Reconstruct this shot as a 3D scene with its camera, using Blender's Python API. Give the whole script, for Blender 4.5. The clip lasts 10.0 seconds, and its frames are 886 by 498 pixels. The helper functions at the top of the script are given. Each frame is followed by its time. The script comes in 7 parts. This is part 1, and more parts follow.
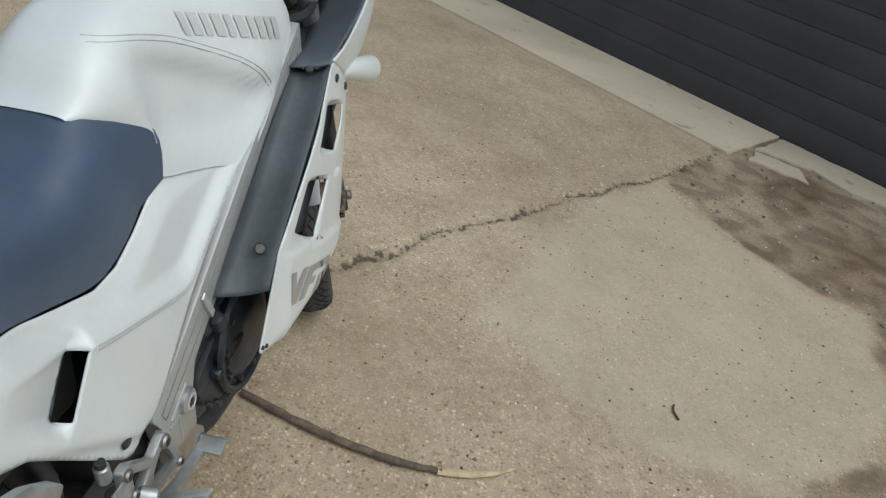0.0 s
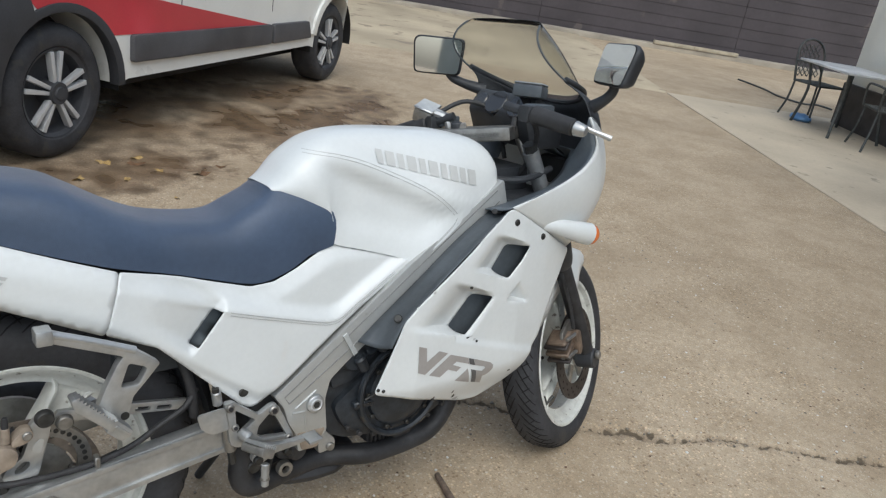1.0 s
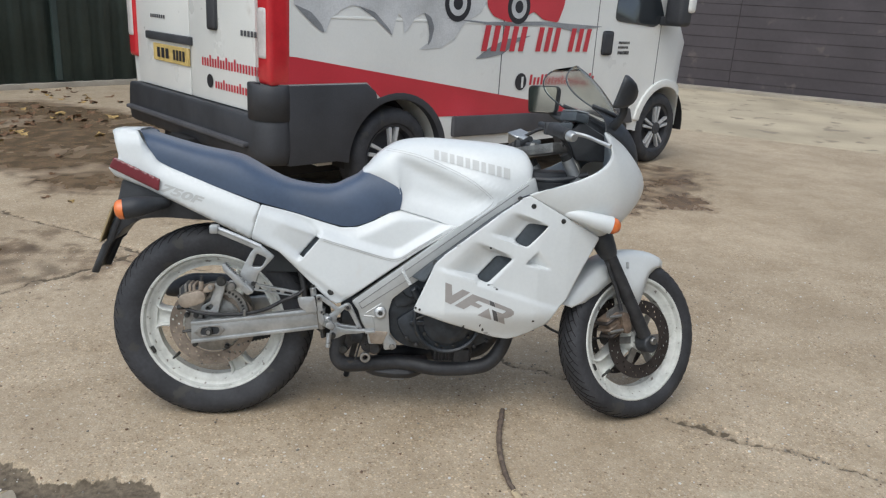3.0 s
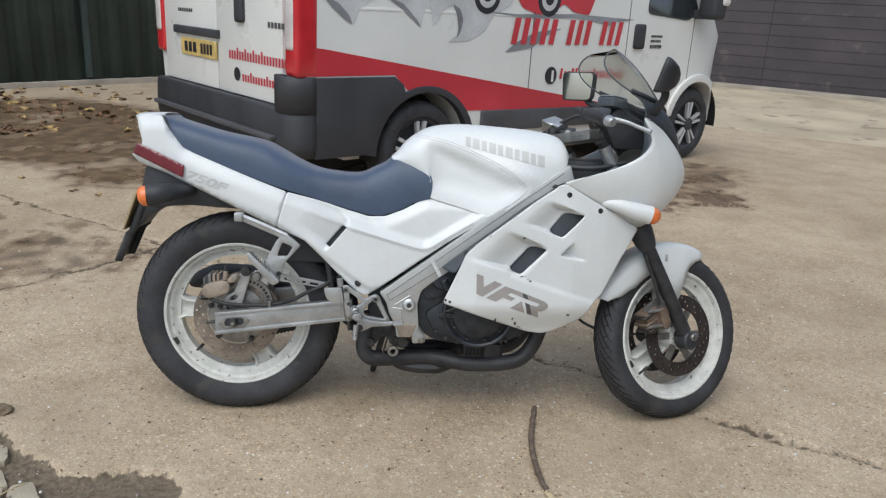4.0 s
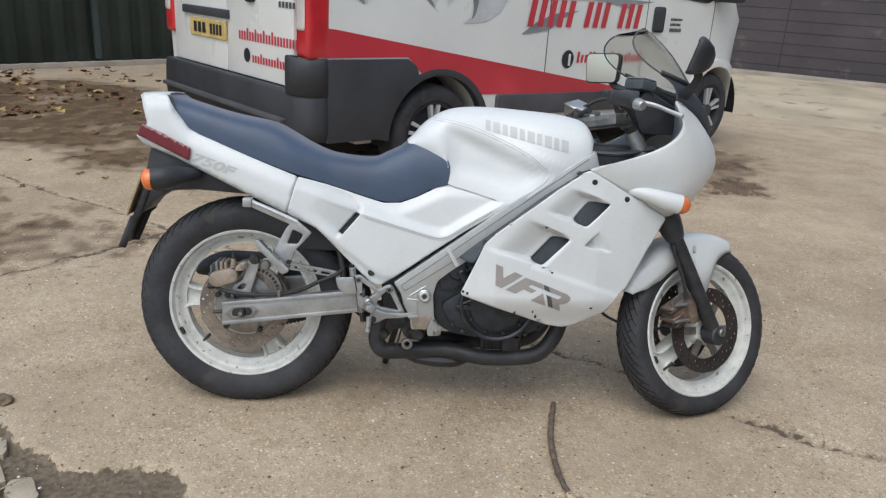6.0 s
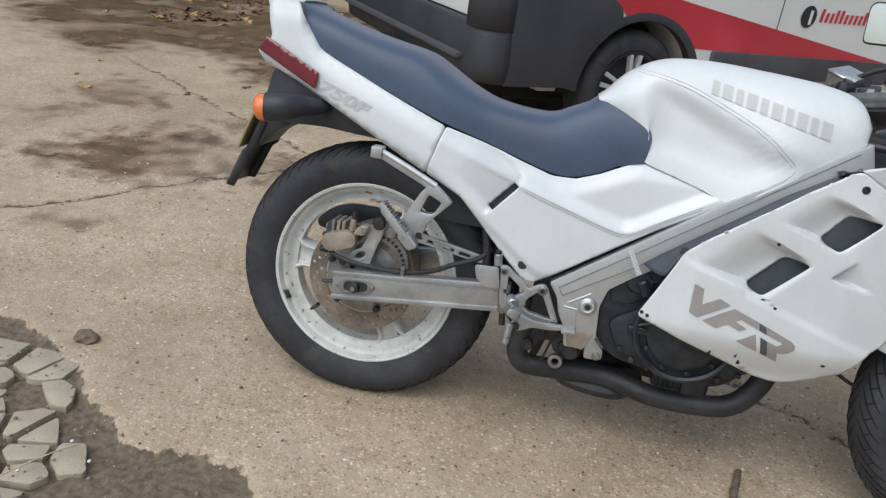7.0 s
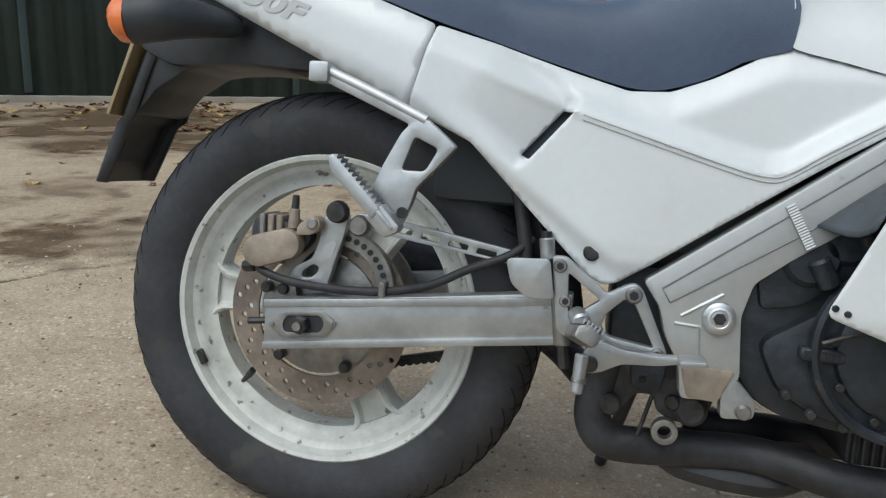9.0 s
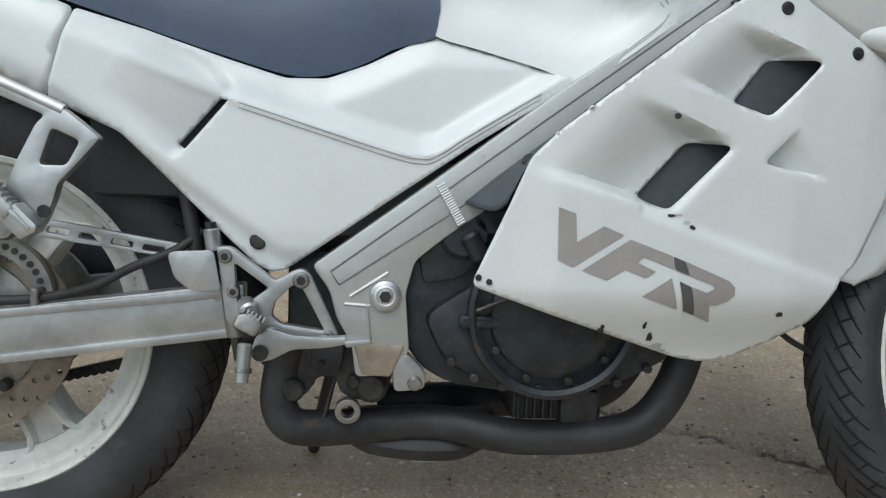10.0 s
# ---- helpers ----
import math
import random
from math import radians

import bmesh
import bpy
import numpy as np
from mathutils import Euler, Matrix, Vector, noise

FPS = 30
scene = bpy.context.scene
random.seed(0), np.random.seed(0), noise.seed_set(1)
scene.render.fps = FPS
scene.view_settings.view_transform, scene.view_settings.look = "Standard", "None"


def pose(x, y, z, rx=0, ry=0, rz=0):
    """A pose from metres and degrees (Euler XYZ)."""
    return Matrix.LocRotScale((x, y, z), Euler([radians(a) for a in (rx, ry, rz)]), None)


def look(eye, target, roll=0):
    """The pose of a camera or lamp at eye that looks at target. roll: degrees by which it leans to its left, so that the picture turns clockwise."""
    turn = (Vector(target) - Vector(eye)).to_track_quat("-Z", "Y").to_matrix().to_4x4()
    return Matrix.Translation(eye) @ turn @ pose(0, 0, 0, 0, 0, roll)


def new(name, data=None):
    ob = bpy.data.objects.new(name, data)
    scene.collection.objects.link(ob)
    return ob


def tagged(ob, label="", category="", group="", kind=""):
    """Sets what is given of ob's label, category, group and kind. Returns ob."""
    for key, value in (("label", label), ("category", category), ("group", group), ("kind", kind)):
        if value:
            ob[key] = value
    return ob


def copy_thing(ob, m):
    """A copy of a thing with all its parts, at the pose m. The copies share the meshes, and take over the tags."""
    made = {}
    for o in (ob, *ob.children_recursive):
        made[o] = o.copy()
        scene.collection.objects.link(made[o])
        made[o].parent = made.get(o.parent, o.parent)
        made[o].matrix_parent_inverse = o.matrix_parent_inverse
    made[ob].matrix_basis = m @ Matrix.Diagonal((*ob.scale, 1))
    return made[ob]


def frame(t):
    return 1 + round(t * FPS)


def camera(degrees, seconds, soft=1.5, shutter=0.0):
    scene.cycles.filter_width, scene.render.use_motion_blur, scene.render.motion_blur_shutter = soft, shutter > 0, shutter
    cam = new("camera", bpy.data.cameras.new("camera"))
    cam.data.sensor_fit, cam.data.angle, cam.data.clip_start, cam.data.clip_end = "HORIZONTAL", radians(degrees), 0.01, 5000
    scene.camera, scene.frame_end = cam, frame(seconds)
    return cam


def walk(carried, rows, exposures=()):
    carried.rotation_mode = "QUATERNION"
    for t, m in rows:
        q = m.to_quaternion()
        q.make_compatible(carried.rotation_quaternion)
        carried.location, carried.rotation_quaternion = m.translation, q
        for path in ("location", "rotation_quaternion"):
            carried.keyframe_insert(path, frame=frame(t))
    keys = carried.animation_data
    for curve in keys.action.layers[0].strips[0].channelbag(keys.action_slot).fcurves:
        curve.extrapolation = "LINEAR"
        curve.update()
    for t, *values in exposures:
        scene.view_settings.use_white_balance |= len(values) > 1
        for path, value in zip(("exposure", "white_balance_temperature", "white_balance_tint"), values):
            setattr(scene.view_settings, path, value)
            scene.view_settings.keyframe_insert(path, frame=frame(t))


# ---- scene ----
cam = camera(60.0, 10.0, soft=1.25)
PATH = [
    (0, (-0.277, -0.47, 1.266), (1.452, -0.421, 0.263), 16.3),
    (0.2, (-0.325, -0.621, 1.277), (1.367, -0.287, 0.266), 14.49),
    (0.5, (-0.261, -0.893, 1.291), (1.368, -0.034, 0.512), 10.4),
    (0.7, (-0.224, -1.064, 1.299), (1.27, 0.028, 0.54), 11.14),
    (1, (-0.199, -1.329, 1.362), (1.018, 0.073, 0.618), 9.9),
    (1.3, (-0.137, -1.678, 1.414), (0.736, -0.034, 0.684), 7.35),
    (1.5, (-0.084, -1.85, 1.391), (0.641, -0.128, 0.677), 6.3),
    (1.7, (0.016, -1.979, 1.378), (0.689, -0.232, 0.675), 6.77),
    (2, (0.246, -2.201, 1.387), (0.775, -0.378, 0.756), 5.7),
    (2.5, (0.425, -2.451, 1.4), (0.752, -0.576, 0.784), 4),
    (3, (0.461, -2.477, 1.382), (0.69, -0.587, 0.772), 3.5),
    (4.5, (0.45, -2.367, 1.309), (0.606, -0.47, 0.696), 3.1),
    (5, (0.457, -2.363, 1.31), (0.607, -0.468, 0.689), 3),
    (5.2, (0.457, -2.36, 1.308), (0.608, -0.465, 0.684), 3),
    (6.3, (0.429, -2.185, 1.276), (0.551, -0.311, 0.59), 4.3),
    (6.5, (0.428, -2.065, 1.243), (0.457, -0.199, 0.523), 4.8),
    (6.8, (0.468, -1.855, 1.203), (0.293, -0.008, 0.457), 5.43),
    (7, (0.441, -1.733, 1.195), (0.171, 0.072, 0.377), 7.7),
    (7.2, (0.448, -1.584, 1.13), (0.098, 0.201, 0.299), 7.69),
    (7.5, (0.355, -1.327, 1.03), (0.051, 0.451, 0.167), 7.5),
    (7.8, (0.328, -1.139, 0.875), (0.022, 0.65, 0.035), 5.23),
    (8, (0.323, -1.095, 0.794), (-0.018, 0.739, 0.071), 4.6),
    (8.2, (0.296, -1.066, 0.764), (-0.008, 0.813, 0.15), 3.42),
    (8.5, (0.344, -1.078, 0.705), (-0.035, 0.823, 0.216), 2.5),
    (9, (0.383, -1.097, 0.706), (0.013, 0.806, 0.213), 2.7),
    (9.2, (0.373, -1.084, 0.742), (0.167, 0.823, 0.175), 3.37),
    (9.5, (0.46, -1.094, 0.707), (0.392, 0.848, 0.234), 3.2),
    (9.7, (0.442, -1.102, 0.698), (0.597, 0.84, 0.247), 3.58),
    (10, (0.519, -1.091, 0.703), (0.728, 0.84, 0.225), 3),
]
walk(cam, [(t, look(eye, target, roll)) for t, eye, target, roll in PATH],
     [(0, 0.24, 6420, 0), (0.5, 0.34, 6390, 2), (1.2, 0.50, 6330, 5), (2, 0.51, 6280, 5), (6.5, 0.50, 6290, 7), (7.5, 0.42, 6270, 7), (8.5, 0.40, 6220, 4), (9.5, 0.35, 6190, 2), (10, 0.34, 6200, 2)])

# ---- light: a bright overcast sky ----
SUN_ELEVATION, SUN_ROTATION = 58.0, 206.0
world = bpy.data.worlds.new("overcast_sky")
scene.world = world
world.use_nodes = True
wn = world.node_tree.nodes
wn.clear()
sky = wn.new("ShaderNodeTexSky")
sky.sky_type = "NISHITA"
sky.sun_disc = False
sky.sun_elevation, sky.sun_rotation = radians(SUN_ELEVATION), radians(SUN_ROTATION)
sky.air_density, sky.dust_density, sky.ozone_density = 1.0, 3.0, 1.5
sky_bg = wn.new("ShaderNodeBackground")
sky_bg.inputs["Strength"].default_value = 0.15
sky_out = wn.new("ShaderNodeOutputWorld")
cloud = wn.new("ShaderNodeHueSaturation")
cloud.inputs["Saturation"].default_value = 0.62
world.node_tree.links.new(sky.outputs[0], cloud.inputs["Color"])
world.node_tree.links.new(cloud.outputs[0], sky_bg.inputs[0])
world.node_tree.links.new(sky_bg.outputs[0], sky_out.inputs[0])
sun_data = bpy.data.lights.new("sun", "SUN")
sun_data.energy, sun_data.angle, sun_data.color = 0.5, radians(70), (1.0, 0.99, 0.97)
sun = new("sun", sun_data)
sun.matrix_world = pose(0, 0, 20, 90 - SUN_ELEVATION, 0, 180 - SUN_ROTATION)


# ---- materials ----
def mat(name, col, rough=0.5, metal=0.0, var=0.12, scale=6.0, fine=90.0, bump=0.0, bump_scale=300.0, coat=0.0, spots=None, spot_scale=30.0, spot_cut=0.62, spec=0.5, rough_var=0.08):
    """A procedural material: base colour with large and fine variation, optional spots of wear, and fine relief."""
    m = bpy.data.materials.new(name)
    m.use_nodes = True
    nt = m.node_tree
    nd, lk = nt.nodes, nt.links
    bsdf = nd["Principled BSDF"]
    co = nd.new("ShaderNodeTexCoord")

    def tex(sc, detail=4.0):
        n = nd.new("ShaderNodeTexNoise")
        n.inputs["Scale"].default_value, n.inputs["Detail"].default_value = sc, detail
        lk.new(co.outputs["Object"], n.inputs["Vector"])
        return n.outputs["Fac"]

    def mixc(kind, fac, a, b):
        n = nd.new("ShaderNodeMix")
        n.data_type, n.blend_type = "RGBA", kind
        for sock, v in ((n.inputs[0], fac), (n.inputs[6], a), (n.inputs[7], b)):
            if isinstance(v, (int, float)):
                sock.default_value = v
            elif isinstance(v, tuple):
                sock.default_value = (*v, 1)
            else:
                lk.new(v, sock)
        return n.outputs[2]

    def ramp(src, lo, hi):
        n = nd.new("ShaderNodeMapRange")
        n.inputs[1].default_value, n.inputs[2].default_value = lo, hi
        lk.new(src, n.inputs[0])
        return n.outputs[0]

    dark = tuple(c * (1 - var) for c in col)
    light = tuple(min(1.0, c * (1 + var)) for c in col)
    c = mixc("MIX", ramp(tex(scale), 0.35, 0.65), dark, light)
    c = mixc("MIX", ramp(tex(fine, 2.0), 0.3, 0.7), c, mixc("MULTIPLY", 1.0, c, tuple([1 - var * 0.8] * 3)))
    if spots:
        c = mixc("MIX", ramp(tex(spot_scale, 6.0), spot_cut, spot_cut + 0.06), c, spots)
    lk.new(c, bsdf.inputs["Base Color"])
    r = nd.new("ShaderNodeMapRange")
    r.inputs[3].default_value, r.inputs[4].default_value = max(0.02, rough - rough_var), min(1, rough + rough_var)
    lk.new(tex(scale * 2.5), r.inputs[0])
    lk.new(r.outputs[0], bsdf.inputs["Roughness"])
    bsdf.inputs["Metallic"].default_value = metal
    bsdf.inputs["Specular IOR Level"].default_value = spec
    bsdf.inputs["Coat Weight"].default_value = coat
    bsdf.inputs["Coat Roughness"].default_value = 0.12
    if bump:
        b = nd.new("ShaderNodeBump")
        b.inputs["Strength"].default_value, b.inputs["Distance"].default_value = bump, 0.002
        lk.new(tex(bump_scale, 3.0), b.inputs["Height"])
        lk.new(b.outputs[0], bsdf.inputs["Normal"])
    return m


M = {}
M["paint"] = mat("white_motorcycle_paint", (0.665, 0.69, 0.69), 0.34, var=0.04, scale=5, coat=0.25, spots=(0.62, 0.62, 0.6), spot_scale=7, spot_cut=0.72)
M["seat"] = mat("blue_vinyl", (0.051, 0.077, 0.128), 0.46, var=0.14, scale=7, bump=0.25, bump_scale=700)
sheen = M["seat"].node_tree.nodes["Principled BSDF"]
sheen.inputs["Sheen Weight"].default_value = 0.22
sheen.inputs["Sheen Roughness"].default_value = 0.45
M["tyre"] = mat("tyre_rubber", (0.037, 0.038, 0.043), 0.7, var=0.3, scale=9, bump=0.3, bump_scale=350, spots=(0.045, 0.043, 0.040), spot_scale=14, spot_cut=0.6)
# near-black that paints the shade inside the tread grooves
M["groove"] = mat("tread_groove_shade_black", (0.008, 0.008, 0.009), 0.9, var=0.2)
M["rim"] = mat("white_painted_rim", (0.64, 0.65, 0.61), 0.42, var=0.11, scale=26, fine=120, spots=(0.20, 0.18, 0.155), spot_scale=46, spot_cut=0.635, bump=0.12, bump_scale=220)
M["alloy"] = mat("brushed_aluminium", (0.46, 0.47, 0.47), 0.38, 0.75, var=0.14, scale=18, bump=0.1, bump_scale=500, spots=(0.3, 0.29, 0.27), spot_scale=40, spot_cut=0.7)
M["frame"] = mat("silver_frame_paint", (0.50, 0.51, 0.50), 0.4, 0.5, var=0.08, scale=8, spots=(0.33, 0.32, 0.29), spot_scale=26, spot_cut=0.7)
M["black"] = mat("black_plastic", (0.036, 0.039, 0.044), 0.5, var=0.25, scale=12, bump=0.15, bump_scale=600)
M["vent"] = mat("blue_grey_liner", (0.12, 0.145, 0.165), 0.6, var=0.1)
M["cockpit"] = mat("blue_grey_cockpit_plastic", (0.105, 0.125, 0.145), 0.5, var=0.15, scale=9, bump=0.2, bump_scale=500)
M["grey_plastic"] = mat("dark_grey_plastic", (0.075, 0.088, 0.100), 0.5, var=0.2, scale=9, bump=0.2, bump_scale=500)
M["engine"] = mat("black_engine_paint", (0.028, 0.034, 0.042), 0.42, 0.1, var=0.4, scale=20, bump=0.3, bump_scale=200, spots=(0.05, 0.045, 0.038), spot_scale=30, spot_cut=0.64)
M["exhaust"] = mat("matt_black_exhaust", (0.034, 0.035, 0.039), 0.55, var=0.35, scale=16, bump=0.3, bump_scale=260, spots=(0.055, 0.045, 0.036), spot_scale=22, spot_cut=0.66)
M["sump"] = mat("grimy_grey_casting", (0.050, 0.049, 0.050), 0.55, 0.3, var=0.35, scale=26, bump=0.4, bump_scale=160, spots=(0.035, 0.032, 0.03), spot_scale=40, spot_cut=0.56)
M["rust"] = mat("rusty_brake_disc", (0.27, 0.225, 0.185), 0.5, 0.55, var=0.25, scale=24, bump=0.2, bump_scale=400)
M["steel"] = mat("worn_steel", (0.33, 0.32, 0.30), 0.42, 0.8, var=0.2, scale=30, bump=0.1)
M["caliper"] = mat("dull_gold_caliper", (0.36, 0.30, 0.24), 0.5, 0.35, var=0.2, scale=30, bump=0.2)
M["front_caliper"] = mat("brown_cast_caliper", (0.21, 0.155, 0.115), 0.5, 0.35, var=0.3, scale=40, bump=0.3)
M["dark_disc"] = mat("dark_brown_disc", (0.045, 0.037, 0.034), 0.5, 0.3, var=0.25, scale=26)
M["amber"] = mat("amber_lens", (0.74, 0.19, 0.05), 0.2, var=0.1, scale=20, coat=0.3)
M["redlens"] = mat("dark_red_lens", (0.175, 0.028, 0.036), 0.2, var=0.15, scale=12, coat=0.4)
M["mark"] = mat("pale_grey_mark", (0.50, 0.51, 0.50), 0.45, var=0.06, scale=10)
M["decal"] = mat("silver_grey_decal", (0.36, 0.34, 0.325), 0.4, 0.15, var=0.07, scale=10)
M["decal_dark"] = mat("dark_grey_decal", (0.10, 0.098, 0.10), 0.4, var=0.1)
M["groove_line"] = mat("mid_grey_groove", (0.19, 0.19, 0.185), 0.6, var=0.1)
M["pin"] = mat("grey_pinstripe", (0.44, 0.45, 0.45), 0.5, var=0.05)
M["bolt"] = mat("dark_bolt", (0.06, 0.06, 0.058), 0.45, 0.6, var=0.3, scale=60)
M["hose"] = mat("rubber_hose", (0.03, 0.03, 0.032), 0.6, var=0.3, scale=30)
M["bike_plate"] = mat("aged_yellow_plate", (0.36, 0.28, 0.15), 0.45, var=0.12, scale=14)
M["yellow"] = mat("yellow_number_plate", (0.60, 0.44, 0.16), 0.4, var=0.1, scale=12, spots=(0.4, 0.27, 0.08), spot_scale=25, spot_cut=0.62)
M["van"] = mat("van_white_paint", (0.74, 0.745, 0.715), 0.3, var=0.04, scale=1.5, coat=0.3, spots=(0.62, 0.61, 0.57), spot_scale=3, spot_cut=0.68)
M["vanred"] = mat("van_red_film", (0.52, 0.036, 0.052), 0.35, var=0.08, scale=2, coat=0.2)
M["vanblack"] = mat("van_black_plastic", (0.040, 0.042, 0.048), 0.6, var=0.2, scale=4, bump=0.2, bump_scale=250)
M["vantrim"] = mat("van_grey_trim", (0.075, 0.075, 0.082), 0.55, var=0.15, scale=4)
M["vangrey"] = mat("van_silver_film", (0.56, 0.57, 0.575), 0.4, var=0.2, scale=3)
M["vansweep"] = mat("van_grey_film", (0.24, 0.25, 0.265), 0.4, var=0.3, scale=3)
M["vanlight"] = mat("van_tail_lens", (0.52, 0.026, 0.034), 0.15, var=0.1, scale=8, coat=0.5)
M["clearlens"] = mat("van_clear_lens", (0.6, 0.56, 0.54), 0.12, var=0.1, scale=9, coat=0.5)
M["vandark"] = mat("underbody_black", (0.01, 0.01, 0.011), 0.7, var=0.2)
M["ink"] = mat("black_print", (0.02, 0.02, 0.025), 0.5, var=0.1)
M["cut_alloy"] = mat("machined_wheel_face", (0.58, 0.59, 0.60), 0.38, 0.35, var=0.03, scale=6)
M["brownwall"] = mat("dark_brown_boards", (0.061, 0.051, 0.056), 0.7, var=0.16, scale=1.2, fine=14, bump=0.4, bump_scale=60, spots=(0.10, 0.085, 0.08), spot_scale=2.5, spot_cut=0.62)
M["greenwall"] = mat("dark_green_steel_sheet", (0.040, 0.060, 0.055), 0.55, var=0.2, scale=1.4, fine=20, bump=0.2, bump_scale=50)
M["blackwall"] = mat("black_stained_boards", (0.050, 0.047, 0.050), 0.75, var=0.12, scale=2.2, fine=24, bump=0.4, bump_scale=80)
M["cream"] = mat("cream_wall_render", (0.80, 0.77, 0.68), 0.85, var=0.05, scale=2, bump=0.4, bump_scale=120)
M["redboard"] = mat("red_brown_gate_boards", (0.30, 0.15, 0.115), 0.75, var=0.22, scale=5, fine=40, bump=0.4, bump_scale=120)
M["postblack"] = mat("black_painted_post", (0.058, 0.052, 0.050), 0.6, var=0.2, scale=6)
M["furniture"] = mat("dark_green_cast_metal", (0.085, 0.092, 0.090), 0.5, 0.4, var=0.2, scale=20)
M["blue"] = mat("blue_plastic_bag", (0.14, 0.30, 0.55), 0.4, var=0.15, scale=12)
M["bark"] = mat("brown_bark", (0.13, 0.075, 0.045), 0.8, var=0.35, scale=30, bump=0.6, bump_scale=120, spots=(0.4, 0.31, 0.2), spot_scale=18, spot_cut=0.63)
M["stick"] = mat("weathered_stick_bark", (0.155, 0.115, 0.088), 0.8, var=0.35, scale=40, fine=150, bump=0.5, bump_scale=120)
M["stick_end"] = mat("pale_stripped_wood", (0.52, 0.42, 0.27), 0.7, var=0.2, scale=30)
M["clod"] = mat("dry_earth", (0.20, 0.155, 0.105), 0.9, var=0.35, scale=40, bump=0.8, bump_scale=150)
M["stone"] = mat("grey_brown_stone", (0.27, 0.24, 0.20), 0.85, var=0.35, scale=18, bump=0.5, bump_scale=120)
M["leaf"] = mat("fallen_leaf", (0.46, 0.31, 0.12), 0.7, var=0.45, scale=9)
M["leaf_brown"] = mat("brown_fallen_leaf", (0.16, 0.085, 0.04), 0.7, var=0.4, scale=9)
M["paper"] = mat("crumpled_white_paper", (0.7, 0.69, 0.66), 0.7, var=0.12, scale=20)
M["pale_concrete"] = mat("pale_smooth_concrete", (0.54, 0.46, 0.345), 0.9, var=0.10, scale=1.3, fine=40, bump=0.5, bump_scale=120, spots=(0.34, 0.29, 0.22), spot_scale=5, spot_cut=0.64)
M["strip"] = mat("worn_strip_concrete", (0.42, 0.355, 0.255), 0.9, var=0.16, scale=0.9, fine=50, bump=0.5, bump_scale=90, spots=(0.24, 0.20, 0.15), spot_scale=2.6, spot_cut=0.6)
M["backwall"] = mat("grey_green_wall_paint", (0.26, 0.285, 0.27), 0.8, var=0.12, scale=0.8, bump=0.3, bump_scale=60)
M["inner"] = mat("shaded_black_plastic", (0.034, 0.040, 0.046), 0.6, var=0.2, scale=9)
M["red_stone"] = mat("red_brown_stone_chip", (0.20, 0.12, 0.08), 0.8, var=0.4, scale=14)
M["slab"] = mat("broken_pale_concrete", (0.40, 0.35, 0.265), 0.9, var=0.14, scale=9, fine=120, bump=0.6, bump_scale=140, spots=(0.2, 0.17, 0.13), spot_scale=30, spot_cut=0.64)
M["kerb"] = mat("rough_kerb_concrete", (0.36, 0.32, 0.26), 0.9, var=0.2, scale=2.0, fine=60, bump=0.6, bump_scale=90)


def glass(name, col, rough=0.03):
    m = bpy.data.materials.new(name)
    m.use_nodes = True
    b = m.node_tree.nodes["Principled BSDF"]
    b.inputs["Base Color"].default_value = (*col, 1)
    b.inputs["Roughness"].default_value = rough
    b.inputs["Transmission Weight"].default_value = 1.0
    b.inputs["IOR"].default_value = 1.12
    return m


M["screen"] = glass("smoked_screen", (0.80, 0.80, 0.76), 0.10)
M["vanglass"] = mat("dark_van_glass", (0.03, 0.035, 0.04), 0.06, var=0.05, coat=0.6)
M["mirror"] = mat("mirror_glass", (0.85, 0.87, 0.88), 0.03, 1.0, var=0.02, rough_var=0.01)
M["dial"] = mat("instrument_glass", (0.02, 0.02, 0.022), 0.1, var=0.05, coat=0.5)


# ---- mesh helpers ----
def part(name, bm, material, parent=None, label="", smooth=38, m=None):
    """Links a bmesh as one mesh object under its parent."""
    if m is not None:
        bm.transform(m)
    bmesh.ops.remove_doubles(bm, verts=bm.verts, dist=1e-5)
    lim = radians(smooth)
    for f in bm.faces:
        f.smooth = True
    for e in bm.edges:
        e.smooth = e.calc_face_angle(0.0) < lim
    me = bpy.data.meshes.new(name)
    bm.to_mesh(me)
    bm.free()
    me.materials.append(material)
    ob = new(name, me)
    if parent:
        ob.parent = parent
    if label:
        ob["label"] = label
    return ob


def empty(name, m=None, **tags):
    ob = new(name)
    if m is not None:
        ob.matrix_world = m
    return tagged(ob, **tags)


def thick(ob, t, offset=-1.0, bevel=0.0):
    """Gives a sheet its thickness."""
    s = ob.modifiers.new("solid", "SOLIDIFY")
    s.thickness, s.offset = t, offset
    if bevel:
        b = ob.modifiers.new("bevel", "BEVEL")
        b.width, b.segments, b.limit_method = bevel, 2, "ANGLE"
    return ob


def B():
    return bmesh.new()


def box(bm, x0, x1, y0, y1, z0, z1, bevel=0.0, seg=2, m=None):
    r = bmesh.ops.create_cube(bm, size=1.0)
    vs = r["verts"]
    for v in vs:
        v.co = Vector(((x0 + x1) / 2 + v.co.x * (x1 - x0), (y0 + y1) / 2 + v.co.y * (y1 - y0), (z0 + z1) / 2 + v.co.z * (z1 - z0)))
    if bevel:
        es = list({e for v in vs for e in v.link_edges})
        r = bmesh.ops.bevel(bm, geom=es, offset=bevel, segments=seg, affect="EDGES", profile=0.6)
        vs = list({v for f in r["faces"] for v in f.verts} | {v for v in vs if v.is_valid})
    if m is not None:
        bmesh.ops.transform(bm, matrix=m, verts=[v for v in vs if v.is_valid])
    return bm


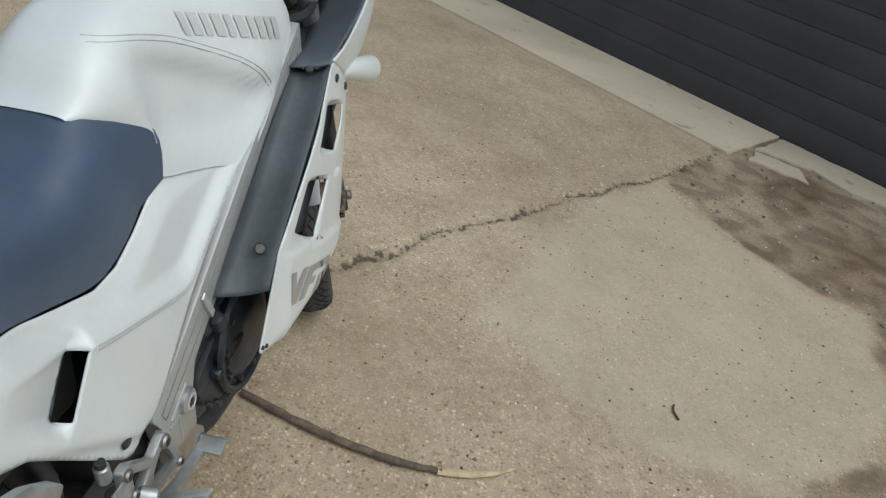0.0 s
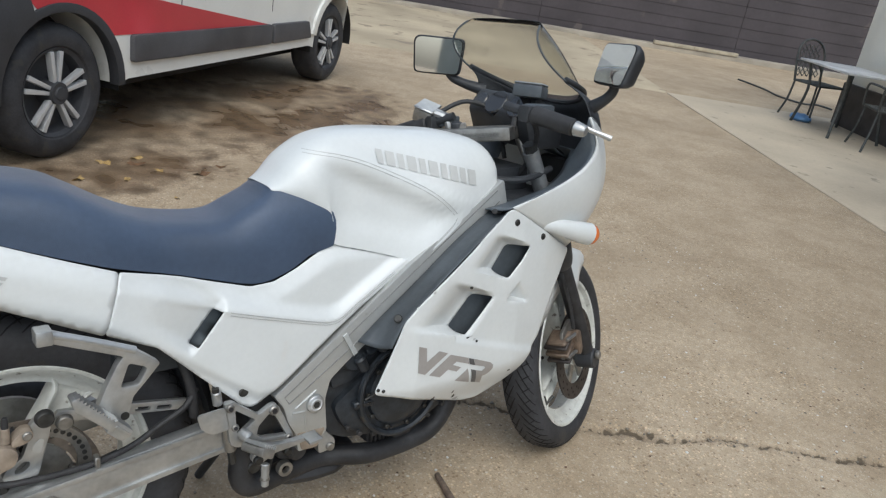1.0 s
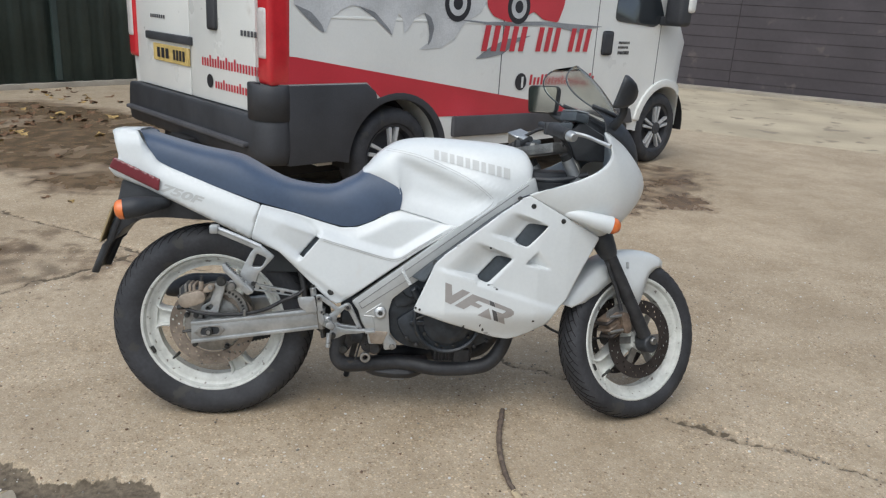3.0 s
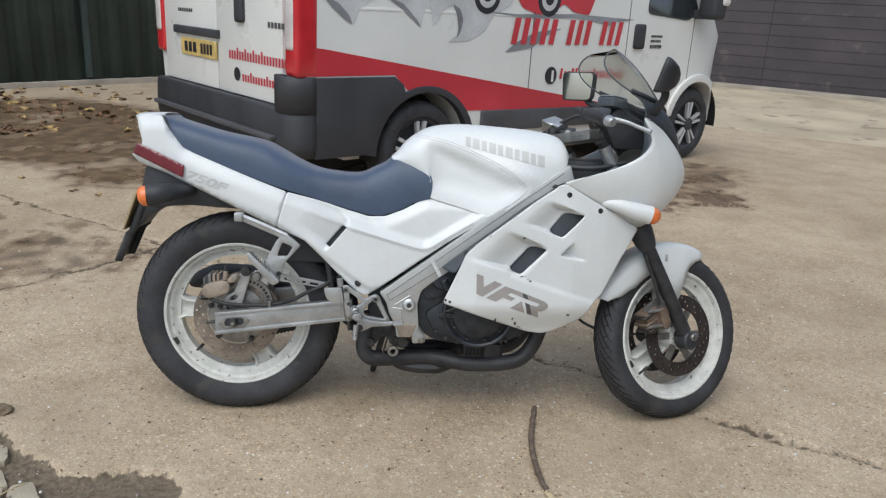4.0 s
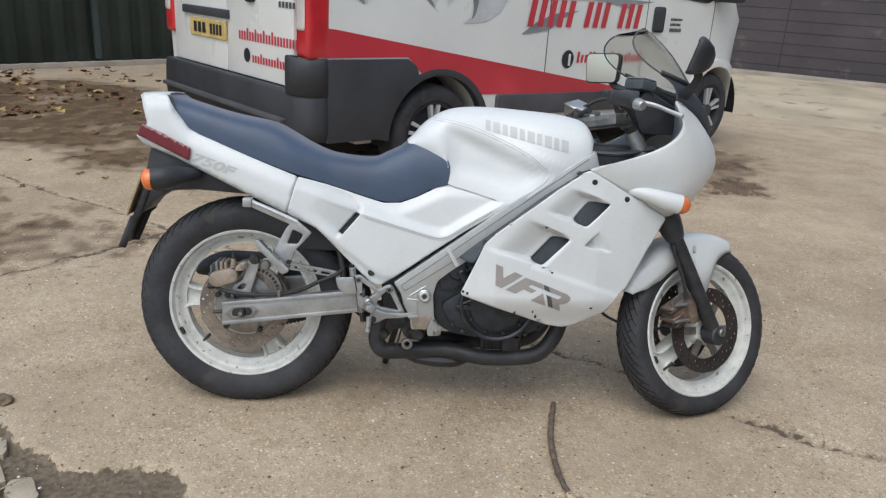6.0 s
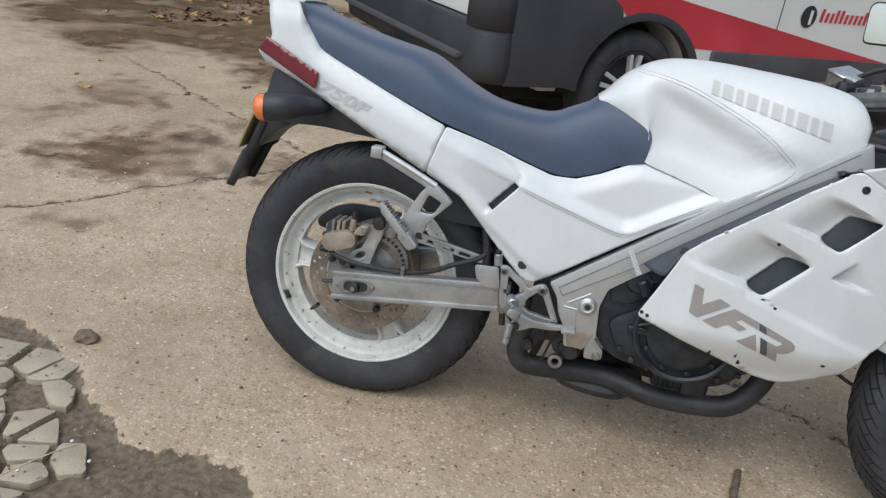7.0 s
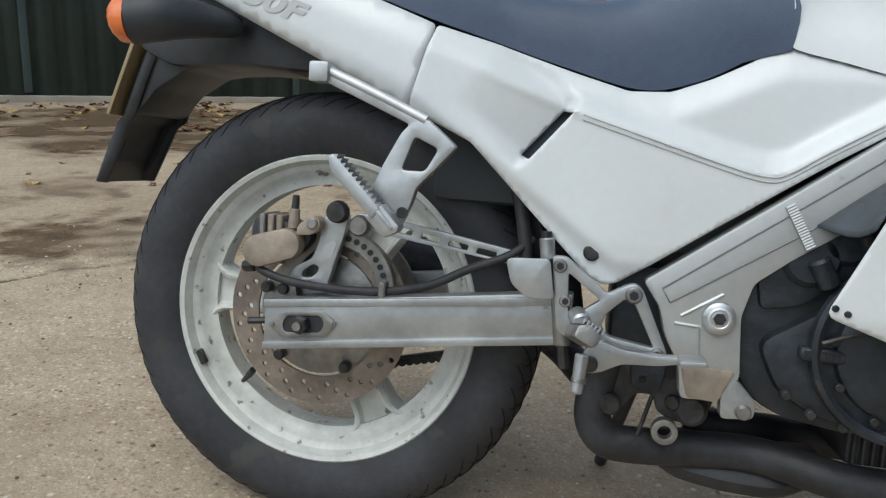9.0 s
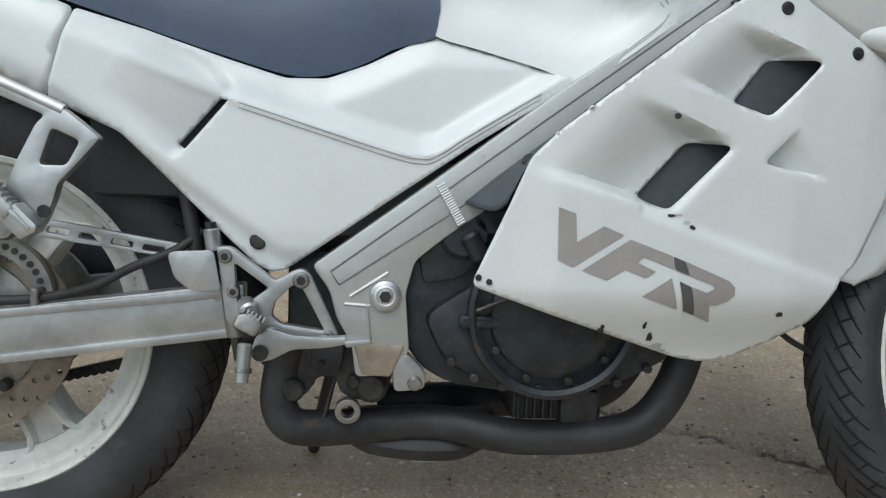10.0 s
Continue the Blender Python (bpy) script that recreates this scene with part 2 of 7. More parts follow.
def grid(bm, rows, close_u=False, close_v=False, flip=False):
    """Quads through a grid of points."""
    vs = [[bm.verts.new(p) for p in row] for row in rows]
    nu, nv = len(vs), len(vs[0])
    for i in range(nu if close_u else nu - 1):
        for j in range(nv if close_v else nv - 1):
            q = [vs[i][j], vs[(i + 1) % nu][j], vs[(i + 1) % nu][(j + 1) % nv], vs[i][(j + 1) % nv]]
            try:
                bm.faces.new(q[::-1] if flip else q)
            except ValueError:
                pass
    return vs


def lathe(bm, profile, centre=(0, 0, 0), seg=64):
    """Turns a profile of (y, r) about the y axis through centre."""
    rows = []
    for i in range(seg):
        a = 2 * math.pi * i / seg
        rows.append([(centre[0] + r * math.cos(a), centre[1] + y, centre[2] + r * math.sin(a)) for y, r in profile])
    grid(bm, rows, close_u=True)
    return bm


def cyl(bm, p0, p1, r0, r1=None, seg=20, cap=True, bevel=0.0):
    """A rod from p0 to p1, with softened rims if bevel is given."""
    p0, p1 = Vector(p0), Vector(p1)
    r1 = r0 if r1 is None else r1
    ax = (p1 - p0).normalized()
    u = ax.orthogonal().normalized()
    w = ax.cross(u)
    st = [(p0, r0), (p1, r1)]
    if bevel:
        st = [(p0, r0 - bevel), (p0 + ax * bevel, r0), (p1 - ax * bevel, r1), (p1, r1 - bevel)]
    vs = grid(bm, [[c + (u * math.cos(a) + w * math.sin(a)) * r for a in [2 * math.pi * k / seg for k in range(seg)]] for c, r in st], close_v=True)
    if cap:
        bm.faces.new(vs[0])
        bm.faces.new(vs[-1][::-1])
    return bm


def spline(pts, n=8):
    """Points along a smooth curve through pts."""
    P = [Vector(p) for p in pts]
    out = []
    for i in range(len(P) - 1):
        a, b, c, d = P[max(i - 1, 0)], P[i], P[i + 1], P[min(i + 2, len(P) - 1)]
        for k in range(n):
            t = k / n
            out.append(0.5 * ((2 * b) + (c - a) * t + (2 * a - 5 * b + 4 * c - d) * t * t + (3 * b - a - 3 * c + d) * t ** 3))
    out.append(P[-1])
    return out


def tube(bm, pts, r, seg=12, n=8, cap=True, radii=None, flat=1.0):
    """A tube along a smooth curve through pts."""
    c = spline(pts, n) if n > 1 else [Vector(p) for p in pts]
    m = len(c)
    rr = [r] * m if radii is None else list(np.interp(np.linspace(0, 1, m), np.linspace(0, 1, len(radii)), radii))
    up = Vector((0, 0, 1)) if abs((c[1] - c[0]).normalized().z) < 0.9 else Vector((1, 0, 0))
    rows = []
    for i in range(m):
        tn = (c[min(i + 1, m - 1)] - c[max(i - 1, 0)]).normalized()
        u = tn.cross(up).normalized()
        up = u.cross(tn).normalized()
        rows.append([c[i] + (u * math.cos(a) * flat + up * math.sin(a)) * rr[i] for a in [2 * math.pi * k / seg for k in range(seg)]])
    vs = grid(bm, rows, close_v=True)
    if cap:
        bm.faces.new(vs[0])
        bm.faces.new(vs[-1][::-1])
    return bm


def rounded(pts, it=2, keep=0.25):
    """Cuts the corners of a closed outline."""
    P = [tuple(p) for p in pts]
    for _ in range(it):
        Q = []
        for i in range(len(P)):
            a, b = P[i], P[(i + 1) % len(P)]
            Q.append((a[0] + (b[0] - a[0]) * keep, a[1] + (b[1] - a[1]) * keep))
            Q.append((a[0] + (b[0] - a[0]) * (1 - keep), a[1] + (b[1] - a[1]) * (1 - keep)))
        P = Q
    return P


def softened(pts, r=0.01, n=3):
    """Rounds each corner of a closed outline by about r."""
    out = []
    k = len(pts)
    for i in range(k):
        a, b, c = Vector(pts[i - 1]), Vector(pts[i]), Vector(pts[(i + 1) % k])
        la, lc = (a - b).length, (c - b).length
        p, q = b + (a - b) * min(r / la, 0.45), b + (c - b) * min(r / lc, 0.45)
        for j in range(n + 1):
            t = j / n
            v = p * (1 - t) ** 2 + b * 2 * t * (1 - t) + q * t * t
            out.append((v.x, v.y))
    return out


def inside(poly, xs, zs):
    """Which of the points lie in the outline."""
    res = np.zeros(len(xs), bool)
    k = len(poly)
    for i in range(k):
        (x0, z0), (x1, z1) = poly[i], poly[(i + 1) % k]
        if z0 == z1:
            continue
        hit = (zs > min(z0, z1)) & (zs <= max(z0, z1)) & (xs < (x1 - x0) * (zs - z0) / (z1 - z0) + x0)
        res ^= hit
    return res


def near_line(poly, xs, zs, closed=True):
    """Distance of points from an outline."""
    best = np.full(len(xs), 1e9)
    k = len(poly)
    for i in range(k if closed else k - 1):
        a, b = np.array(poly[i][:2], float), np.array(poly[(i + 1) % k][:2], float)
        ab = b - a
        t = np.clip(((xs - a[0]) * ab[0] + (zs - a[1]) * ab[1]) / max(ab @ ab, 1e-12), 0, 1)
        best = np.minimum(best, np.hypot(xs - a[0] - t * ab[0], zs - a[1] - t * ab[1]))
    return best


def divided(poly, step):
    out = []
    for i in range(len(poly)):
        a, b = np.array(poly[i], float), np.array(poly[(i + 1) % len(poly)], float)
        k = max(1, int(np.ceil(np.linalg.norm(b - a) / step)))
        out += [tuple(a + (b - a) * j / k) for j in range(k)]
    return out


def sheet(bm, outline, depth, step=0.014, holes=(), side=-1, creases=()):
    """A curved skin over an outline in x, z, at y = depth(x, z); side -1 faces -y. Holes are left open."""
    from mathutils.geometry import delaunay_2d_cdt
    loops = [divided(outline, step)] + [divided(h, step * 0.6) for h in holes]
    pts, edges = [], []
    for lp in loops:
        k0 = len(pts)
        pts += lp
        edges += [(k0 + i, k0 + (i + 1) % len(lp)) for i in range(len(lp))]
    for line in creases:
        for (xa, za), (xb, zb) in zip(line, line[1:]):
            k = max(2, int(math.hypot(xb - xa, zb - za) / step))
            k0 = len(pts)
            pts += [(xa + (xb - xa) * i / k, za + (zb - za) * i / k) for i in range(k + 1)]
            edges += [(k0 + i, k0 + i + 1) for i in range(k)]
    a = np.array(outline)
    gx, gz = np.meshgrid(np.arange(a[:, 0].min(), a[:, 0].max(), step), np.arange(a[:, 1].min(), a[:, 1].max(), step))
    gx = (gx + (np.arange(gx.shape[0]) % 2)[:, None] * step / 2).ravel()
    gz = gz.ravel()
    ok = inside(outline, gx, gz) & (near_line(outline, gx, gz) > step * 0.5)
    for h in holes:
        ok &= ~inside(h, gx, gz) & (near_line(h, gx, gz) > step * 0.35)
    for line in creases:
        ok &= near_line(line, gx, gz, False) > step * 0.4
    pts += list(zip(gx[ok], gz[ok]))
    vs, _, fs, _, _, _ = delaunay_2d_cdt([Vector(p) for p in pts], edges, [], 0, 1e-6)
    P = np.array([(v.x, v.y) for v in vs])
    C = np.array([P[list(f)].mean(0) for f in fs])
    good = inside(outline, C[:, 0], C[:, 1])
    for h in holes:
        good &= ~inside(h, C[:, 0], C[:, 1])
    Y = [depth(x, z) for x, z in P]
    bv = [bm.verts.new((x, y, z)) for (x, z), y in zip(P, Y)]
    for f, g in zip(fs, good):
        if g:
            q = [bv[i] for i in f]
            fa = bm.faces.new(q)
            fa.normal_update()
            if fa.normal.y * side < 0:
                fa.normal_flip()
    for v in [v for v in bm.verts if not v.link_faces]:
        bm.verts.remove(v)
    return bm


def slab(bm, outline, y0, y1, holes=(), bevel=0.0, step=0.5):
    """A plate: an outline in x, z extruded from y0 to y1, with open holes."""
    t = B()
    sheet(t, outline, lambda x, z: min(y0, y1), step, holes, -1)
    r = bmesh.ops.extrude_face_region(t, geom=t.faces[:])
    bmesh.ops.translate(t, verts=[v for v in r["geom"] if isinstance(v, bmesh.types.BMVert)], vec=(0, abs(y1 - y0), 0))
    bmesh.ops.recalc_face_normals(t, faces=t.faces[:])
    if bevel:
        es = [e for e in t.edges if e.calc_face_angle(0) > 1.2]
        bmesh.ops.bevel(t, geom=es, offset=bevel, segments=2, affect="EDGES", profile=0.6)
    joined(bm, t)
    return bm


def joined(bm, other, m=None):
    me = bpy.data.meshes.new("tmp")
    if m is not None:
        other.transform(m)
    other.to_mesh(me)
    other.free()
    bm.from_mesh(me)
    bpy.data.meshes.remove(me)
    return bm


def sm(a, b, x):
    """Smooth step from a to b."""
    t = min(1.0, max(0.0, (x - a) / (b - a)))
    return t * t * (3 - 2 * t)


def interp(x, xs, ys):
    return float(np.interp(x, xs, ys))


def side_of(p, a, b):
    """Signed distance of p from the line a to b, positive on its left."""
    dx, dz = b[0] - a[0], b[1] - a[1]
    return (dx * (p[1] - a[1]) - dz * (p[0] - a[0])) / math.hypot(dx, dz)


# ---- the yard: a frame along the walkway's joint ----
YARD_TURN = 54.7
DIR, NOR, P0 = np.array([0.578, 0.816]), np.array([0.816, -0.578]), np.array([3.77, -1.65])


def yard(s, n):
    p = P0 + DIR * s + NOR * n
    return float(p[0]), float(p[1])


def yard_pose(s, n, z=0.0, turn=0.0):
    """x runs along the joint, y to its left."""
    x, y = yard(s, n)
    return pose(x, y, z, 0, 0, YARD_TURN + turn)


# ---- ground ----
CRACK = [(-0.9, 1.62), (-0.2, 1.18), (0.5, 0.77), (1.08, 0.34), (1.24, 0.24), (1.33, 0.15), (1.6, -0.08), (1.72, -0.16), (1.81, -0.25), (1.97, -0.36), (2.13, -0.5), (2.27, -0.6), (2.59, -0.8), (2.94, -1.1), (3.53, -1.5), (3.85, -1.72)]
CRACK_B = [(-3.4, 3.6), (-2.56, 2.98), (-2.12, 2.65), (-1.75, 2.36), (-1.49, 2.2), (-1.22, 2.03), (-0.97, 1.84), (-0.74, 1.65), (-0.3, 1.35)]
CRACK_C = [(-1.9, 0.2), (-1.42, 0.58), (-1.34, 0.69), (-1.25, 0.88), (-1.09, 1.04), (-0.96, 1.23), (-0.81, 1.45), (-0.72, 1.65)]
TRENCH = [(-1.75, 0.12), (-1.35, 0.08), (-1.1, -0.06), (-0.93, -0.12), (-0.83, -0.16), (-0.77, -0.21), (-0.66, -0.265), (-0.6, -0.345), (-0.525, -0.40), (-0.465, -0.425), (-0.415, -0.48), (-0.355, -0.49), (-0.27, -0.45), (-0.13, -0.47), (-0.08, -0.545), (-0.04, -0.7), (-0.12, -0.95), (-0.3, -1.1), (-0.55, -1.05), (-0.8, -1.2), (-1.15, -1.1), (-1.4, -0.85), (-1.8, -0.8), (-2.0, -0.45), (-1.85, -0.1)]
PALE = [(3.10, -1.23), (2.84, -1.40), (2.61, -1.56), (2.40, -1.81), (2.34, -1.99), (2.19, -1.96), (2.03, -1.90), (1.84, -1.95), (1.64, -1.80), (1.44, -1.69), (1.28, -1.47), (1.2, -1.4), (1.25, -1.0), (1.6, -0.55), (2.2, -0.75), (2.7, -0.95)]
DAMP_EDGE = [(3.98, -1.60), (3.68, -1.58), (3.35, -1.38), (3.12, -1.27), (2.86, -1.42), (2.63, -1.58), (2.42, -1.83), (2.36, -2.02), (2.2, -1.98), (2.04, -1.93), (1.85, -1.98), (1.65, -1.83), (1.45, -1.72), (1.29, -1.5), (1.1, -1.45), (0.9, -2.2), (1.6, -3.4), (3.4, -3.2), (4.8, -2.3)]
DAMP = [
    [(-5.4, 5.0), (-4.4, 6.6), (-3.2, 7.2), (-1.4, 6.2), (-0.5, 3.7), (-0.9, 3.0), (-1.5, 2.9), (-2.1, 3.3), (-2.6, 3.5), (-2.75, 3.0), (-3.4, 3.2)],
    [(0.2, 2.3), (-0.8, 2.5), (-1.0, 3.5), (0.6, 3.6), (2.0, 4.6), (3.2, 4.8), (3.6, 4.2), (3.3, 3.3), (2.5, 2.9), (1.6, 2.8), (1.0, 2.2)],
    [(-1.3, 0.95), (-0.9, 1.2), (-0.75, 1.5), (-1.4, 1.75), (-1.9, 1.2)],
]
STAIN = [
    [(-1.32, 0.85), (-1.25, 1.18), (-1.17, 1.51), (-1.04, 1.38), (-1.09, 1.09), (-1.23, 0.89)],
    [(-2.28, 1.99), (-2.37, 2.57), (-1.88, 2.29), (-1.77, 2.02), (-1.94, 1.94)],
    [(-1.32, 0.45), (-1.35, 0.61), (-1.15, 0.66), (-1.17, 0.54)],
    [(-2.35, 1.58), (-2.06, 1.79), (-1.97, 1.68), (-2.14, 1.40)],
    [(-1.38, 1.92), (-1.30, 2.10), (-1.14, 1.86), (-1.22, 1.74)],
]
PUDDLE = [[(2.75, 2.95), (3.1, 2.9), (3.35, 3.3), (3.2, 3.55), (2.8, 3.3)], [(2.2, 3.25), (2.7, 3.2), (3.1, 3.75), (2.6, 3.9), (2.2, 3.6)], [(-2.9, 6.2), (-2.2, 6.3), (-1.7, 5.0), (-1.9, 4.2), (-2.7, 4.9)]]


def spread(lo, hi, fine_lo, fine_hi, step, mid=0.05, reach=8.0, grow=1.16):
    """Coordinates that are close together in the middle, wider round it, and grow apart outwards."""
    def outward(x, end):
        out, s = [], step
        sign = 1 if end > x else -1
        while (end - x) * sign > 0:
            s = min(s * grow, mid if abs(x) < reach else 8.0)
            x += sign * s
            out.append(x if (end - x) * sign > 0 else end)
        return out
    return np.array(outward(fine_lo, lo)[::-1] + list(np.arange(fine_lo, fine_hi, step)) + outward(fine_hi, hi))


def wander(xs, ys, scale, seed=0.0):
    return np.array([noise.noise((x * scale, y * scale, seed)) for x, y in zip(xs, ys)])


def build_ground():
    gx, gy = spread(-180, 180, -2.5, 3.3, 0.0135), spread(-180, 180, -1.8, 2.9, 0.0135)
    X, Y = np.meshgrid(gx, gy, indexing="ij")
    xs, ys = X.ravel(), Y.ravel()
    near = (np.abs(xs) < 12) & (np.abs(ys) < 14)
    w1, w2, w3 = np.zeros(len(xs)), np.zeros(len(xs)), np.zeros(len(xs))
    w1[near] = wander(xs[near], ys[near], 2.2)
    w2[near] = wander(xs[near], ys[near], 9.0, 4.0)
    w3[near] = wander(xs[near], ys[near], 34.0, 7.0)
    z = 0.006 * w1 * 0.5 + 0.0012 * w2 + 0.0008 * w3

    def region(poly, soft, ragged):
        dist = near_line(poly, xs, ys)
        sd = np.where(inside(poly, xs, ys), dist, -dist) + ragged * (w2 * 0.7 + w3 * 0.5 + w1 * 0.5)
        return np.clip(sd / soft + 0.5, 0, 1)

    dirt, wet = np.zeros(len(xs)), np.zeros(len(xs))
    soil = region(TRENCH, 0.08, 0.03)
    crack = np.zeros(len(xs))
    for line, width, deep in ((CRACK, 0.010, 0.014), (CRACK_B, 0.014, 0.012), (CRACK_C, 0.010, 0.010)):
        dl = near_line(line, xs + 0.05 * w2 + 0.02 * w3, ys + 0.05 * w1 + 0.02 * w3, False) + 0.006 * w3
        groove = np.exp(-np.clip(dl / (width * (1.1 + 0.9 * w1)), 0, 6) ** 2)
        z -= deep * groove
        crack = np.maximum(crack, np.clip(1 - dl / 0.07, 0, 1))
    t = region(TRENCH, 0.012, 0.03)
    islands = np.clip((w2 * 0.5 + w1 * 0.9 - 0.42) * 9, 0, 1)
    z -= t * (0.020 - 0.014 * islands + 0.007 * w3 + 0.006 * w2)
    soil = soil * (1 - 0.8 * islands)
    de = region(DAMP_EDGE, 0.025, 0.03)
    dirt = np.maximum(dirt, de * (0.12 + 0.42 * np.clip(w2 * 4 + 0.3, 0, 1)))
    wet = np.maximum(wet, de * np.clip(0.45 + w1 * 0.8 + 0.3 * w2, 0, 0.9))
    z += de * 0.006 * w2
    for poly, soak, ragged in zip(DAMP, (1.0, 0.66, 0.66), (0.22, 0.35, 0.35)):
        r = region(poly, 0.25, ragged)
        wet = np.maximum(wet, r * np.clip(soak + w1 * 0.8 + 0.3 * w2, 0, 1))
        dirt = np.maximum(dirt, r * np.clip(0.25 + 0.8 * w2, 0, 0.7))
    for poly in STAIN:
        r = region(poly, 0.10, 0.16)
        wet = np.maximum(wet, r * np.clip(0.42 + w1 * 0.5 + 0.5 * w2, 0, 0.75))
        dirt = np.maximum(dirt, r * np.clip(0.12 + 0.5 * w2, 0, 0.4))
    for poly in PUDDLE:
        r = region(poly, 0.08, 0.2)
        wet = np.maximum(wet, r)
        z -= 0.004 * r
    pale = region(PALE, 0.06, 0.06)
    verts = np.stack([xs, ys, z], 1)
    ny = len(gy)
    i = (np.arange(len(gx) - 1)[:, None] * ny + np.arange(ny - 1)[None]).ravel()
    faces = np.stack([i, i + ny, i + ny + 1, i + 1], 1)
    me = bpy.data.meshes.new("ground")
    me.vertices.add(len(verts))
    me.vertices.foreach_set("co", verts.ravel().astype(np.float32))
    me.loops.add(faces.size)
    me.loops.foreach_set("vertex_index", faces.ravel().astype(np.int32))
    me.polygons.add(len(faces))
    me.polygons.foreach_set("loop_start", (np.arange(len(faces)) * 4).astype(np.int32))
    me.polygons.foreach_set("use_smooth", np.ones(len(faces), bool))
    me.update(calc_edges=True)
    for name, val in (("wet", wet), ("dirt", dirt), ("pale", pale), ("soil", soil), ("crack", crack)):
        at = me.attributes.new(name, "FLOAT", "POINT")
        at.data.foreach_set("value", np.clip(val, 0, 1).astype(np.float32))
    return me


def ground_material():
    m = bpy.data.materials.new("worn_yard_concrete")
    m.use_nodes = True
    nd, lk = m.node_tree.nodes, m.node_tree.links
    bsdf = nd["Principled BSDF"]
    geo = nd.new("ShaderNodeNewGeometry")

    def tex(sc, detail=4.0):
        n = nd.new("ShaderNodeTexNoise")
        n.inputs["Scale"].default_value, n.inputs["Detail"].default_value = sc, detail
        lk.new(geo.outputs["Position"], n.inputs["Vector"])
        return n.outputs["Fac"]

    def cells(sc, out="Color", feature="F1"):
        n = nd.new("ShaderNodeTexVoronoi")
        n.feature = feature
        n.inputs["Scale"].default_value = sc
        lk.new(geo.outputs["Position"], n.inputs["Vector"])
        return n.outputs[out]

    def rng(src, a, b, c=0.0, d=1.0):
        n = nd.new("ShaderNodeMapRange")
        for k, v in zip((1, 2, 3, 4), (a, b, c, d)):
            n.inputs[k].default_value = v
        lk.new(src, n.inputs[0])
        return n.outputs[0]

    def mixc(fac, a, b, kind="MIX"):
        n = nd.new("ShaderNodeMix")
        n.data_type, n.blend_type = "RGBA", kind
        for sock, v in ((n.inputs[0], fac), (n.inputs[6], a), (n.inputs[7], b)):
            if isinstance(v, (int, float)):
                sock.default_value = v
            elif isinstance(v, tuple):
                sock.default_value = (*v, 1)
            else:
                lk.new(v, sock)
        return n.outputs[2]

    def math2(op, a, b):
        n = nd.new("ShaderNodeMath")
        n.operation = op
        for sock, v in zip(n.inputs, (a, b)):
            if isinstance(v, (int, float)):
                sock.default_value = v
            else:
                lk.new(v, sock)
        return n.outputs[0]

    def attr(name):
        n = nd.new("ShaderNodeAttribute")
        n.attribute_name = name
        return n.outputs["Fac"]

    def grey(col):
        n = nd.new("ShaderNodeRGBToBW")
        lk.new(col, n.inputs[0])
        return n.outputs[0]

    wet, dirt, pale = attr("wet"), attr("dirt"), attr("pale")
    c = mixc(rng(tex(0.7, 5), 0.35, 0.65), (0.394, 0.314, 0.222), (0.492, 0.400, 0.290))
    c = mixc(rng(tex(4.0, 6), 0.4, 0.68), c, mixc(1.0, c, (0.84, 0.82, 0.79), "MULTIPLY"))
    c = mixc(rng(tex(26.0, 5), 0.42, 0.7), c, mixc(1.0, c, (0.86, 0.85, 0.83), "MULTIPLY"))
    c = mixc(rng(tex(420.0, 3), 0.35, 0.65), mixc(1.0, c, (0.86, 0.85, 0.83), "MULTIPLY"), mixc(1.0, c, (1.10, 1.10, 1.09), "MULTIPLY"))
    # aggregate: pale, ochre and dark pebbles worn flush with the surface
    sizes = grey(cells(95.0))
    stone_mask = rng(cells(95.0, "Distance"), 0.44, 0.36)
    worn = rng(tex(1.6, 4), 0.36, 0.56)
    light_pick = math2("MULTIPLY", math2("MULTIPLY", math2("GREATER_THAN", sizes, 0.66), stone_mask), worn)
    dark_pick = math2("MULTIPLY", math2("MULTIPLY", math2("LESS_THAN", sizes, 0.33), stone_mask), worn)
    agg = mixc(1.0, c, (1.55, 1.52, 1.46), "MULTIPLY")
    c = mixc(math2("MULTIPLY", light_pick, 0.7), c, agg)
    c = mixc(math2("MULTIPLY", dark_pick, 0.6), c, mixc(1.0, c, (0.58, 0.50, 0.42), "MULTIPLY"))
    grit = math2("LESS_THAN", grey(cells(260.0)), 0.24)
    c = mixc(math2("MULTIPLY", grit, 0.30), c, (0.16, 0.14, 0.11))
    # sparse larger pebbles, pale and dark
    tone = grey(cells(46.0))
    blob = rng(cells(46.0, "Distance"), 0.26, 0.20)
    c = mixc(math2("MULTIPLY", math2("GREATER_THAN", tone, 0.80), math2("MULTIPLY", blob, 0.8)), c, (0.60, 0.55, 0.45))
    c = mixc(math2("MULTIPLY", math2("LESS_THAN", tone, 0.22), math2("MULTIPLY", blob, 0.7)), c, (0.17, 0.12, 0.08))
    spark = math2("GREATER_THAN", grey(cells(210.0)), 0.80)
    c = mixc(math2("MULTIPLY", spark, 0.24), c, (0.68, 0.64, 0.55))
    c = mixc(math2("MULTIPLY", pale, 0.5), c, mixc(rng(tex(6.0, 5), 0.35, 0.7), (0.46, 0.40, 0.295), (0.54, 0.475, 0.36)))
    c = mixc(math2("MULTIPLY", dirt, 0.85), c, mixc(rng(tex(40.0, 5), 0.35, 0.65), (0.075, 0.06, 0.044), (0.18, 0.15, 0.11)))
    c = mixc(math2("MULTIPLY", wet, 0.78), c, mixc(1.0, c, (0.38, 0.285, 0.215), "MULTIPLY"))
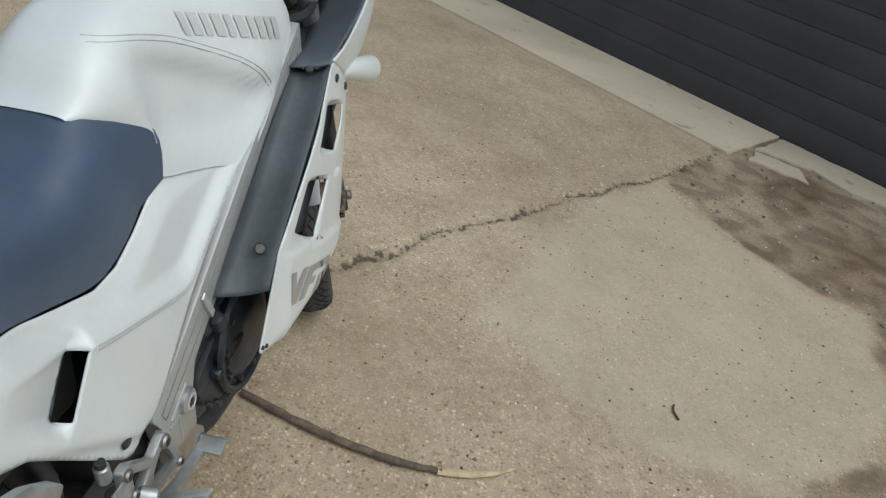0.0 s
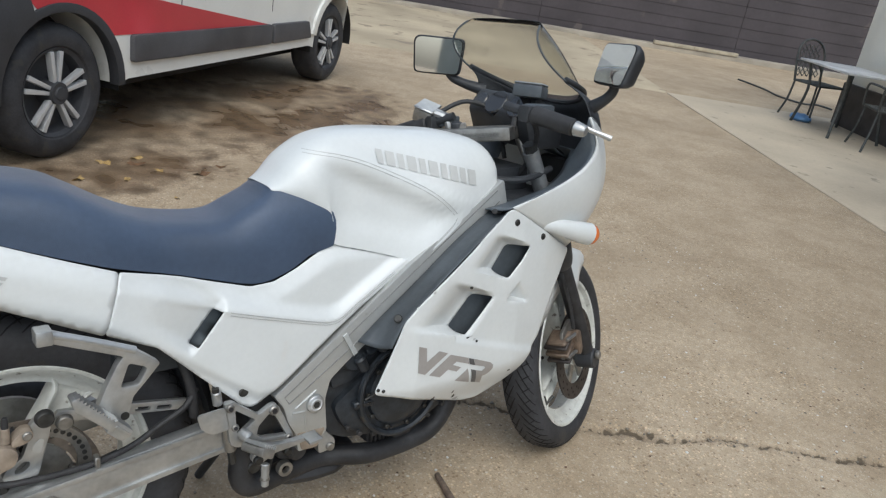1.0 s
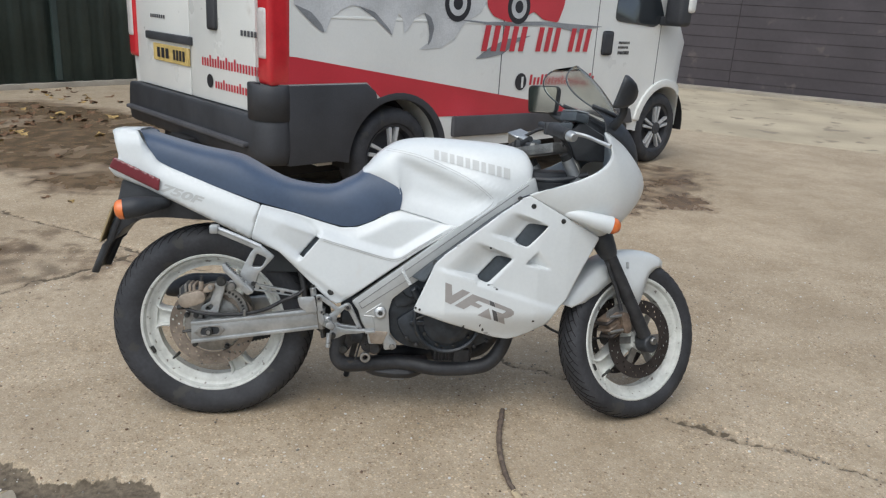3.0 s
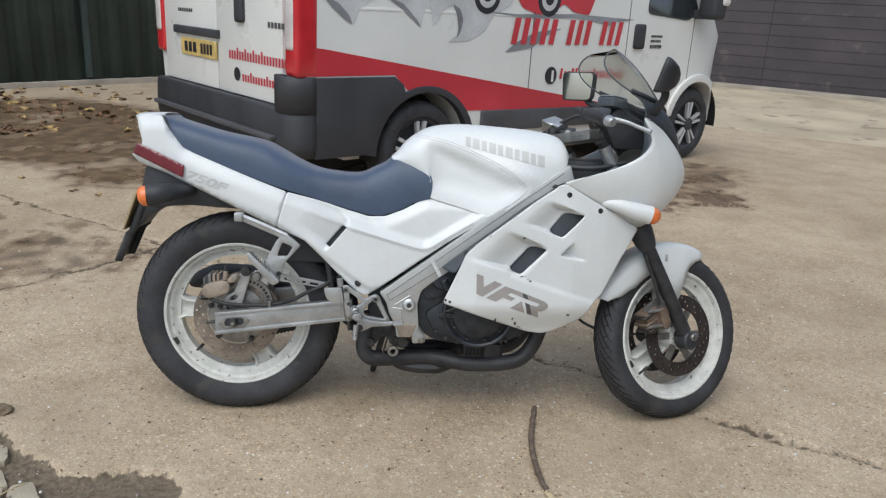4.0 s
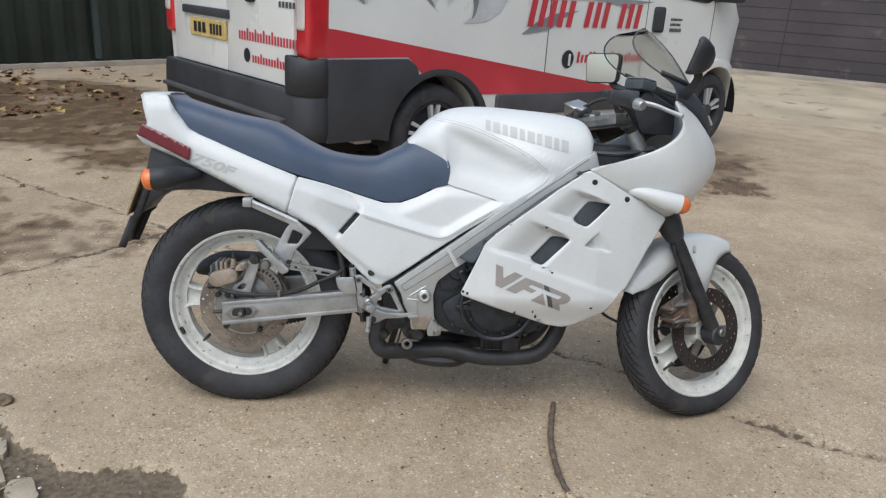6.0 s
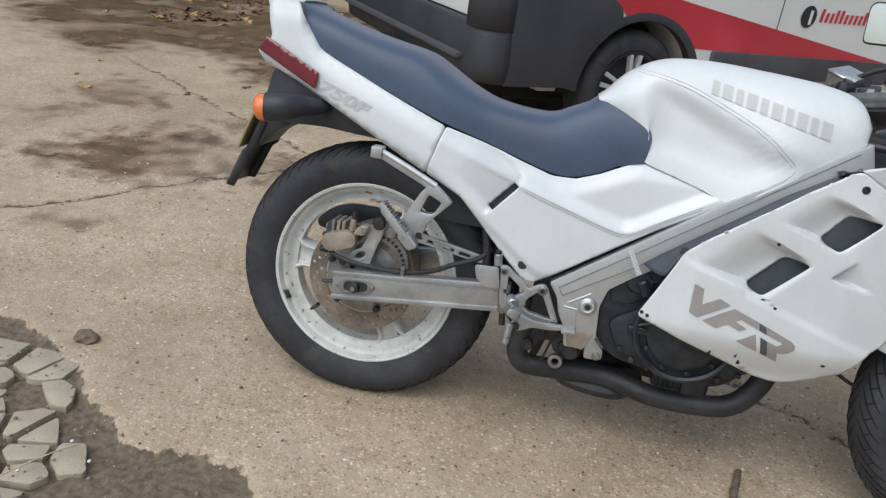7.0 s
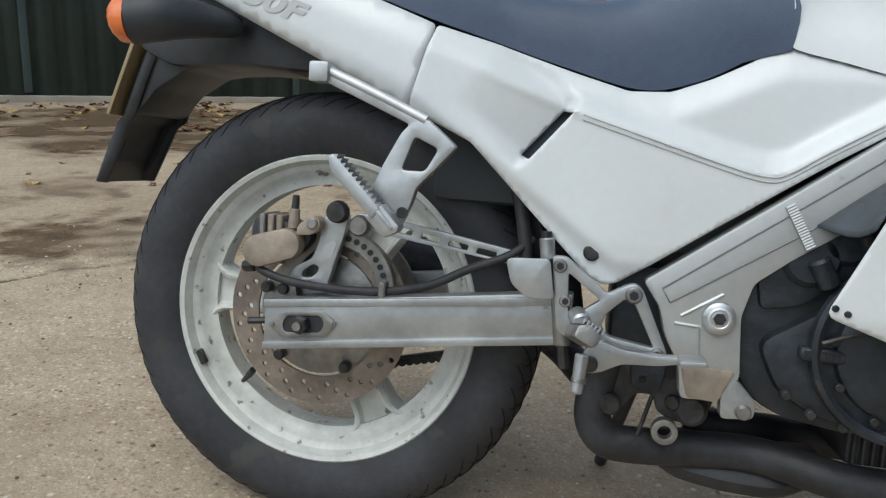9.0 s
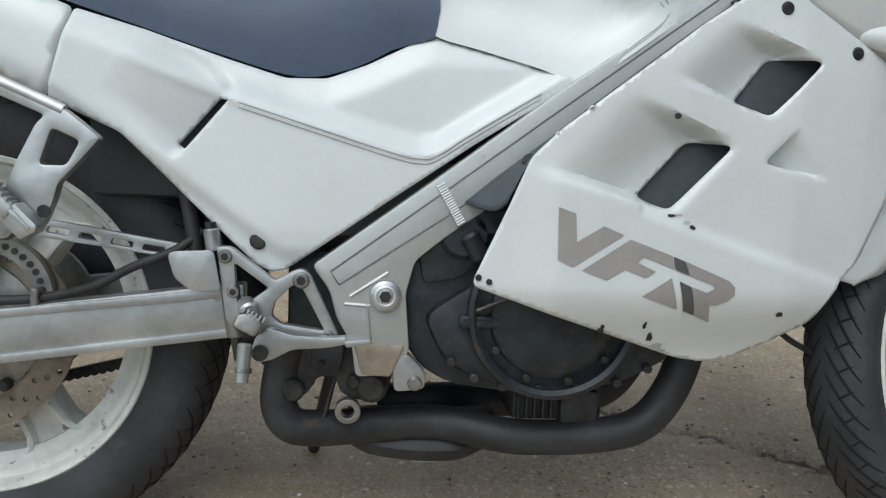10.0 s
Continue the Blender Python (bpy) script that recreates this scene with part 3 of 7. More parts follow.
    # cracks: a thin dark line with crumbled brown edges
    near = math2("ADD", attr("crack"), math2("MULTIPLY", math2("SUBTRACT", tex(34.0, 6), 0.5), 0.34))
    c = mixc(math2("MULTIPLY", rng(near, 0.66, 0.84), 0.42), c, mixc(rng(tex(90.0, 5), 0.35, 0.65), (0.14, 0.095, 0.06), (0.34, 0.27, 0.19)))
    c = mixc(math2("MULTIPLY", rng(near, 0.85, 0.91), 0.8), c, (0.070, 0.054, 0.036))
    # soil with a crisp ragged edge
    edge = math2("ADD", attr("soil"), math2("MULTIPLY", math2("SUBTRACT", tex(38.0, 6), 0.5), 0.55))
    soil = rng(edge, 0.47, 0.53)
    c = mixc(soil, c, mixc(rng(tex(55.0, 6), 0.32, 0.66), (0.098, 0.077, 0.053), (0.195, 0.157, 0.112)))
    lk.new(c, bsdf.inputs["Base Color"])
    rough = rng(wet, 0.55, 1.0, 0.9, 0.22)
    lk.new(rough, bsdf.inputs["Roughness"])
    bsdf.inputs["Specular IOR Level"].default_value = 0.35
    h = math2("ADD", math2("MULTIPLY", tex(150.0, 4), 0.6), math2("MULTIPLY", stone_mask, 0.25))
    h = math2("ADD", h, math2("MULTIPLY", tex(30.0, 4), 0.8))
    b = nd.new("ShaderNodeBump")
    b.inputs["Distance"].default_value = 0.0035
    lk.new(rng(wet, 0.7, 1.0, 0.75, 0.1), b.inputs["Strength"])
    lk.new(h, b.inputs["Height"])
    lk.new(b.outputs[0], bsdf.inputs["Normal"])
    return m


ground = new("ground", build_ground())
ground.data.materials.append(ground_material())
tagged(ground, "worn brown concrete yard with cracks and damp patches", "ground", kind="structure")


walkway = part("walkway", box(B(), -0.02, 7.62, -3.4, 0.0, -0.06, 0.012, 0.006), M["pale_concrete"])
walkway.matrix_world = yard_pose(0, 0)
tagged(walkway, "pale smooth concrete walkway along the building", "walkway", kind="structure")
# beyond the crack only broken pieces of it are left along the wall
for o in ([(-0.06, -0.30), (-0.05, -0.70), (-1.15, -0.72), (-1.05, -0.50), (-0.62, -0.34), (-0.35, -0.40)], [(-1.25, -0.55), (-1.20, -0.72), (-3.2, -0.72), (-2.9, -0.48), (-1.9, -0.52)], [(-0.12, -0.06), (-0.08, -0.24), (-0.30, -0.32), (-0.42, -0.16)]):
    rg = random.Random(int(-o[0][0] * 100))
    q = [(x + rg.uniform(-0.012, 0.012), y + rg.uniform(-0.012, 0.012)) for x, y in divided(o, 0.06)]
    bm = slab(B(), q, -0.012, 0.03, bevel=0.004)
    piece = part("walkway_remnant", bm, M["pale_concrete"], m=Matrix.Rotation(radians(-90), 4, "X"))
    piece.matrix_world = yard_pose(0, 0)
    tagged(piece, "broken remnant of the pale walkway beside the wall", "walkway", kind="structure")
bm = B()
rg = random.Random(4)
edge = [(7.63 + rg.uniform(-0.03, 0.03), -14 + k * 0.35) for k in range(41)]
rows = [[(s_, n_, 0.0) for s_, n_ in edge], [(s_ + 0.03, n_, 0.018) for s_, n_ in edge], [(13.8, n_, 0.03) for s_, n_ in edge]]
grid(bm, [[(p[0], -p[1] - 14 + 0.0, p[2]) for p in r] for r in rows])
strip = part("far_strip", bm, M["strip"])
strip.matrix_world = yard_pose(0, 0)
strip.location = Vector((*yard(0, -14.0), 0))
tagged(strip, "raised rough concrete strip before the far wall", "pavement", kind="structure")


# ---- walls ----
def boarded_wall(name, m, length, height, thickness, board, material, label, gap=0.004, proud=0.007, vertical=False):
    """A wall of overlapping boards on a solid core; x along it, y to its back."""
    wall = empty(name, m, label=label, category="wall", kind="structure")
    part("core", box(B(), 0, length, 0.02, thickness, 0, height), material, wall)
    rng = random.Random(len(name))
    n = int((length if vertical else height) / board)
    bays = 1 if vertical else max(1, int(length / 3.6))
    for i in range(n):
        for k in range(bays):
            j = rng.uniform(-0.003, 0.003)
            if vertical:
                bm = box(B(), i * board + gap, (i + 1) * board - gap, j - proud, 0.019, 0.02, height - rng.uniform(0, 0.01), 0.003, 1)
            else:
                x0, x1 = k * length / bays + 0.003, (k + 1) * length / bays - 0.003
                bm = box(B(), x0, x1, -proud, 0.019, i * board + gap, (i + 1) * board + gap * 0.2, 0.003, 1)
                for v in bm.verts:
                    if v.co.y < 0 and v.co.z > (i + 0.5) * board:
                        v.co.y += proud * 0.8
            part("board", bm, material, wall)
    return wall


# far wall of brown boards, square to the walkway
x, y = yard(13.9, -9.0)
boarded_wall("wall_far", pose(x, y, 0, 0, 0, YARD_TURN - 90), 16.5, 4.2, 0.25, 0.21, M["brownwall"], "dark brown weathered boarded wall at the yard's far side")
x, y = yard(13.72, -9.0)
kerb = part("kerb", box(B(), 0, 16.4, -0.25, 0.14, -0.1, 0.09, 0.02), M["kerb"])
kerb.matrix_world = pose(x, y, 0, 0, 0, YARD_TURN - 90)
tagged(kerb, "rough concrete kerb along the brown wall", "kerb", kind="structure")

# green sheet wall behind the van
GREEN_TURN = 47.0
gm = pose(-4.3, 7.65, 0, 0, 0, GREEN_TURN)
green = empty("wall_green", gm, label="dark green ribbed steel sheet wall", category="wall", kind="structure")
bm = B()
xs = np.arange(-9.0, 9.0, 0.05)
prof = [0.0 if (k % 6) in (0, 1, 2) else 0.035 for k in range(len(xs))]
grid(bm, [[(float(a), b, z) for a, b in zip(xs, prof)] for z in (0.05, 4.2)], flip=True)
thick(part("cladding", bm, M["greenwall"], green, smooth=20), 0.004)
part("sill_beam", box(B(), -9, 9, -0.05, 0.12, -0.05, 0.07, 0.015), M["kerb"], green)
for k in range(5):
    part("cover_strip", box(B(), -8.2 + k * 3.1, -8.12 + k * 3.1, -0.02, 0.03, 0.1, 4.2, 0.004), M["greenwall"], green)

# black boarded building beside the walkway
boarded_wall("wall_black", yard_pose(2.6, 0.72, 0, 180), 7.6, 3.2, 0.3, 0.16, M["blackwall"], "black stained boarded wall beside the walkway", 0.0008, 0.0016)
boarded_wall("wall_black_return", yard_pose(2.62, 3.05, 0, 90), 2.3, 3.2, 0.2, 0.16, M["blackwall"], "black stained boarded end of the building")
wall_w = part("wall_white", box(B(), 3.95, 7.3, -3.6, -2.1, 0, 3.4, 0.01), M["cream"], None)
wall_w.matrix_world = yard_pose(0, 0)
tagged(wall_w, "cream rendered wall behind the garden table", "wall", kind="structure")
plinth = part("plinth", box(B(), 5.26, 7.32, -2.098, -2.04, 0, 0.52, 0.01), M["postblack"], None)
plinth.matrix_world = yard_pose(0, 0)
tagged(plinth, "black painted plinth below the cream wall", "plinth", kind="structure")


# unseen wall added behind the camera to give the mirrors something to reflect
back = part("wall_back", box(B(), -22, 22, -0.3, 0, 0, 2.4, 0.02), M["backwall"])
back.matrix_world = pose(-3, -17, 0, 0, 0, -20)
tagged(back, "plain grey-green wall added unseen behind the camera for reflections", "wall", kind="structure")


def gate():
    """A red-brown boarded gate with pale rails between black posts, facing the walkway."""
    g = empty("boarded_gate", yard_pose(2.64, 1.2), label="red-brown boarded gate with pale rails between black posts", category="gate")
    for k in range(8):
        a0, a1 = 0.03 + k * 0.126, 0.03 + (k + 1) * 0.126 - 0.006
        part("board", box(B(), a0, a1, -0.02, 0.0, 0.545, 2.0, 0.004, 1), M["redboard"], g)
        part("lower_board", box(B(), a0, a1, -0.02, 0.0, 0.30, 0.47, 0.004, 1), M["kerb"], g)
    part("rail", box(B(), 0.02, 1.04, -0.018, 0.03, 0.475, 0.54, 0.006), M["kerb"], g)
    part("rail", box(B(), 0.02, 1.04, 0.001, 0.03, 0.96, 1.03, 0.006), M["kerb"], g)
    part("kick_board", box(B(), 0.0, 1.06, -0.05, 0.03, 0.0, 0.30, 0.01), M["postblack"], g)
    part("backing", box(B(), 0.0, 1.06, -0.08, -0.052, 0.0, 2.4, 0.004), M["postblack"], g)
    part("post", box(B(), 1.045, 1.30, -0.14, 0.06, 0, 2.7, 0.012), M["postblack"], g)
    part("post_foot", box(B(), 0.98, 1.34, -0.16, 0.17, 0, 0.13, 0.02), M["postblack"], g)
    part("brace", box(B(), 1.30, 1.345, -0.1, -0.03, -0.45, 0.45, 0.008, 2, pose(0.30, -0.06, 1.25, 0, 42, 0) @ pose(-1.0, 0, 0)), M["postblack"], g)


gate()
porch = empty("porch_post", yard_pose(5.14, 2.0), label="black timber porch post against the cream wall", category="post")
part("post", box(B(), -0.14, 0.12, -0.06, 0.08, 0, 2.9, 0.01), M["postblack"], porch)
part("foot", box(B(), -0.17, 0.15, -0.07, 0.14, 0, 0.12, 0.015), M["postblack"], porch)
wedge = part("door_wedge", slab(B(), [(0.0, 0.0), (0.34, 0.0), (0.30, 0.03), (0.02, 0.14)], -0.12, 0.12, bevel=0.006), M["postblack"])
wedge.matrix_world = yard_pose(4.2, 1.42, 0.013, 8)
tagged(wedge, "black wedge-shaped ramp at the foot of the post", "ramp")
batten = part("pale_batten", box(B(), 0, 1.75, -0.05, 0.05, 0, 0.07, 0.012), M["slab"])
bx, by = yard(13.5, 1.55)
batten.matrix_world = pose(bx, by, 0.093, 0, 0, YARD_TURN - 90)
tagged(batten, "pale grey batten lying on the kerb", "batten")


# ---- garden furniture ----
def garden_chair():
    c = empty("garden_chair", label="dark cast metal garden chair with a lattice back", category="chair", group="chairs round the garden table")
    bm = B()
    tube(bm, [(-0.21, 0.21, 0.43), (-0.21, -0.21, 0.43), (0.21, -0.21, 0.43), (0.21, 0.21, 0.43), (-0.21, 0.21, 0.43)], 0.013, n=1)
    for k in range(-4, 5):
        tube(bm, [(-0.2, k * 0.045, 0.435), (0.2, k * 0.045, 0.435)], 0.007, 6, 1)
        tube(bm, [(k * 0.045, -0.2, 0.432), (k * 0.045, 0.2, 0.432)], 0.006, 6, 1)
    part("seat", bm, M["furniture"], c)
    for sx, sy in ((1, 1), (1, -1), (-1, 1), (-1, -1)):
        part("leg", tube(B(), [(sx * 0.2, sy * 0.2, 0.43), (sx * 0.22, sy * 0.21, 0.2), (sx * 0.26, sy * 0.25, 0.0)], 0.013, 8, 4), M["furniture"], c)
    bm = B()
    tube(bm, [(-0.21, 0.2, 0.43), (-0.23, 0.25, 0.7), (-0.17, 0.29, 0.86), (0, 0.3, 0.92), (0.17, 0.29, 0.86), (0.23, 0.25, 0.7), (0.21, 0.2, 0.43)], 0.014, 8, 5)
    for k in range(-5, 6):
        a = k * 0.075
        for sgn in (1, -1):
            p = [(a + sgn * t * 0.34, 0.235 + 0.07 * t, 0.48 + 0.38 * t) for t in np.linspace(0, 1, 9)]
            p = [q for q in p if abs(q[0]) < 0.2]
            if len(p) > 1:
                tube(bm, p, 0.006, 6, 1)
    part("backrest", bm, M["furniture"], c)
    for sx in (1, -1):
        part("armrest", tube(B(), [(sx * 0.23, 0.24, 0.66), (sx * 0.26, 0.05, 0.67), (sx * 0.26, -0.16, 0.64), (sx * 0.23, -0.21, 0.43)], 0.012, 8, 5), M["furniture"], c)
    return c


def garden_table():
    t = empty("garden_table", yard_pose(6.5, 1.62, 0.013), label="oblong dark metal garden table with a pale top", category="table")
    bm = B()
    box(bm, -0.55, 0.55, -0.36, 0.36, 0.70, 0.725, 0.01)
    part("tabletop", bm, M["vangrey"], t, "pale glass-like top")
    for sx, sy in ((1, 1), (1, -1), (-1, 1), (-1, -1)):
        part("leg", tube(B(), [(sx * 0.44, sy * 0.28, 0.7), (sx * 0.38, sy * 0.24, 0.4), (sx * 0.44, sy * 0.29, 0.0)], 0.017, 8, 4), M["furniture"], t)


garden_table()
chair = garden_chair()
chair.matrix_world = yard_pose(5.72, 1.72, 0.013, 78)
copy_thing(chair, yard_pose(7.28, 1.72, 0.013, -70))
bm = B()
bmesh.ops.create_icosphere(bm, subdivisions=3, radius=0.15)
for v in bm.verts:
    v.co = Vector((v.co.x * 1.0, v.co.y * 0.8, max(0, v.co.z * 0.35 + 0.03) + 0.02 * noise.noise(v.co * 14)))
bag = part("plastic_bag", bm, M["blue"])
bag.matrix_world = yard_pose(7.05, 1.5, 0.013)
tagged(bag, "crumpled blue plastic bag on the walkway", "bag")
hose = part("garden_hose", tube(B(), [(2.45, 0.1, 0.03), (1.75, 0.0, 0.03), (1.15, 0.02, 0.03), (0.75, -0.15, 0.03), (0.85, -0.42, 0.03), (0.6, -0.5, 0.03)], 0.014, 8, 6), M["furniture"])
hose.matrix_world = yard_pose(7.75, 2.1, 0.0)
tagged(hose, "thin dark garden hose lying on the concrete", "hose")

# ---- the panel van ----
def bars(thing, name, x0, x1, z0, z1, y, material, n, seed, along="x", gap=0.3, slant=0.0, skip=()):
    """A line of writing that stays plain: upright bars of its size and colour."""
    rng = random.Random(seed)
    w = (x1 - x0) / n
    for k in range(n):
        cut = rng.choice((0, 0.28, 0.28, 0.28)) if n > 14 else 0
        if k in skip:
            continue
        a0, a1 = x0 + k * w, x0 + (k + 1) * w - w * gap
        h1 = z1 - (z1 - z0) * cut
        q = [(a0, z0), (a1, z0), (a1 + slant, h1), (a0 + slant, h1)]
        bm = B()
        bm.faces.new([bm.verts.new((a, y, z) if along == "x" else (y, a, z)) for a, z in (q if along == "x" else q[::-1])])
        part("bar", bm, material, thing)


def flat(poly, y):
    return sheet(B(), poly, lambda x, z: y, 0.3)


def van_wheel(van, x, y, s):
    """Steel-black alloy wheel with five pairs of machined spokes; s -1 faces -y."""
    w = part("wheel", lathe(B(), [(0.03 * s, 0.0), (0.03 * s, 0.055), (-0.06 * s, 0.07), (-0.06 * s, 0.19), (0.0, 0.205), (0.012 * s, 0.225), (-0.02 * s, 0.235), (-0.16 * s, 0.22)][:: 1], (0, 0, 0), 48), M["vanblack"], van)
    part("tyre", lathe(B(), [(0.0, 0.222), (0.018 * s, 0.236), (0.026 * s, 0.27), (0.02 * s, 0.305), (0.0, 0.328), (-0.03 * s, 0.338), (-0.16 * s, 0.338), (-0.2 * s, 0.3), (-0.2 * s, 0.222)], (0, 0, 0), 56), M["tyre"], w)
    for k in range(5):
        for off in (-0.16, 0.16):
            a = 2 * math.pi * k / 5 + 0.3
            bm = B()
            p = []
            for r, half, aa in ((0.045, 0.009, a + off * 1.7), (0.208, 0.0125, a + off * 1.0)):
                c, t = Vector((math.cos(aa) * r, 0, math.sin(aa) * r)), Vector((-math.sin(aa), 0, math.cos(aa)))
                p += [c - t * half, c + t * half]
            q = [(p[0].x, p[0].z), (p[2].x, p[2].z), (p[3].x, p[3].z), (p[1].x, p[1].z)]
            slab(bm, q, -0.012 if s < 0 else -0.022, 0.022 if s < 0 else 0.012, bevel=0.002)
            bmesh.ops.translate(bm, verts=bm.verts, vec=(0, 0.004 * s, 0))
            part("spoke", bm, M["cut_alloy"], w)
    part("hub_cap", lathe(B(), [(0.038 * s, 0.0), (0.036 * s, 0.03), (0.02 * s, 0.045)], (0, 0, 0), 24), M["vanblack"], w)
    w.matrix_parent_inverse = Matrix()
    w.location = (x, y, 0.338)
    return w


def build_van():
    van = empty("panel_van", pose(0.701, 2.835, 0, 0, 0, 36.4), label="white panel van with a red stripe and dark lower trim", category="van")
    R, W = -0.05, 2.1

    def arch(cx, r, n=14):
        return [(cx + r * math.cos(a), max(0.34, 0.34 + r * math.sin(a))) for a in np.linspace(0, math.pi, n)]
    out = [(-0.93, 0.42), (-0.95, 0.9), (-0.93, 1.6), (-0.88, 2.38), (-0.7, 2.46), (2.1, 2.46), (2.45, 2.38), (2.75, 2.1), (3.25, 1.46), (3.45, 1.30), (3.66, 1.18), (3.78, 1.0), (3.82, 0.7), (3.79, 0.36)]
    out += arch(3.28, 0.40) + [(2.8, 0.36), (0.5, 0.36)] + arch(0, 0.41) + [(-0.6, 0.42)]
    bm = slab(B(), out, R, W, step=0.6)
    es = [e for e in bm.edges if e.calc_face_angle(0) > 1.2 and max(v.co.z for v in e.verts) > 0.8]
    bmesh.ops.bevel(bm, geom=es, offset=0.05, segments=4, affect="EDGES", profile=0.6)
    # the nose tucks in towards the front corners
    def tuck(b):
        for v in b.verts:
            if v.co.x > 3.4:
                k = 0.22 * min(1.0, (v.co.x - 3.4) / 0.42) ** 2
                v.co.y += k * (1 if v.co.y < 1.0 else -1)
        return b
    tuck(bm)
    part("body", bm, M["van"], van, smooth=30)
    for x in (0.0, 3.28):
        for y0, y1 in ((R + 0.01, 0.3), (W - 0.3, W - 0.01)):
            bm = B()
            grid(bm, [[(x + 0.43 * math.cos(a), y, 0.34 + 0.42 * math.sin(a)) for y in (y0, y1)] for a in np.linspace(-0.1, math.pi + 0.1, 16)], flip=True)
            part("arch_liner", bm, M["vandark"], van)
    part("underbody", box(B(), -0.85, 3.62, 0.25, 1.80, 0.22, 0.80), M["vandark"], van)
    # pressed waist line, door seams and sliding-door rail
    part("waist_crease", box(B(), -0.6, 2.1, R - 0.0035, R + 0.02, 1.25, 1.268, 0.003, 2), M["van"], van)
    for x in (0.98, 2.12):
        part("door_seam", box(B(), x, x + 0.008, R - 0.0015, R + 0.01, 0.66, 2.2), M["vantrim"], van)
    for x in (3.08,):
        part("door_seam", box(B(), x, x + 0.008, R - 0.0015, R + 0.01, 0.75, 1.3), M["vantrim"], van)
    # red stripe film
    red = [(-0.80, 1.02), (-0.92, 1.03), (-0.92, 0.86), (-0.27, 0.86), (-0.16, 0.76), (-0.02, 0.757), (0.16, 0.73), (0.3, 0.66), (0.34, 0.605), (2.12, 0.565)]
    part("stripe", flat(red, R - 0.004), M["vanred"], van, "red film stripe tapering to the front")
    # silver film with scalloped lower edge, dark sweep and a red painted shape with two wheels
    film = [(-0.82, 1.62), (-0.82, 1.32), (-0.70, 1.27), (-0.595, 1.165), (-0.56, 1.25), (-0.47, 1.31), (-0.40, 1.335), (-0.28, 1.32), (-0.16, 1.25), (-0.072, 1.158), (-0.05, 1.25), (-0.028, 1.30), (0.012, 1.26), (0.025, 1.172), (0.07, 1.21), (0.12, 1.28), (0.20, 1.31), (0.265, 1.27), (0.288, 1.20), (0.25, 1.12), (0.156, 1.068), (0.36, 1.082), (0.49, 1.147), (0.566, 1.244), (0.73, 1.33), (0.80, 1.42), (0.80, 1.62)]
    part("graphic", flat(softened(film, 0.012), R - 0.004), M["vangrey"], van)
    for k, q in enumerate(([(-0.82, 1.325), (-0.70, 1.285), (-0.62, 1.21), (-0.60, 1.16), (-0.655, 1.19), (-0.74, 1.255)], [(-0.36, 1.335), (-0.22, 1.30), (-0.10, 1.20), (-0.072, 1.155), (-0.125, 1.195), (-0.25, 1.28)], [(0.19, 1.315), (0.26, 1.285), (0.292, 1.215), (0.27, 1.13), (0.235, 1.09), (0.25, 1.16), (0.235, 1.24)], [(0.70, 1.004), (0.85, 1.09), (1.02, 1.15), (1.30, 1.181), (1.14, 1.13), (0.99, 1.04), (0.86, 1.02)])):
        part("graphic", flat(softened(q, 0.02), R - 0.0048), M["vansweep"], van)
    part("graphic", flat(softened([(0.35, 1.285), (0.79, 1.268), (1.42, 1.288), (2.20, 1.268), (1.95, 1.245), (1.86, 1.212), (1.60, 1.25), (1.42, 1.258), (0.9, 1.245)], 0.02), R - 0.0052), M["vansweep"], van)
    part("graphic", flat(softened([(0.78, 1.52), (0.79, 1.38), (0.86, 1.31), (1.03, 1.272), (1.16, 1.285), (1.30, 1.36), (1.42, 1.30), (1.60, 1.285), (1.66, 1.42), (1.66, 1.52)], 0.03), R - 0.0058), M["vanred"], van)
    for cx, cz in ((0.50, 1.385), (1.13, 1.385)):
        disc_at = lambda r: [(cx + r * math.cos(a), cz + r * math.sin(a)) for a in np.linspace(0, 2 * math.pi, 26)[:-1]]
        part("graphic", flat(disc_at(0.125), R - 0.0064), M["ink"], van)
        part("graphic", flat(disc_at(0.085), R - 0.0070), M["vangrey"], van)
        part("graphic", flat(disc_at(0.045), R - 0.0076), M["ink"], van)
    bars(van, "phone_bars", 0.755, 2.05, 1.062, 1.245, R - 0.0082, M["vanred"], 13, 5, gap=0.42, slant=0.035, skip=(5, 9))
    bars(van, "web_bars", 1.32, 2.16, 0.805, 0.885, R - 0.005, M["vanred"], 19, 6, gap=0.42, slant=0.008)
    part("round_logo", flat([(1.22 + 0.066 * math.cos(a), 0.832 + 0.066 * math.sin(a)) for a in np.linspace(0, 2 * math.pi, 24)[:-1]], R - 0.005), M["ink"], van)
    part("logo_stroke", flat([(1.225, 0.785), (1.25, 0.785), (1.25, 0.87), (1.225, 0.87)], R - 0.0058), M["van"], van)
    bars(van, "small_bars", 2.45, 2.62, 1.04, 1.07, R - 0.005, M["ink"], 9, 8)
    bars(van, "small_bars", 2.45, 2.60, 1.09, 1.11, R - 0.005, M["ink"], 8, 9)
    bars(van, "small_bars", 2.45, 2.62, 1.13, 1.15, R - 0.005, M["ink"], 9, 10)
    # dark lower cladding
    quarter = [(-0.86, 0.36), (-0.86, 0.852), (-0.27, 0.85), (-0.2, 0.80)] + [(0.405 * math.cos(a), 0.34 + 0.40 * math.sin(a)) for a in np.linspace(2.0, math.pi, 9)] + [(-0.5, 0.36)]
    part("rear_corner_cladding", slab(B(), quarter, R - 0.016, R + 0.12, bevel=0.008), M["vanblack"], van, "black plastic rear corner")

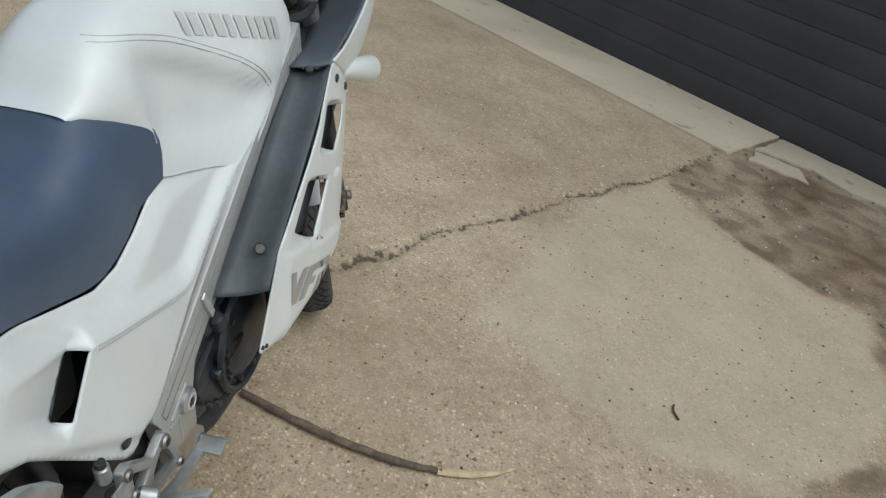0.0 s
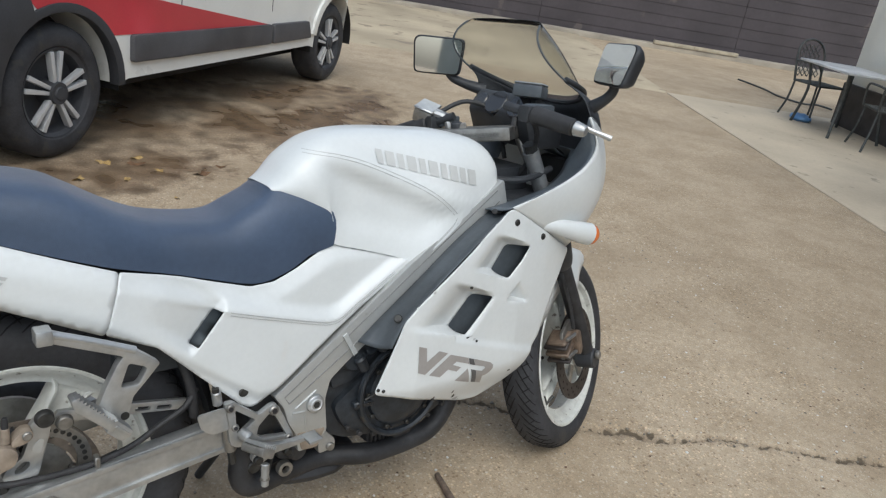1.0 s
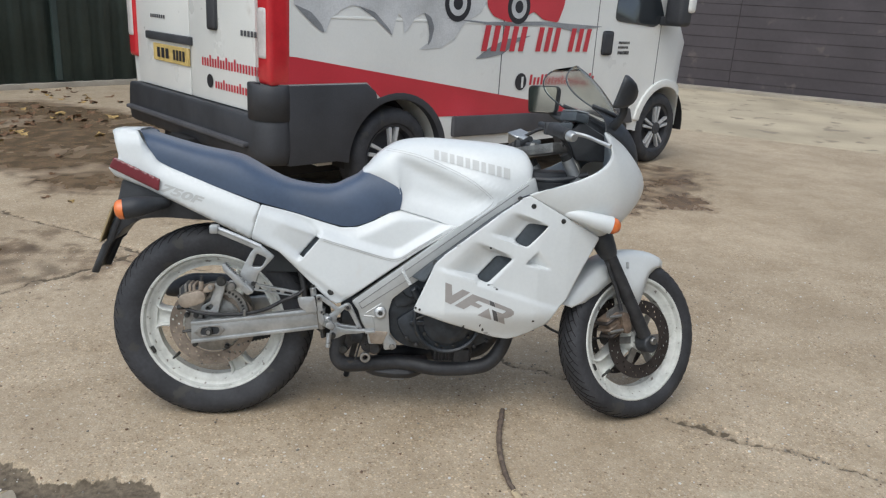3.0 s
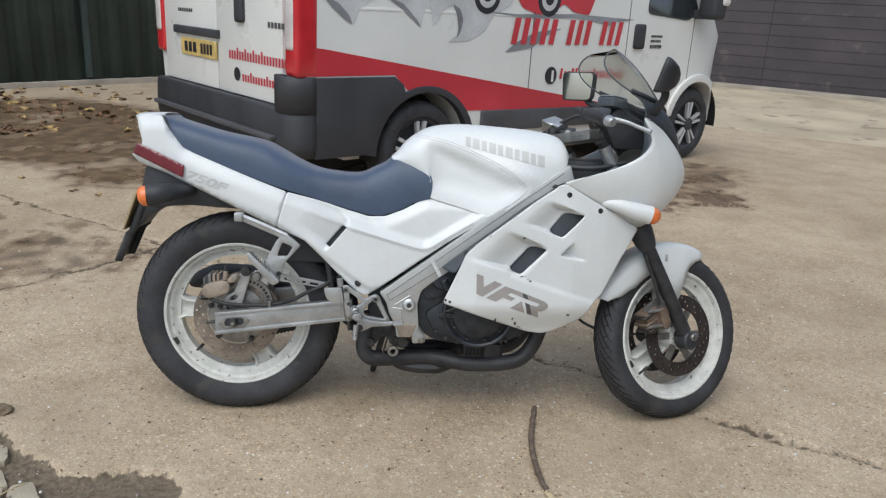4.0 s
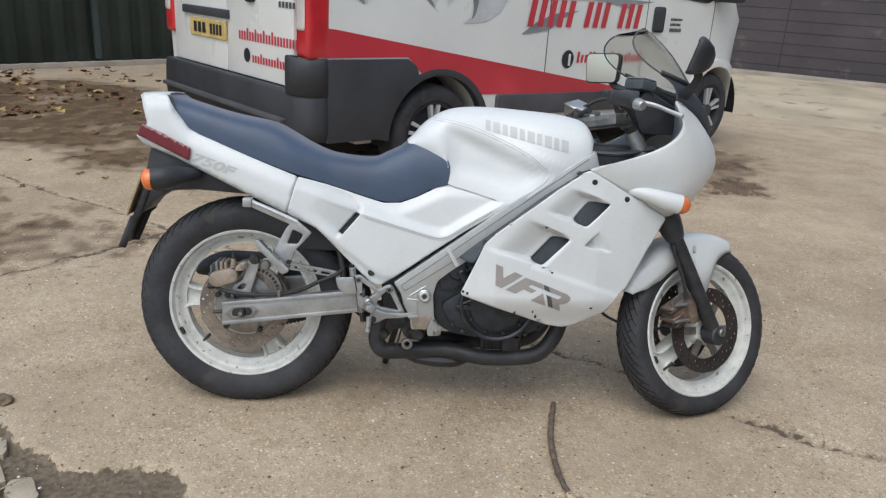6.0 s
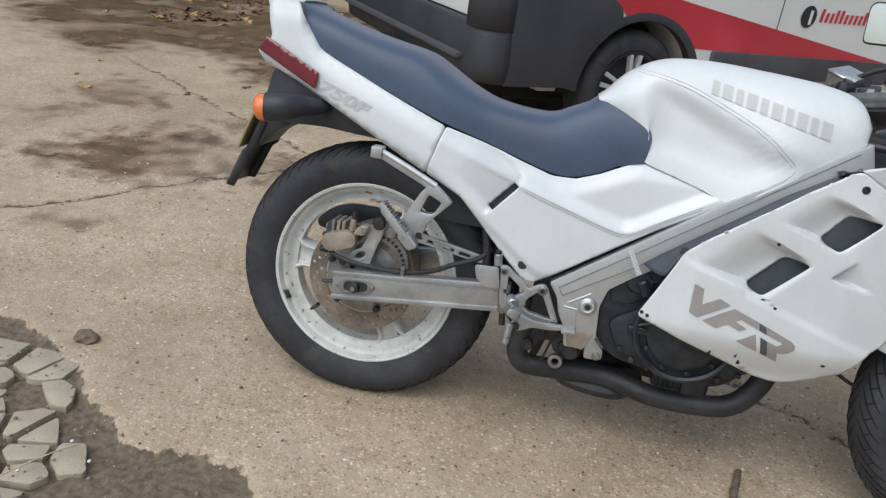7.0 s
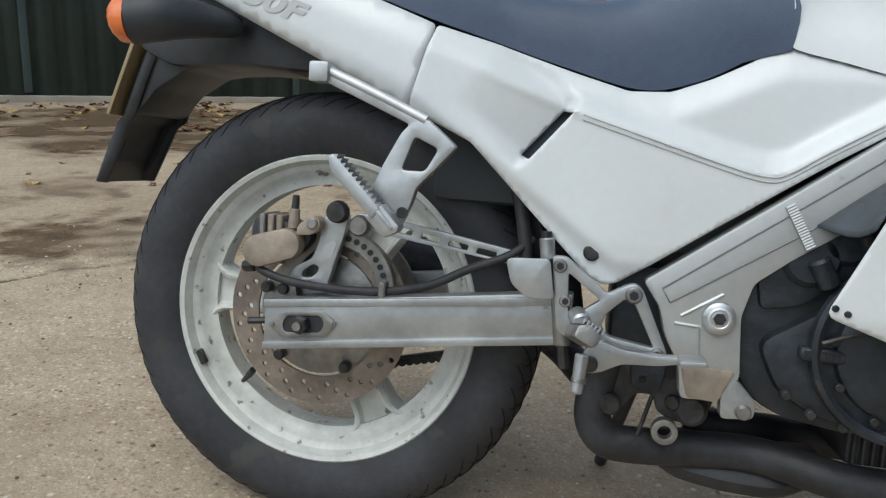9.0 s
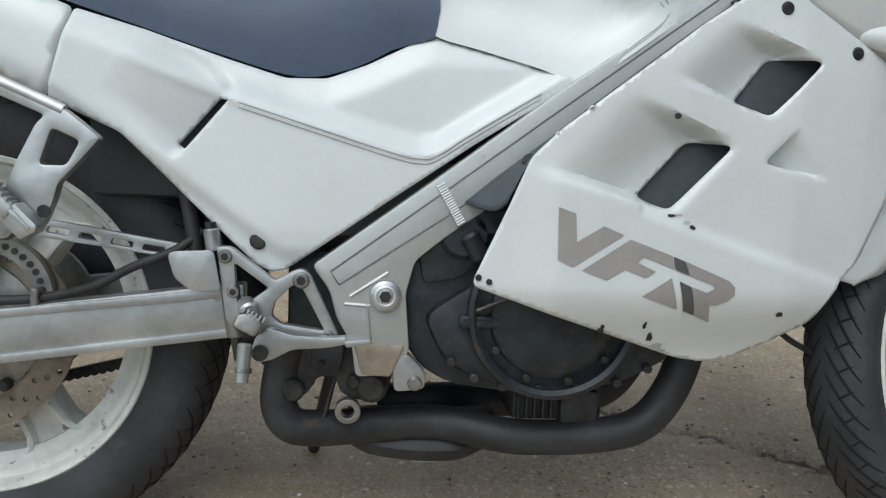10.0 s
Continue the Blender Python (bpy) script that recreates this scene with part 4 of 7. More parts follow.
    def wrap(y_end, levels):
        """Bumper skin that turns the rear corner on a rounded plan; levels are (z, inset)."""
        bm, r = B(), 0.13
        rows = []
        for z, i in levels:
            x0, y0 = -1.03 + i, R - 0.014 + i
            plan = [(-0.855, y0)] + [(x0 + r - r * math.sin(a), y0 + r - r * math.cos(a)) for a in np.linspace(0, math.pi / 2, 9)] + [(x0, y_end)]
            rows.append([(x, y, z) for x, y in plan])
        grid(bm, rows, flip=True)
        bmesh.ops.recalc_face_normals(bm, faces=bm.faces[:])
        return bm
    thick(part("corner_wrap", wrap(0.125, [(0.64, -0.002), (0.80, -0.002), (0.842, 0.002), (0.854, 0.010), (0.856, 0.013)]), M["vanblack"], van, smooth=50), 0.004)
    ring = [(0.46 * math.cos(a), 0.34 + 0.445 * math.sin(a)) for a in np.linspace(-0.02, 2.3, 18)] + [(0.405 * math.cos(a), 0.34 + 0.40 * math.sin(a)) for a in np.linspace(2.3, -0.02, 18)]
    part("wheel_arch_trim", slab(B(), ring, R - 0.012, R + 0.05, bevel=0.004), M["vanblack"], van)
    part("side_trim", slab(B(), softened([(0.51, 0.45), (0.51, 0.6), (2.1, 0.572), (2.1, 0.43)], 0.02), R - 0.03, R + 0.02, bevel=0.008), M["vantrim"], van)
    part("side_trim", slab(B(), softened([(2.13, 0.43), (2.13, 0.572), (2.72, 0.565), (2.78, 0.43)], 0.02), R - 0.03, R + 0.02, bevel=0.008), M["vantrim"], van)
    fr = [(3.28 + 0.48 * math.cos(a), 0.34 + 0.47 * math.sin(a)) for a in np.linspace(0.0, 2.9, 18)] + [(3.28 + 0.40 * math.cos(a), 0.34 + 0.40 * math.sin(a)) for a in np.linspace(2.9, 0.0, 18)]
    part("front_wing_lip", tuck(slab(B(), fr, R - 0.022, R + 0.05, bevel=0.010)), M["van"], van)
    part("front_bumper", box(B(), 3.60, 3.845, R + 0.17, W - 0.17, 0.28, 0.60, 0.10, 4), M["vanblack"], van)
    part("bumper_top", box(B(), -1.015, -0.9, 0.10, W - 0.1, 0.63, 0.6605, 0.008), M["vanblack"], van)
    thick(part("rear_bumper", wrap(W - 0.1, [(0.36, 0.09), (0.362, 0.03), (0.385, 0.004), (0.45, -0.006), (0.60, 0.0), (0.642, 0.006), (0.655, 0.011), (0.657, 0.0135)]), M["vanblack"], van, smooth=50), 0.004)
    part("bumper_step", box(B(), -1.075, -0.98, 0.12, W - 0.12, 0.462, 0.492, 0.012), M["vantrim"], van, "worn grey bumper step")
    part("tow_plate", box(B(), -1.1, -0.8, 0.85, 1.15, 0.27, 0.40, 0.02), M["vandark"], van)
    # rear doors, lamps, plate
    part("door", box(B(), -0.975, -0.93, 0.13, 1.015, 0.665, 2.3, 0.02), M["van"], van, "right rear door")
    part("door", box(B(), -0.975, -0.93, 1.025, W - 0.17, 0.665, 2.3, 0.02), M["van"], van, "left rear door")
    for y0 in (R + 0.005, W - 0.16):
        lamp = part("tail_lamp", box(B(), -0.985, -0.835, y0 - 0.012, y0 + 0.145, 0.848, 1.62, 0.04, 4), M["vanlight"], van, "red tail lamp cluster")
        part("lens", box(B(), -0.994, -0.9, y0 + 0.022, y0 + 0.125, 1.00, 1.30, 0.028, 3), M["clearlens"], lamp)
    part("plate_lamp_strip", box(B(), -1.0, -0.96, 0.97, 1.715, 1.005, 1.062, 0.012), M["vanblack"], van)
    plate = part("number_plate", box(B(), -0.99, -0.972, 1.02, 1.60, 0.862, 0.982, 0.004, 1), M["yellow"], van, "yellow rear number plate")
    bars(plate, "plate_bars", 1.07, 1.27, 0.888, 0.958, -0.993, M["ink"], 4, 3, along="y", gap=0.3)
    bars(plate, "plate_bars", 1.33, 1.55, 0.888, 0.958, -0.993, M["ink"], 3, 21, along="y", gap=0.3)
    bars(van, "web_bars", 0.075, 0.85, 0.893, 0.968, -0.979, M["vanred"], 21, 13, along="y", gap=0.42)
    bars(van, "web_bars", 0.125, 0.665, 0.762, 0.824, -0.979, M["vanred"], 15, 14, along="y", gap=0.42)
    bm = B()
    bm.faces.new([bm.verts.new((-0.979, 0.725 + 0.045 * math.cos(a), 0.80 + 0.045 * math.sin(a))) for a in np.linspace(0, 2 * math.pi, 18)[:-1]])
    part("round_logo", bm, M["ink"], van)
    bars(van, "badge_bars", 0.10, 0.31, 1.118, 1.152, -0.979, M["vantrim"], 5, 15, along="y")
    bars(van, "badge_bars", 1.40, 1.66, 1.16, 1.184, -0.979, M["vantrim"], 7, 16, along="y")
    part("door_handle", box(B(), -1.0, -0.97, 0.60, 0.715, 1.13, 1.42, 0.025, 3), M["vanblack"], van)
    part("door_hinge", box(B(), -0.99, -0.95, 0.07, 0.15, 0.72, 0.8, 0.01), M["van"], van)
    part("door_pull", box(B(), -1.02, -0.96, 0.09, 0.16, 0.68, 0.86, 0.012), M["vanblack"], van)
    # cab
    part("side_window", slab(B(), softened([(2.36, 1.32), (2.98, 1.28), (3.12, 1.36), (2.72, 1.98), (2.4, 2.02)], 0.06), R - 0.006, R + 0.02), M["vanglass"], van)
    part("windscreen", grid_part([[(3.27, 0.05, 1.47), (3.27, W - 0.1, 1.47)], [(2.79, 0.08, 2.08), (2.79, W - 0.13, 2.08)]]), M["vanglass"], van)
    part("door_handle", box(B(), 2.21, 2.345, R - 0.025, R + 0.01, 1.035, 1.235, 0.03, 3), M["vanblack"], van)
    mir = part("door_mirror", box(B(), 3.02, 3.2, R - 0.24, R - 0.05, 1.3, 1.64, 0.05, 3), M["vanblack"], van)
    part("mirror_cap", box(B(), 3.1, 3.22, R - 0.26, R - 0.07, 1.42, 1.62, 0.04, 3), M["van"], mir)
    part("mirror_arm", box(B(), 3.05, 3.14, R - 0.1, R + 0.02, 1.3, 1.38, 0.02), M["vanblack"], van)
    part("exhaust_shield", box(B(), -0.55, -0.15, 0.1, 0.2, 0.30, 0.36, 0.01), M["paper"], van, "torn white underbody sheet")
    for x in (0.0, 3.28):
        van_wheel(van, x, 0.0, -1)
        van_wheel(van, x, W - 0.05, 1)
    return van


def grid_part(rows):
    bm = B()
    grid(bm, [[Vector(p) for p in r] for r in rows])
    return bm


build_van()

# ---- the motorcycle ----
LEAN_ANGLE = 7.5
bike = empty("motorcycle", pose(0, -0.042, 0, -LEAN_ANGLE, 0, 0), label="white sports motorcycle with blue seat leaning on its side stand", category="motorcycle")


def both(name, make, material, label="", solid=0.0):
    """The right-hand part as made, and its mirror image on the left."""
    obs = []
    for s in (1, -1):
        bm = make()
        if s < 0:
            for v in bm.verts:
                v.co.y = -v.co.y
            bmesh.ops.reverse_faces(bm, faces=bm.faces[:])
        ob = part(name, bm, material, bike, label)
        if solid:
            thick(ob, solid)
        obs.append(ob)
    return obs


# rear wheel
RC, RR = (0.0, 0.0, 0.317), 0.329


def tyre_profile(R, half, rim):
    h = R - rim
    p = [(-0.72, 0.0), (-0.86, 0.10), (-0.97, 0.35), (-1.0, 0.52), (-0.94, 0.70), (-0.76, 0.86), (-0.5, 0.955), (-0.25, 0.99), (0, 1.0)]
    q = p + [(-a, b) for a, b in p[-2::-1]]
    return [(a * half, rim + b * h) for a, b in q]


def rim_profile(r, w):
    """An open channel: outer lip, bead seat, well and the inner side seen between the spokes."""
    p = [(-w, r + 0.004), (-w - 0.003, r), (-w - 0.001, r - 0.006), (-w * 0.90, r - 0.0085), (-w * 0.74, r - 0.012), (-w * 0.68, r - 0.019), (-w * 0.60, r - 0.0225), (-w * 0.45, r - 0.029), (-w * 0.38, r - 0.036), (-w * 0.36, r - 0.043)]
    return p + [(-y, q) for y, q in p[::-1]]


def wheel(name, r, w, spoke_n, phase, hub_r, R, half, label):
    """A cast wheel round the y axis at the origin: rim, spokes, hub, tyre, valve."""
    bm = B()
    lathe(bm, rim_profile(r, w), (0, 0, 0), 88)
    whl = part(name, bm, M["rim"], bike, label)
    part("tyre", lathe(B(), tyre_profile(R, half, r - 0.002), (0, 0, 0), 96), M["tyre"], whl, "black road tyre with a worn grooved tread")
    ty = whl.children[0]
    prof = tyre_profile(R, half, r - 0.002)
    crown = prof[3:-3]
    py, pr = [q[0] for q in crown], [q[1] for q in crown]
    n = int(2 * math.pi * R / 0.036)
    # grooves are thin strips on the tread, their shade put into the colour
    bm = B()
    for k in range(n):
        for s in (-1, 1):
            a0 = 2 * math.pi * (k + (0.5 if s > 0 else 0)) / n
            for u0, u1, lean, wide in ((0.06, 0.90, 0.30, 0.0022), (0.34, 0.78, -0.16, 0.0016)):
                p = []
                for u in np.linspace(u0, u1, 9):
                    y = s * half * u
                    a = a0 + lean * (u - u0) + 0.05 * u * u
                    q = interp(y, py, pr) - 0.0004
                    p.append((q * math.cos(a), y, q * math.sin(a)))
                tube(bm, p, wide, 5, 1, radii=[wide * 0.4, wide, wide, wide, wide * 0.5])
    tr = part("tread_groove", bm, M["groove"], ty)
    tagged(tr, kind="stuff")
    part("hub", lathe(B(), [(-0.06, 0.02), (-0.06, hub_r * 0.8), (-0.04, hub_r), (0.04, hub_r), (0.06, hub_r * 0.8), (0.06, 0.02)], (0, 0, 0), 40), M["rim"], whl)
    for k in range(spoke_n):
        a = phase + 2 * math.pi * k / spoke_n
        rows = []
        for rad, wide, deep in ((hub_r * 0.9, 0.025, 0.034), (hub_r + 0.03, 0.027, 0.033), (r * 0.62, 0.029, 0.031), (r * 0.74, 0.032, 0.029), (r - 0.048, 0.039, 0.026), (r - 0.041, 0.047, 0.024), (r - 0.036, 0.060, 0.021)):
            c, t = Vector((math.cos(a) * rad, 0, math.sin(a) * rad)), Vector((-math.sin(a), 0, math.cos(a)))
            y = Vector((0, 1, 0))
            half_ring = [(-1, -0.45), (-0.96, -0.82), (-0.84, -0.95), (-0.70, -0.88), (-0.58, -0.50), (-0.2, -0.40)]
            ring = half_ring + [(-u, v) for u, v in half_ring[::-1]]
            ring += [(u, -v) for u, v in ring[::-1]]
            rows.append([c + t * wide * u + y * deep * v for u, v in ring])
        bm = B()
        grid(bm, rows, close_v=True, flip=True)
        part("spoke", bm, M["rim"], whl)
    bm = B()
    cyl(bm, (-0.64 * r, -0.012, -0.62 * r), (-0.52 * r, -0.03, -0.5 * r), 0.004, seg=8)
    cyl(bm, (-0.55 * r, -0.026, -0.53 * r), (-0.50 * r, -0.034, -0.475 * r), 0.0055, seg=8)
    part("valve", bm, M["bolt"], whl)
    bm = B()
    box(bm, -0.012, 0.012, -0.006, 0.002, -0.006, 0.006, 0.002, 1, pose(-(r - 0.014) * math.cos(0.45), -w * 0.86, -(r - 0.014) * math.sin(0.45), 0, 62, 0))
    part("balance_weight", bm, M["bolt"], whl)
    return whl


def disc(parent, r0, r1, y, hole_n, material):
    """A drilled brake disc."""
    bm = B()
    ring = lambda r, n=72: [(r * math.cos(a), r * math.sin(a)) for a in np.linspace(0, 2 * math.pi, n, endpoint=False)]
    drilled = []
    for k in range(hole_n):
        a = 2 * math.pi * k / hole_n
        rad = r0 + (r1 - r0) * (0.3, 0.55, 0.78)[k % 3]
        drilled.append([(rad * math.cos(a) + 0.0042 * math.cos(b), rad * math.sin(a) + 0.0042 * math.sin(b)) for b in np.linspace(0, 2 * math.pi, 8, endpoint=False)])
    slab(bm, ring(r1), y - 0.0025, y + 0.0025, holes=[ring(r0, 48)] + drilled, step=0.05)
    d = part("brake_disc", bm, material, parent, "drilled brake disc with surface rust")
    return d


rw = wheel("rear_wheel", 0.233, 0.054, 3, radians(177), 0.07, RR, 0.071, "white painted three-spoke cast wheel with chipped rim")
rw.location = RC
disc(rw, 0.096, 0.138, -0.068, 54, M["rust"])
bm = B()
lathe(bm, [(-0.072, 0.0), (-0.072, 0.05), (-0.068, 0.075), (-0.066, 0.092)], (0, 0, 0), 40)
part("disc_carrier", bm, M["steel"], rw)
for k in range(5):
    a = 2 * math.pi * k / 5 + 1.5
    part("disc_bolt", cyl(B(), (0.088 * math.cos(a), -0.082, 0.088 * math.sin(a)), (0.088 * math.cos(a), -0.066, 0.088 * math.sin(a)), 0.0085, seg=12, bevel=0.002), M["bolt"], rw)

# front wheel, turned with the steering
STEER, RAKE = 23.6, 27.0
FC, FR = Vector((1.450, -0.030, 0.2735)), 0.287
axis = Vector((-math.sin(radians(RAKE)), 0, math.cos(radians(RAKE))))
AX0 = FC + Vector((-0.035, 0, 0))
TURN = Matrix.Translation(AX0) @ Matrix.Rotation(radians(STEER), 4, axis) @ Matrix.Translation(-AX0)
fw = wheel("front_wheel", 0.217, 0.044, 3, radians(215), 0.05, FR, 0.051, "white painted three-spoke front wheel")
fw.matrix_local = TURN @ Matrix.Translation(FC)
for y in (-0.062, 0.062):
    disc(fw, 0.092, 0.138, y, 48, M["dark_disc"])
for k in range(6):
    a = 2 * math.pi * k / 6
    part("disc_carrier_arm", slab(B(), [(0.04 * math.cos(a - 0.3), 0.04 * math.sin(a - 0.3)), (0.092 * math.cos(a - 0.13), 0.092 * math.sin(a - 0.13)), (0.092 * math.cos(a + 0.13), 0.092 * math.sin(a + 0.13)), (0.04 * math.cos(a + 0.3), 0.04 * math.sin(a + 0.3))], -0.061, -0.054), M["steel"], fw)


# seat edge line, shared by tail, side cover and seat
SEAT_EDGE = [(-0.204, 0.946), (-0.192, 0.905), (-0.152, 0.852), (-0.119, 0.837), (0.022, 0.783), (0.174, 0.731), (0.245, 0.713), (0.347, 0.682), (0.416, 0.663), (0.468, 0.665), (0.519, 0.685), (0.561, 0.707), (0.604, 0.727)]


def tail_y(x, z):
    e = interp(x, [p[0] for p in SEAT_EDGE], [p[1] for p in SEAT_EDGE])
    d = e - z
    w = interp(x, [-0.32, -0.2, 0.0, 0.15, 0.4, 0.6, 0.8], [0.098, 0.118, 0.143, 0.157, 0.156, 0.146, 0.150])
    low = interp(x, [-0.3, 0.13, 0.3, 0.42], [0.80, 0.62, 0.505, 0.42])
    w -= 0.07 * max(0.0, z - 0.47) * sm(0.05, 0.28, x)
    return -(w - 0.014 * (1 - sm(-0.004, 0.045, d)) - 0.010 * (1 - sm(0.0, 0.03, z - low)))


def tail_cowl():
    o = [(-0.292, 0.942), (-0.215, 0.947), (-0.192, 0.905), (-0.152, 0.852), (-0.119, 0.837), (0.022, 0.783), (0.1636, 0.731), (0.1516, 0.690), (0.1336, 0.6195), (0.001, 0.681), (-0.195, 0.771), (-0.288, 0.801), (-0.307, 0.826), (-0.272, 0.861)]
    return sheet(B(), softened(o, 0.008), tail_y, 0.012)


VENT = [(0.350, 0.629), (0.298, 0.5655), (0.286, 0.571), (0.336, 0.6305)]
COVER = [(0.1645, 0.731), (0.245, 0.711), (0.347, 0.680), (0.416, 0.661), (0.468, 0.663), (0.519, 0.683), (0.561, 0.705), (0.602, 0.726), (0.70, 0.702), (0.796, 0.674), (0.662, 0.587), (0.525, 0.491), (0.423, 0.418), (0.405, 0.414), (0.385, 0.424), (0.299, 0.506), (0.221, 0.583), (0.1345, 0.621), (0.1525, 0.69)]


SWAGE = [(0.10, 0.724), (0.22, 0.678), (0.337, 0.637), (0.466, 0.600), (0.551, 0.576), (0.588, 0.569), (0.612, 0.574), (0.660, 0.606), (0.787, 0.685), (0.84, 0.72)]


def cover_y(x, z):
    y = tail_y(x, z)
    # upper field set in above a swage line
    d = z - interp(x, [p[0] for p in SWAGE], [p[1] for p in SWAGE])
    y += 0.014 * sm(-0.002, 0.030, d) * sm(0.16, 0.34, x)
    y -= 0.0025 * math.exp(-((d + 0.003) / 0.005) ** 2) * sm(0.2, 0.3, x)
    # scoop leading into the vent slot
    behind = (x - 0.298) * -0.777 + (z - 0.5655) * 0.629
    along = (x - 0.298) * 0.629 + (z - 0.5655) * 0.777
    if behind > 0:
        t = max(0.0, 1 - max(behind - 0.012, 0.0) / 0.115)
        y += 0.024 * t ** 1.3 * sm(-0.022, 0.004, along) * (1 - sm(0.079, 0.106, along)) * sm(0.0, 0.011, behind)
    return y


def side_cover():
    return sheet(B(), softened(COVER, 0.006), cover_y, 0.0055, holes=[softened(VENT, 0.0025)])


both("tail_cowl", tail_cowl, M["paint"], "", 0.003)
both("side_cover", side_cover, M["paint"], "", 0.003)
both("vent_liner", lambda: sheet(B(), [(0.27, 0.575), (0.335, 0.655), (0.375, 0.630), (0.31, 0.545)], lambda x, z: tail_y(x, z) + 0.042, 0.02), M["vent"], "", 0.002)

# rear panel that closes the tail
bm = B()
rows = []
for z0, x0, x1, w in ((0.9415, -0.291, -0.212, 0.0885), (0.9465, -0.289, -0.212, 0.070), (0.949, -0.287, -0.212, 0.0)):
    rows.append([(x0, -w, z0), (x1, -w, z0 + 0.003)])
rows += [[(a[0], -a[1], a[2]) for a in r] for r in rows[-2::-1]]
grid(bm, rows)
thick(part("tail_top", bm, M["paint"], bike), 0.003)
bm = B()
rows = []
for y, o in ((-0.095, 0.0), (-0.06, -0.008), (0, -0.012), (0.06, -0.008), (0.095, 0.0)):
    rows.append([(-0.292 + o, y, 0.943), (-0.272 + o, y, 0.861), (-0.307 + o, y, 0.826), (-0.288 + o, y, 0.801)])
grid(bm, rows)
thick(part("tail_rear", bm, M["paint"], bike), 0.003)
bm = B()
sheet(bm, softened([(-0.285, 0.862), (-0.30, 0.83), (-0.148, 0.763), (-0.143, 0.80)], 0.004), lambda x, z: tail_y(x, z) - 0.0115, 0.006)
thick(part("tail_lamp", bm, M["redlens"], bike, "dark red wrap-round tail lamp"), 0.004)


# seat: two levels, lofted from the edge line over the crown
def build_seat():
    top = [(-0.215, 0.948), (-0.173, 0.933), (-0.052, 0.901), (0.07, 0.879), (0.123, 0.856), (0.195, 0.818), (0.266, 0.794), (0.374, 0.786), (0.43, 0.808), (0.47, 0.828), (0.50, 0.836)]
    edge = [(-0.20, 0.94), (-0.16, 0.86), (-0.02, 0.80), (0.10, 0.757), (0.16, 0.737), (0.245, 0.713), (0.33, 0.688), (0.43, 0.664), (0.50, 0.678), (0.56, 0.71), (0.60, 0.735)]
    T, E = spline([(a, 0, b) for a, b in top], 6), spline([(a, 0, b) for a, b in edge], 6)
    rows = []
    for t, e in zip(T, E):
        w = -(cover_y if e.x > 0.17 else tail_y)(e.x, e.z) - 0.002
        r = []
        for k in range(13):
            a = k / 12
            ang = a * math.pi / 2
            y = -w * math.cos(ang) ** 0.44 if a < 1 else 0.0
            h = math.sin(ang) ** 0.62
            r.append((e.x + (t.x - e.x) * h, y, e.z + (t.z - e.z) * h))
        rows.append(r + [(p[0], -p[1], p[2]) for p in r[-2::-1]])
    # front edge, tucked under the tank's rear lip
    lip = spline([(0.606, -0.106, 0.722), (0.612, -0.104, 0.757), (0.607, -0.098, 0.792), (0.570, -0.089, 0.815), (0.525, -0.073, 0.834), (0.492, -0.053, 0.843), (0.488, 0.0, 0.849)], 6)
    q = [lip[round(k * (len(lip) - 1) / 12)] for k in range(13)]
    full = [tuple(p) for p in q] + [(p.x, -p.y, p.z) for p in q[-2::-1]]
    keep = [r for r in rows if r[0][0] < 0.56]
    last = keep[-1]
    rows = keep + [[tuple(np.array(a) * (1 - t) + np.array(b) * t) for a, b in zip(last, full)] for t in (0.35, 0.7, 1.0)]
    bm = B()
    grid(bm, rows)
    return bm


part("seat", build_seat(), M["seat"], bike, "blue vinyl two-level seat, greyed on its crown", smooth=60)


# fuel tank
def build_tank():
    bottom = [(0.485, 0.838, 0.056), (0.52, 0.83, 0.074), (0.565, 0.812, 0.090), (0.601, 0.79, 0.099), (0.606, 0.757, 0.103), (0.604, 0.727, 0.105), (0.67, 0.708, 0.114), (0.74, 0.689, 0.124), (0.80, 0.672, 0.140), (0.86, 0.71, 0.150), (0.94, 0.77, 0.146), (1.02, 0.825, 0.138), (1.036, 0.86, 0.120)]
    top = [(0.482, 0.845), (0.50, 0.862), (0.525, 0.893), (0.555, 0.918), (0.59, 0.938), (0.63, 0.950), (0.69, 0.956), (0.76, 0.956), (0.82, 0.953), (0.88, 0.950), (0.95, 0.944), (1.015, 0.928), (1.04, 0.892)]
    Bm, T = spline([(a, c, b) for a, b, c in bottom], 5), spline([(a, 0, b) for a, b in top], 5)
    rows = []
    nv = 22
    for b, t in zip(Bm, T):
        w = b.y
        r = []
        for k in range(nv + 1):
            a = k / nv
            # side rises almost straight, then rolls over to the crown
            ang = a * math.pi / 2
            y = w * math.cos(ang) ** 0.62 if k < nv else 0.0
            h = math.sin(ang) ** 0.9
            x, z = b.x + (t.x - b.x) * h, b.z + (t.z - b.z) * h
            p = (x, z)
            crease = side_of(p, (0.60, 0.908), (0.93, 0.775))
            belly = sm(0.56, 0.66, x) * (1 - sm(0.90, 0.99, x - 0.25 * (z - 0.77)))
            y -= 0.017 * sm(0.0, 0.16, a) * belly * sm(-0.004, -0.03, crease) * (1 - sm(-0.13, -0.20, crease) * 0.4)
            y += 0.006 * math.exp(-((crease - 0.012) / 0.012) ** 2) * belly
            r.append((x, -max(y, 0.0), z))
        rows.append(r + [(p[0], -p[1], p[2]) for p in r[-2::-1]])
    bm = B()
    grid(bm, rows)
    return bm


tank = part("fuel_tank", build_tank(), M["paint"], bike, "white fuel tank with knee recesses", smooth=60)

